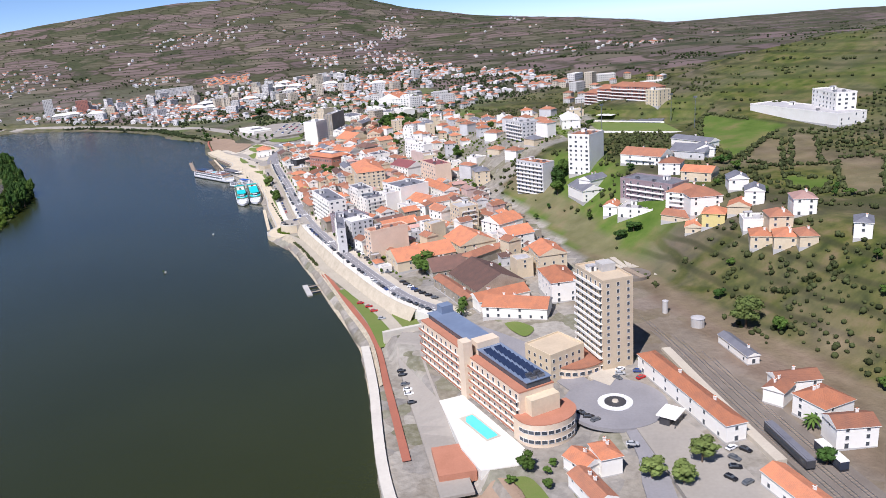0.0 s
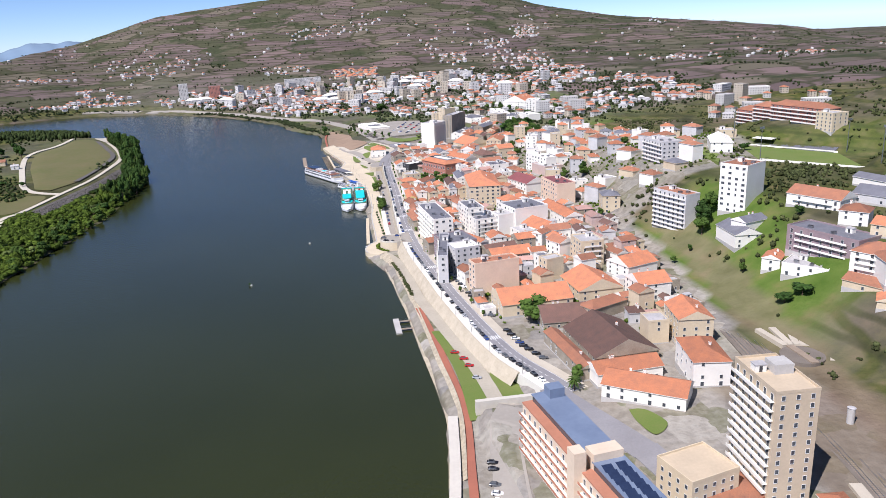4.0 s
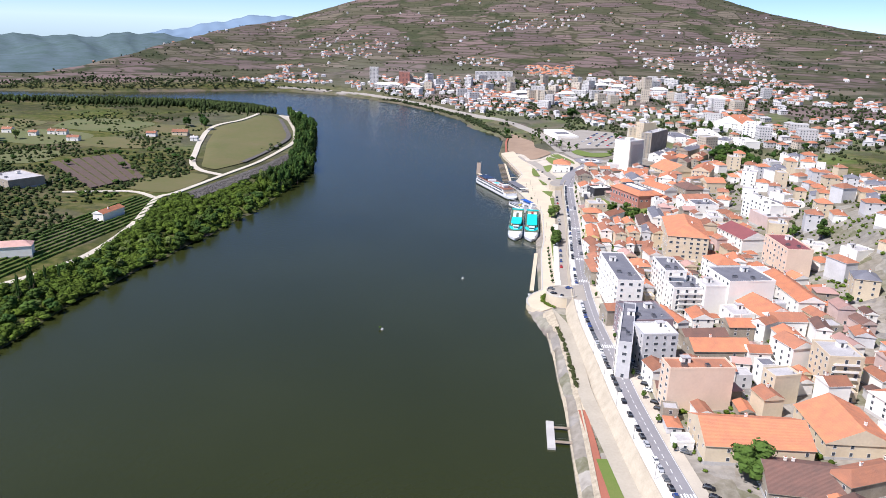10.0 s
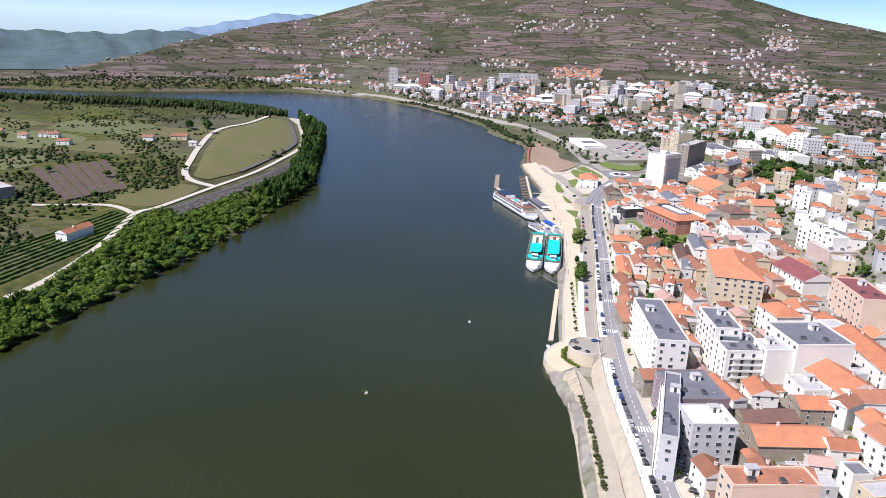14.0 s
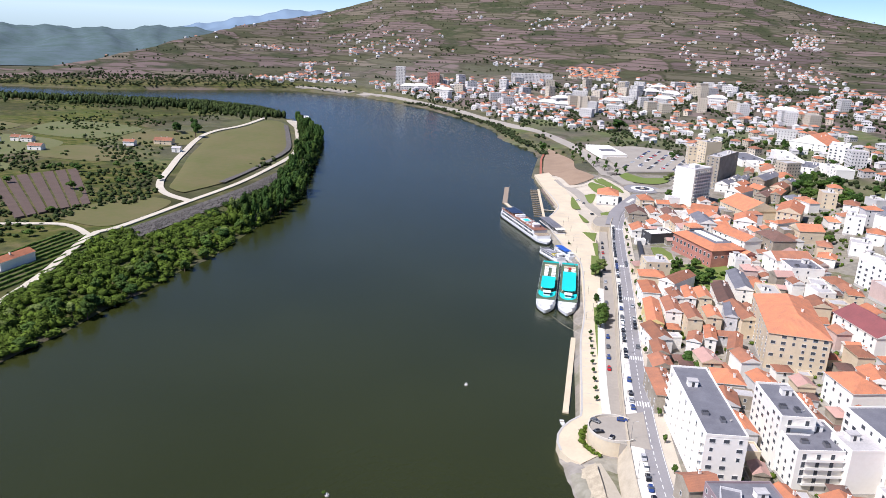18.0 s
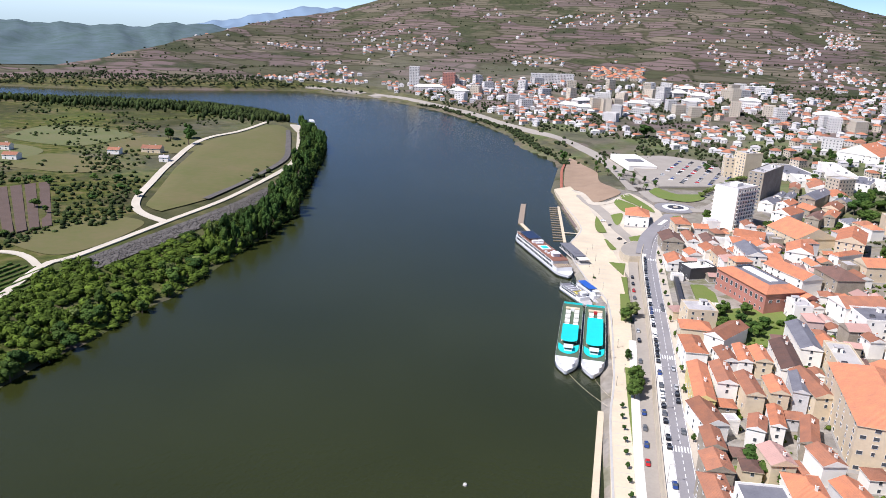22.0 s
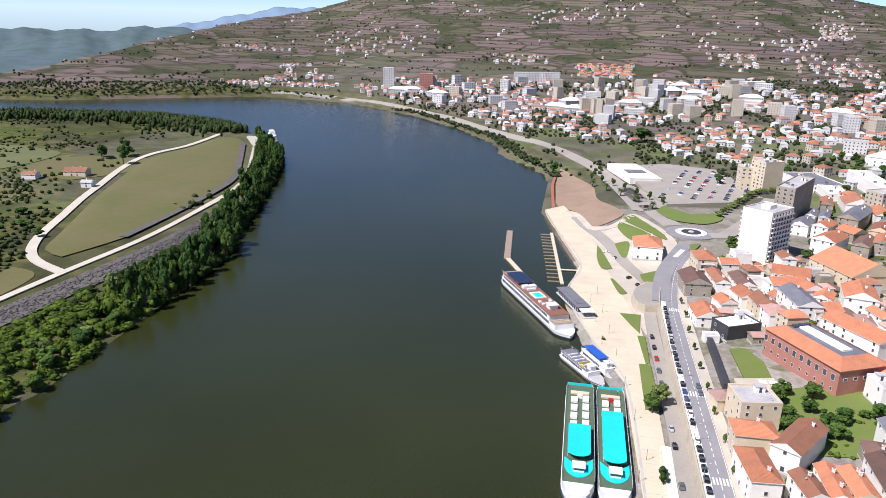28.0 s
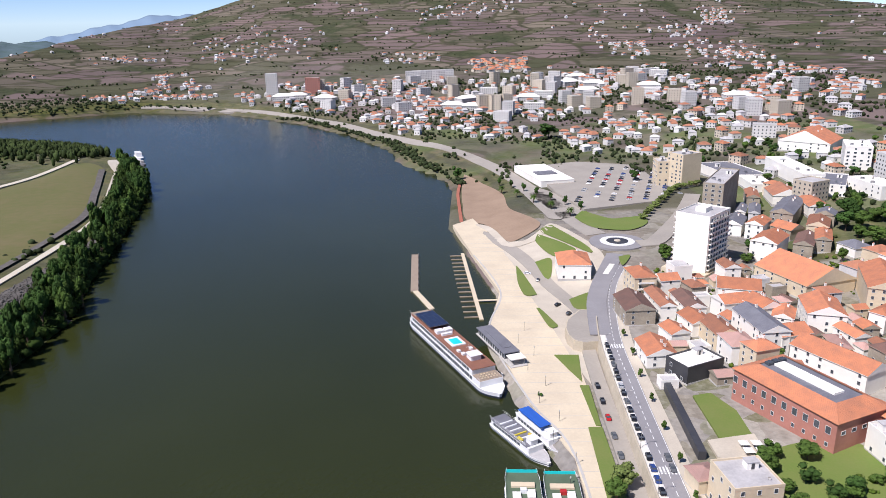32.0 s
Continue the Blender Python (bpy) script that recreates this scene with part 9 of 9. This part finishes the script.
def garden_trees_on_hill():
    rng = np.random.default_rng(61)
    x, y = rng.uniform(206, 330, 1500), rng.uniform(235, 620, 1500)
    ok = (wobble(x, y, 18, 33.0) > 0.0) & free_of_houses(x, y, 2.0) & ~in_poly(x, y, STADIUM) & ((x > 235) | (y < 345) | (y > 420))
    for q in BROWN + GREEN:
        ok &= ~in_poly(x, y, q)
    x, y = x[ok], y[ok]
    r = rng.uniform(0.7, 2.1, len(x))
    strew("hill_garden_trees", x, y, land(x, y), r, r * rng.uniform(1.3, 2.1, len(x)), "scrubleaf", "bushes and small trees in the gardens of the hillside", "bushes", 30, 27)


garden_trees_on_hill()

# ---- parked cars ----
M["tyre"] = mat("tyre", (0.02, 0.02, 0.02), None, 0.9)
CAR_PAINT = {"black": (0.015, 0.015, 0.017), "white": (0.78, 0.78, 0.77), "silver": (0.42, 0.43, 0.44), "grey": (0.12, 0.125, 0.13), "red": (0.45, 0.02, 0.02), "blue": (0.03, 0.06, 0.2)}
for key, c in CAR_PAINT.items():
    M["car_" + key] = mat("car_paint_" + key, c, c, 0.25, 1, 5)


def car_body_mesh(paint):
    """Body shell lofted from cross-sections; the nose at -y."""
    b = Bag()
    secs = [(-2.1, 0.62, 0.35, 0.55), (-1.95, 0.8, 0.25, 0.72), (-1.1, 0.86, 0.22, 0.86), (-0.2, 0.88, 0.22, 0.92), (1.3, 0.88, 0.22, 0.94), (1.95, 0.84, 0.25, 0.9), (2.1, 0.72, 0.35, 0.7)]
    vs = []
    for y, w, z0, z1 in secs:
        vs += [(-w, y, z0), (w, y, z0), (w, y, z1 - 0.08), (w * 0.9, y, z1), (-w * 0.9, y, z1), (-w, y, z1 - 0.08)]
    fs = [tuple(range(6)), tuple(range(36 + 5, 36 - 1, -1))]
    for i in range(6):
        for k in range(6):
            fs.append((i * 6 + k, (i + 1) * 6 + k, (i + 1) * 6 + (k + 1) % 6, i * 6 + (k + 1) % 6))
    b.add(vs, [f[::-1] for f in fs])
    b.add([(-0.62, -0.25, 1.4), (0.62, -0.25, 1.4), (0.6, 1.25, 1.4), (-0.6, 1.25, 1.4), (-0.66, -0.3, 1.34), (0.66, -0.3, 1.34), (0.64, 1.32, 1.34), (-0.64, 1.32, 1.34)], [(0, 1, 2, 3), (4, 5, 1, 0), (5, 6, 2, 1), (6, 7, 3, 2), (7, 4, 0, 3)])
    return b.mesh("car_body", paint)


def cabin_mesh():
    b = Bag()
    b.add([(-0.78, -0.95, 0.86), (0.78, -0.95, 0.86), (0.8, 1.75, 0.9), (-0.8, 1.75, 0.9), (-0.66, -0.3, 1.35), (0.66, -0.3, 1.35), (0.64, 1.32, 1.35), (-0.64, 1.32, 1.35)], [(0, 1, 5, 4), (1, 2, 6, 5), (2, 3, 7, 6), (3, 0, 4, 7), (4, 5, 6, 7)])
    return b.mesh("car_glass", "glass")


WHEEL = Bag().tube((-0.1, 0, 0), (0.1, 0, 0), 0.31, 0.31, 12).mesh("wheel", "tyre")
CABIN = cabin_mesh()
CARS = {}
for key in CAR_PAINT:
    ob = tagged(new("car", car_body_mesh("car_" + key)), f"{key} hatchback car parked at the roadside", "car", "parked cars")
    part("glazing", CABIN, ob, "dark car glass")
    for wx in (-0.8, 0.8):
        for wy in (-1.3, 1.3):
            part("wheel", WHEEL, ob, "", pose(wx, wy, 0.31))
    CARS[key] = [ob, False]


CARS_FAR = {}
for key in ("black", "white", "silver", "grey", "red", "blue"):
    me = car_body_mesh("car_" + key)
    ob = tagged(new("car", me), f"{key} car parked in the large riverside car park", "car", "cars in the car park")
    part("glazing", CABIN, ob, "dark car glass")
    CARS_FAR[key] = [ob, False]


def car(x, y, z, rot, key, far=False):
    base = (CARS_FAR if far else CARS)[key]
    if not base[1]:
        base[1] = True
        base[0].matrix_basis = pose(x, y, z, 0, 0, rot)
        return base[0]
    return copy_thing(base[0], pose(x, y, z, 0, 0, rot))


def park():
    rnd = random.Random(3)
    tones = ["black", "black", "grey", "grey", "silver", "white", "black", "blue", "black"]

    def along(y):
        dx = float(avenue_x(y + 6)) - float(avenue_x(y - 6))
        return float(avenue_x(y)), -math.degrees(math.atan2(dx, 12))

    y = 352.0
    while y < 905:
        x, rot = along(y)
        c, s = math.cos(radians(rot)), math.sin(radians(rot))
        z = max(9.0, height(x, y))
        if rnd.random() < 0.86 and abs(y - 596) > 14:
            car(x + 1.1 * c, y + 1.1 * s, z + 0.27, rot + rnd.choice((0, 180)), rnd.choice(tones))
        if y < 545 and rnd.random() < 0.8:
            car(x + 14.2 * c, y + 14.2 * s, z + 0.3, rot + 62, rnd.choice(tones))
        elif y > 640 and rnd.random() < 0.25:
            car(x + 7.4 * c, y + 7.4 * s, z + 0.16, rot, rnd.choice(tones))
        y += 6.2 if y > 545 else 5.4
    for i in range(20):
        t = 646 + i * 12.5
        if rnd.random() < 0.75:
            car(np.interp(t, [640, 728, 771, 830, 905], [40.0, 43.4, 45.3, 46.8, 48.8]), t, 4.6, rnd.uniform(-3, 3), rnd.choice(tones + ["red"]))
    for x, y, rot, k in ((49, 400, 70, "red"), (52, 392, 75, "red"), (53, 384, 75, "red"), (54, 371, 70, "silver"), (45, 300, 70, "black"), (44.5, 296, 70, "black"), (43, 287, 70, "grey"), (42.6, 282, 72, "white"), (42, 278, 72, "white"), (41, 270, 72, "black")):
        car(x, y, 4.1 if y > 340 else max(6.0, min(9.0, height(x, y))) + 0.3, rot, k)
    for i, (x, y) in enumerate(((92, 222), (93, 219), (94, 216), (118, 240), (121, 243), (123, 246), (120, 251), (128, 241), (126, 236), (113, 168), (118, 172), (116, 164), (121, 176), (97, 197), (124, 181), (127, 178), (112, 250), (130, 256))):
        car(x, y, max(12.75, height(x, y)) + 0.05, 20 + 40 * (i % 3), tones[i % 9] if i != 8 else "red")
    for row in range(7):
        for i in range(19):
            x, y = 84 + row * 13.5 + i * 2.2, 1150 + row * 1.5 + i * 7.0
            if rnd.random() < 0.8 and y < 1296 and x < 180 and not (58 < x < 100 and y > 1200) and y > 1104 + 0.9 * abs(x - 96):
                car(x, y, 12.92 - 0.16, 72 + rnd.uniform(-4, 4), rnd.choice(tones + ["white", "silver", "red"]), True)
    for x, y, rot in ((31.5, 600, 60), (32.5, 592, 110), (37, 588.5, 160), (42, 603, 90)):
        car(x, y, 9.34, rot, rnd.choice(tones))
    for x, y in ((54, 935), (58, 941), (48, 950), (44, 962), (62, 948), (38, 1000), (33, 1012)):
        car(x, y, max(height(x, y), 3.6) + 0.35, rnd.uniform(0, 180), rnd.choice(tones))


park()


def lamps():
    m = Bag().tube((0, 0, 0), (0, 0, 7.5), 0.09, 0.06, 8).tube((0, 0, 7.5), (1.4, 0, 7.9), 0.05, 0.04, 6).mesh("mast", "steel")
    h = Bag().box(1.1, 1.9, -0.16, 0.16, 7.85, 8.0).mesh("lamp_head", "concrete")
    for i in range(22):
        y = 360 + i * 25.5
        x = float(avenue_x(y)) + float(wall_top(y)) + 0.8
        ob = thing("street_lamp", pose(x, y, max(9.0, height(x, y)) + 0.25), "slim grey street lamp along the avenue", "street lamp", "street lamps")
        part("mast", m, ob)
        part("lamp_head", h, ob)
    for i in range(16):
        x, y = 30 + (i % 2) * 5 - i * 0.9, 720 + i * 14
        ob = thing("quay_lamp", pose(x + 2, y, 3.7), "short slim lamp post on the quay", "street lamp", "quay lamps")
        part("mast", shared("qmast", lambda: Bag().tube((0, 0, 0), (0, 0, 4.2), 0.08, 0.06, 8).mesh("mast", "dark")), ob)
        part("lamp_head", shared("qhead", lambda: Bag().tube((0, 0, 4.2), (0, 0, 4.7), 0.2, 0.28, 8).mesh("lamp_head", "concrete")), ob)


lamps()
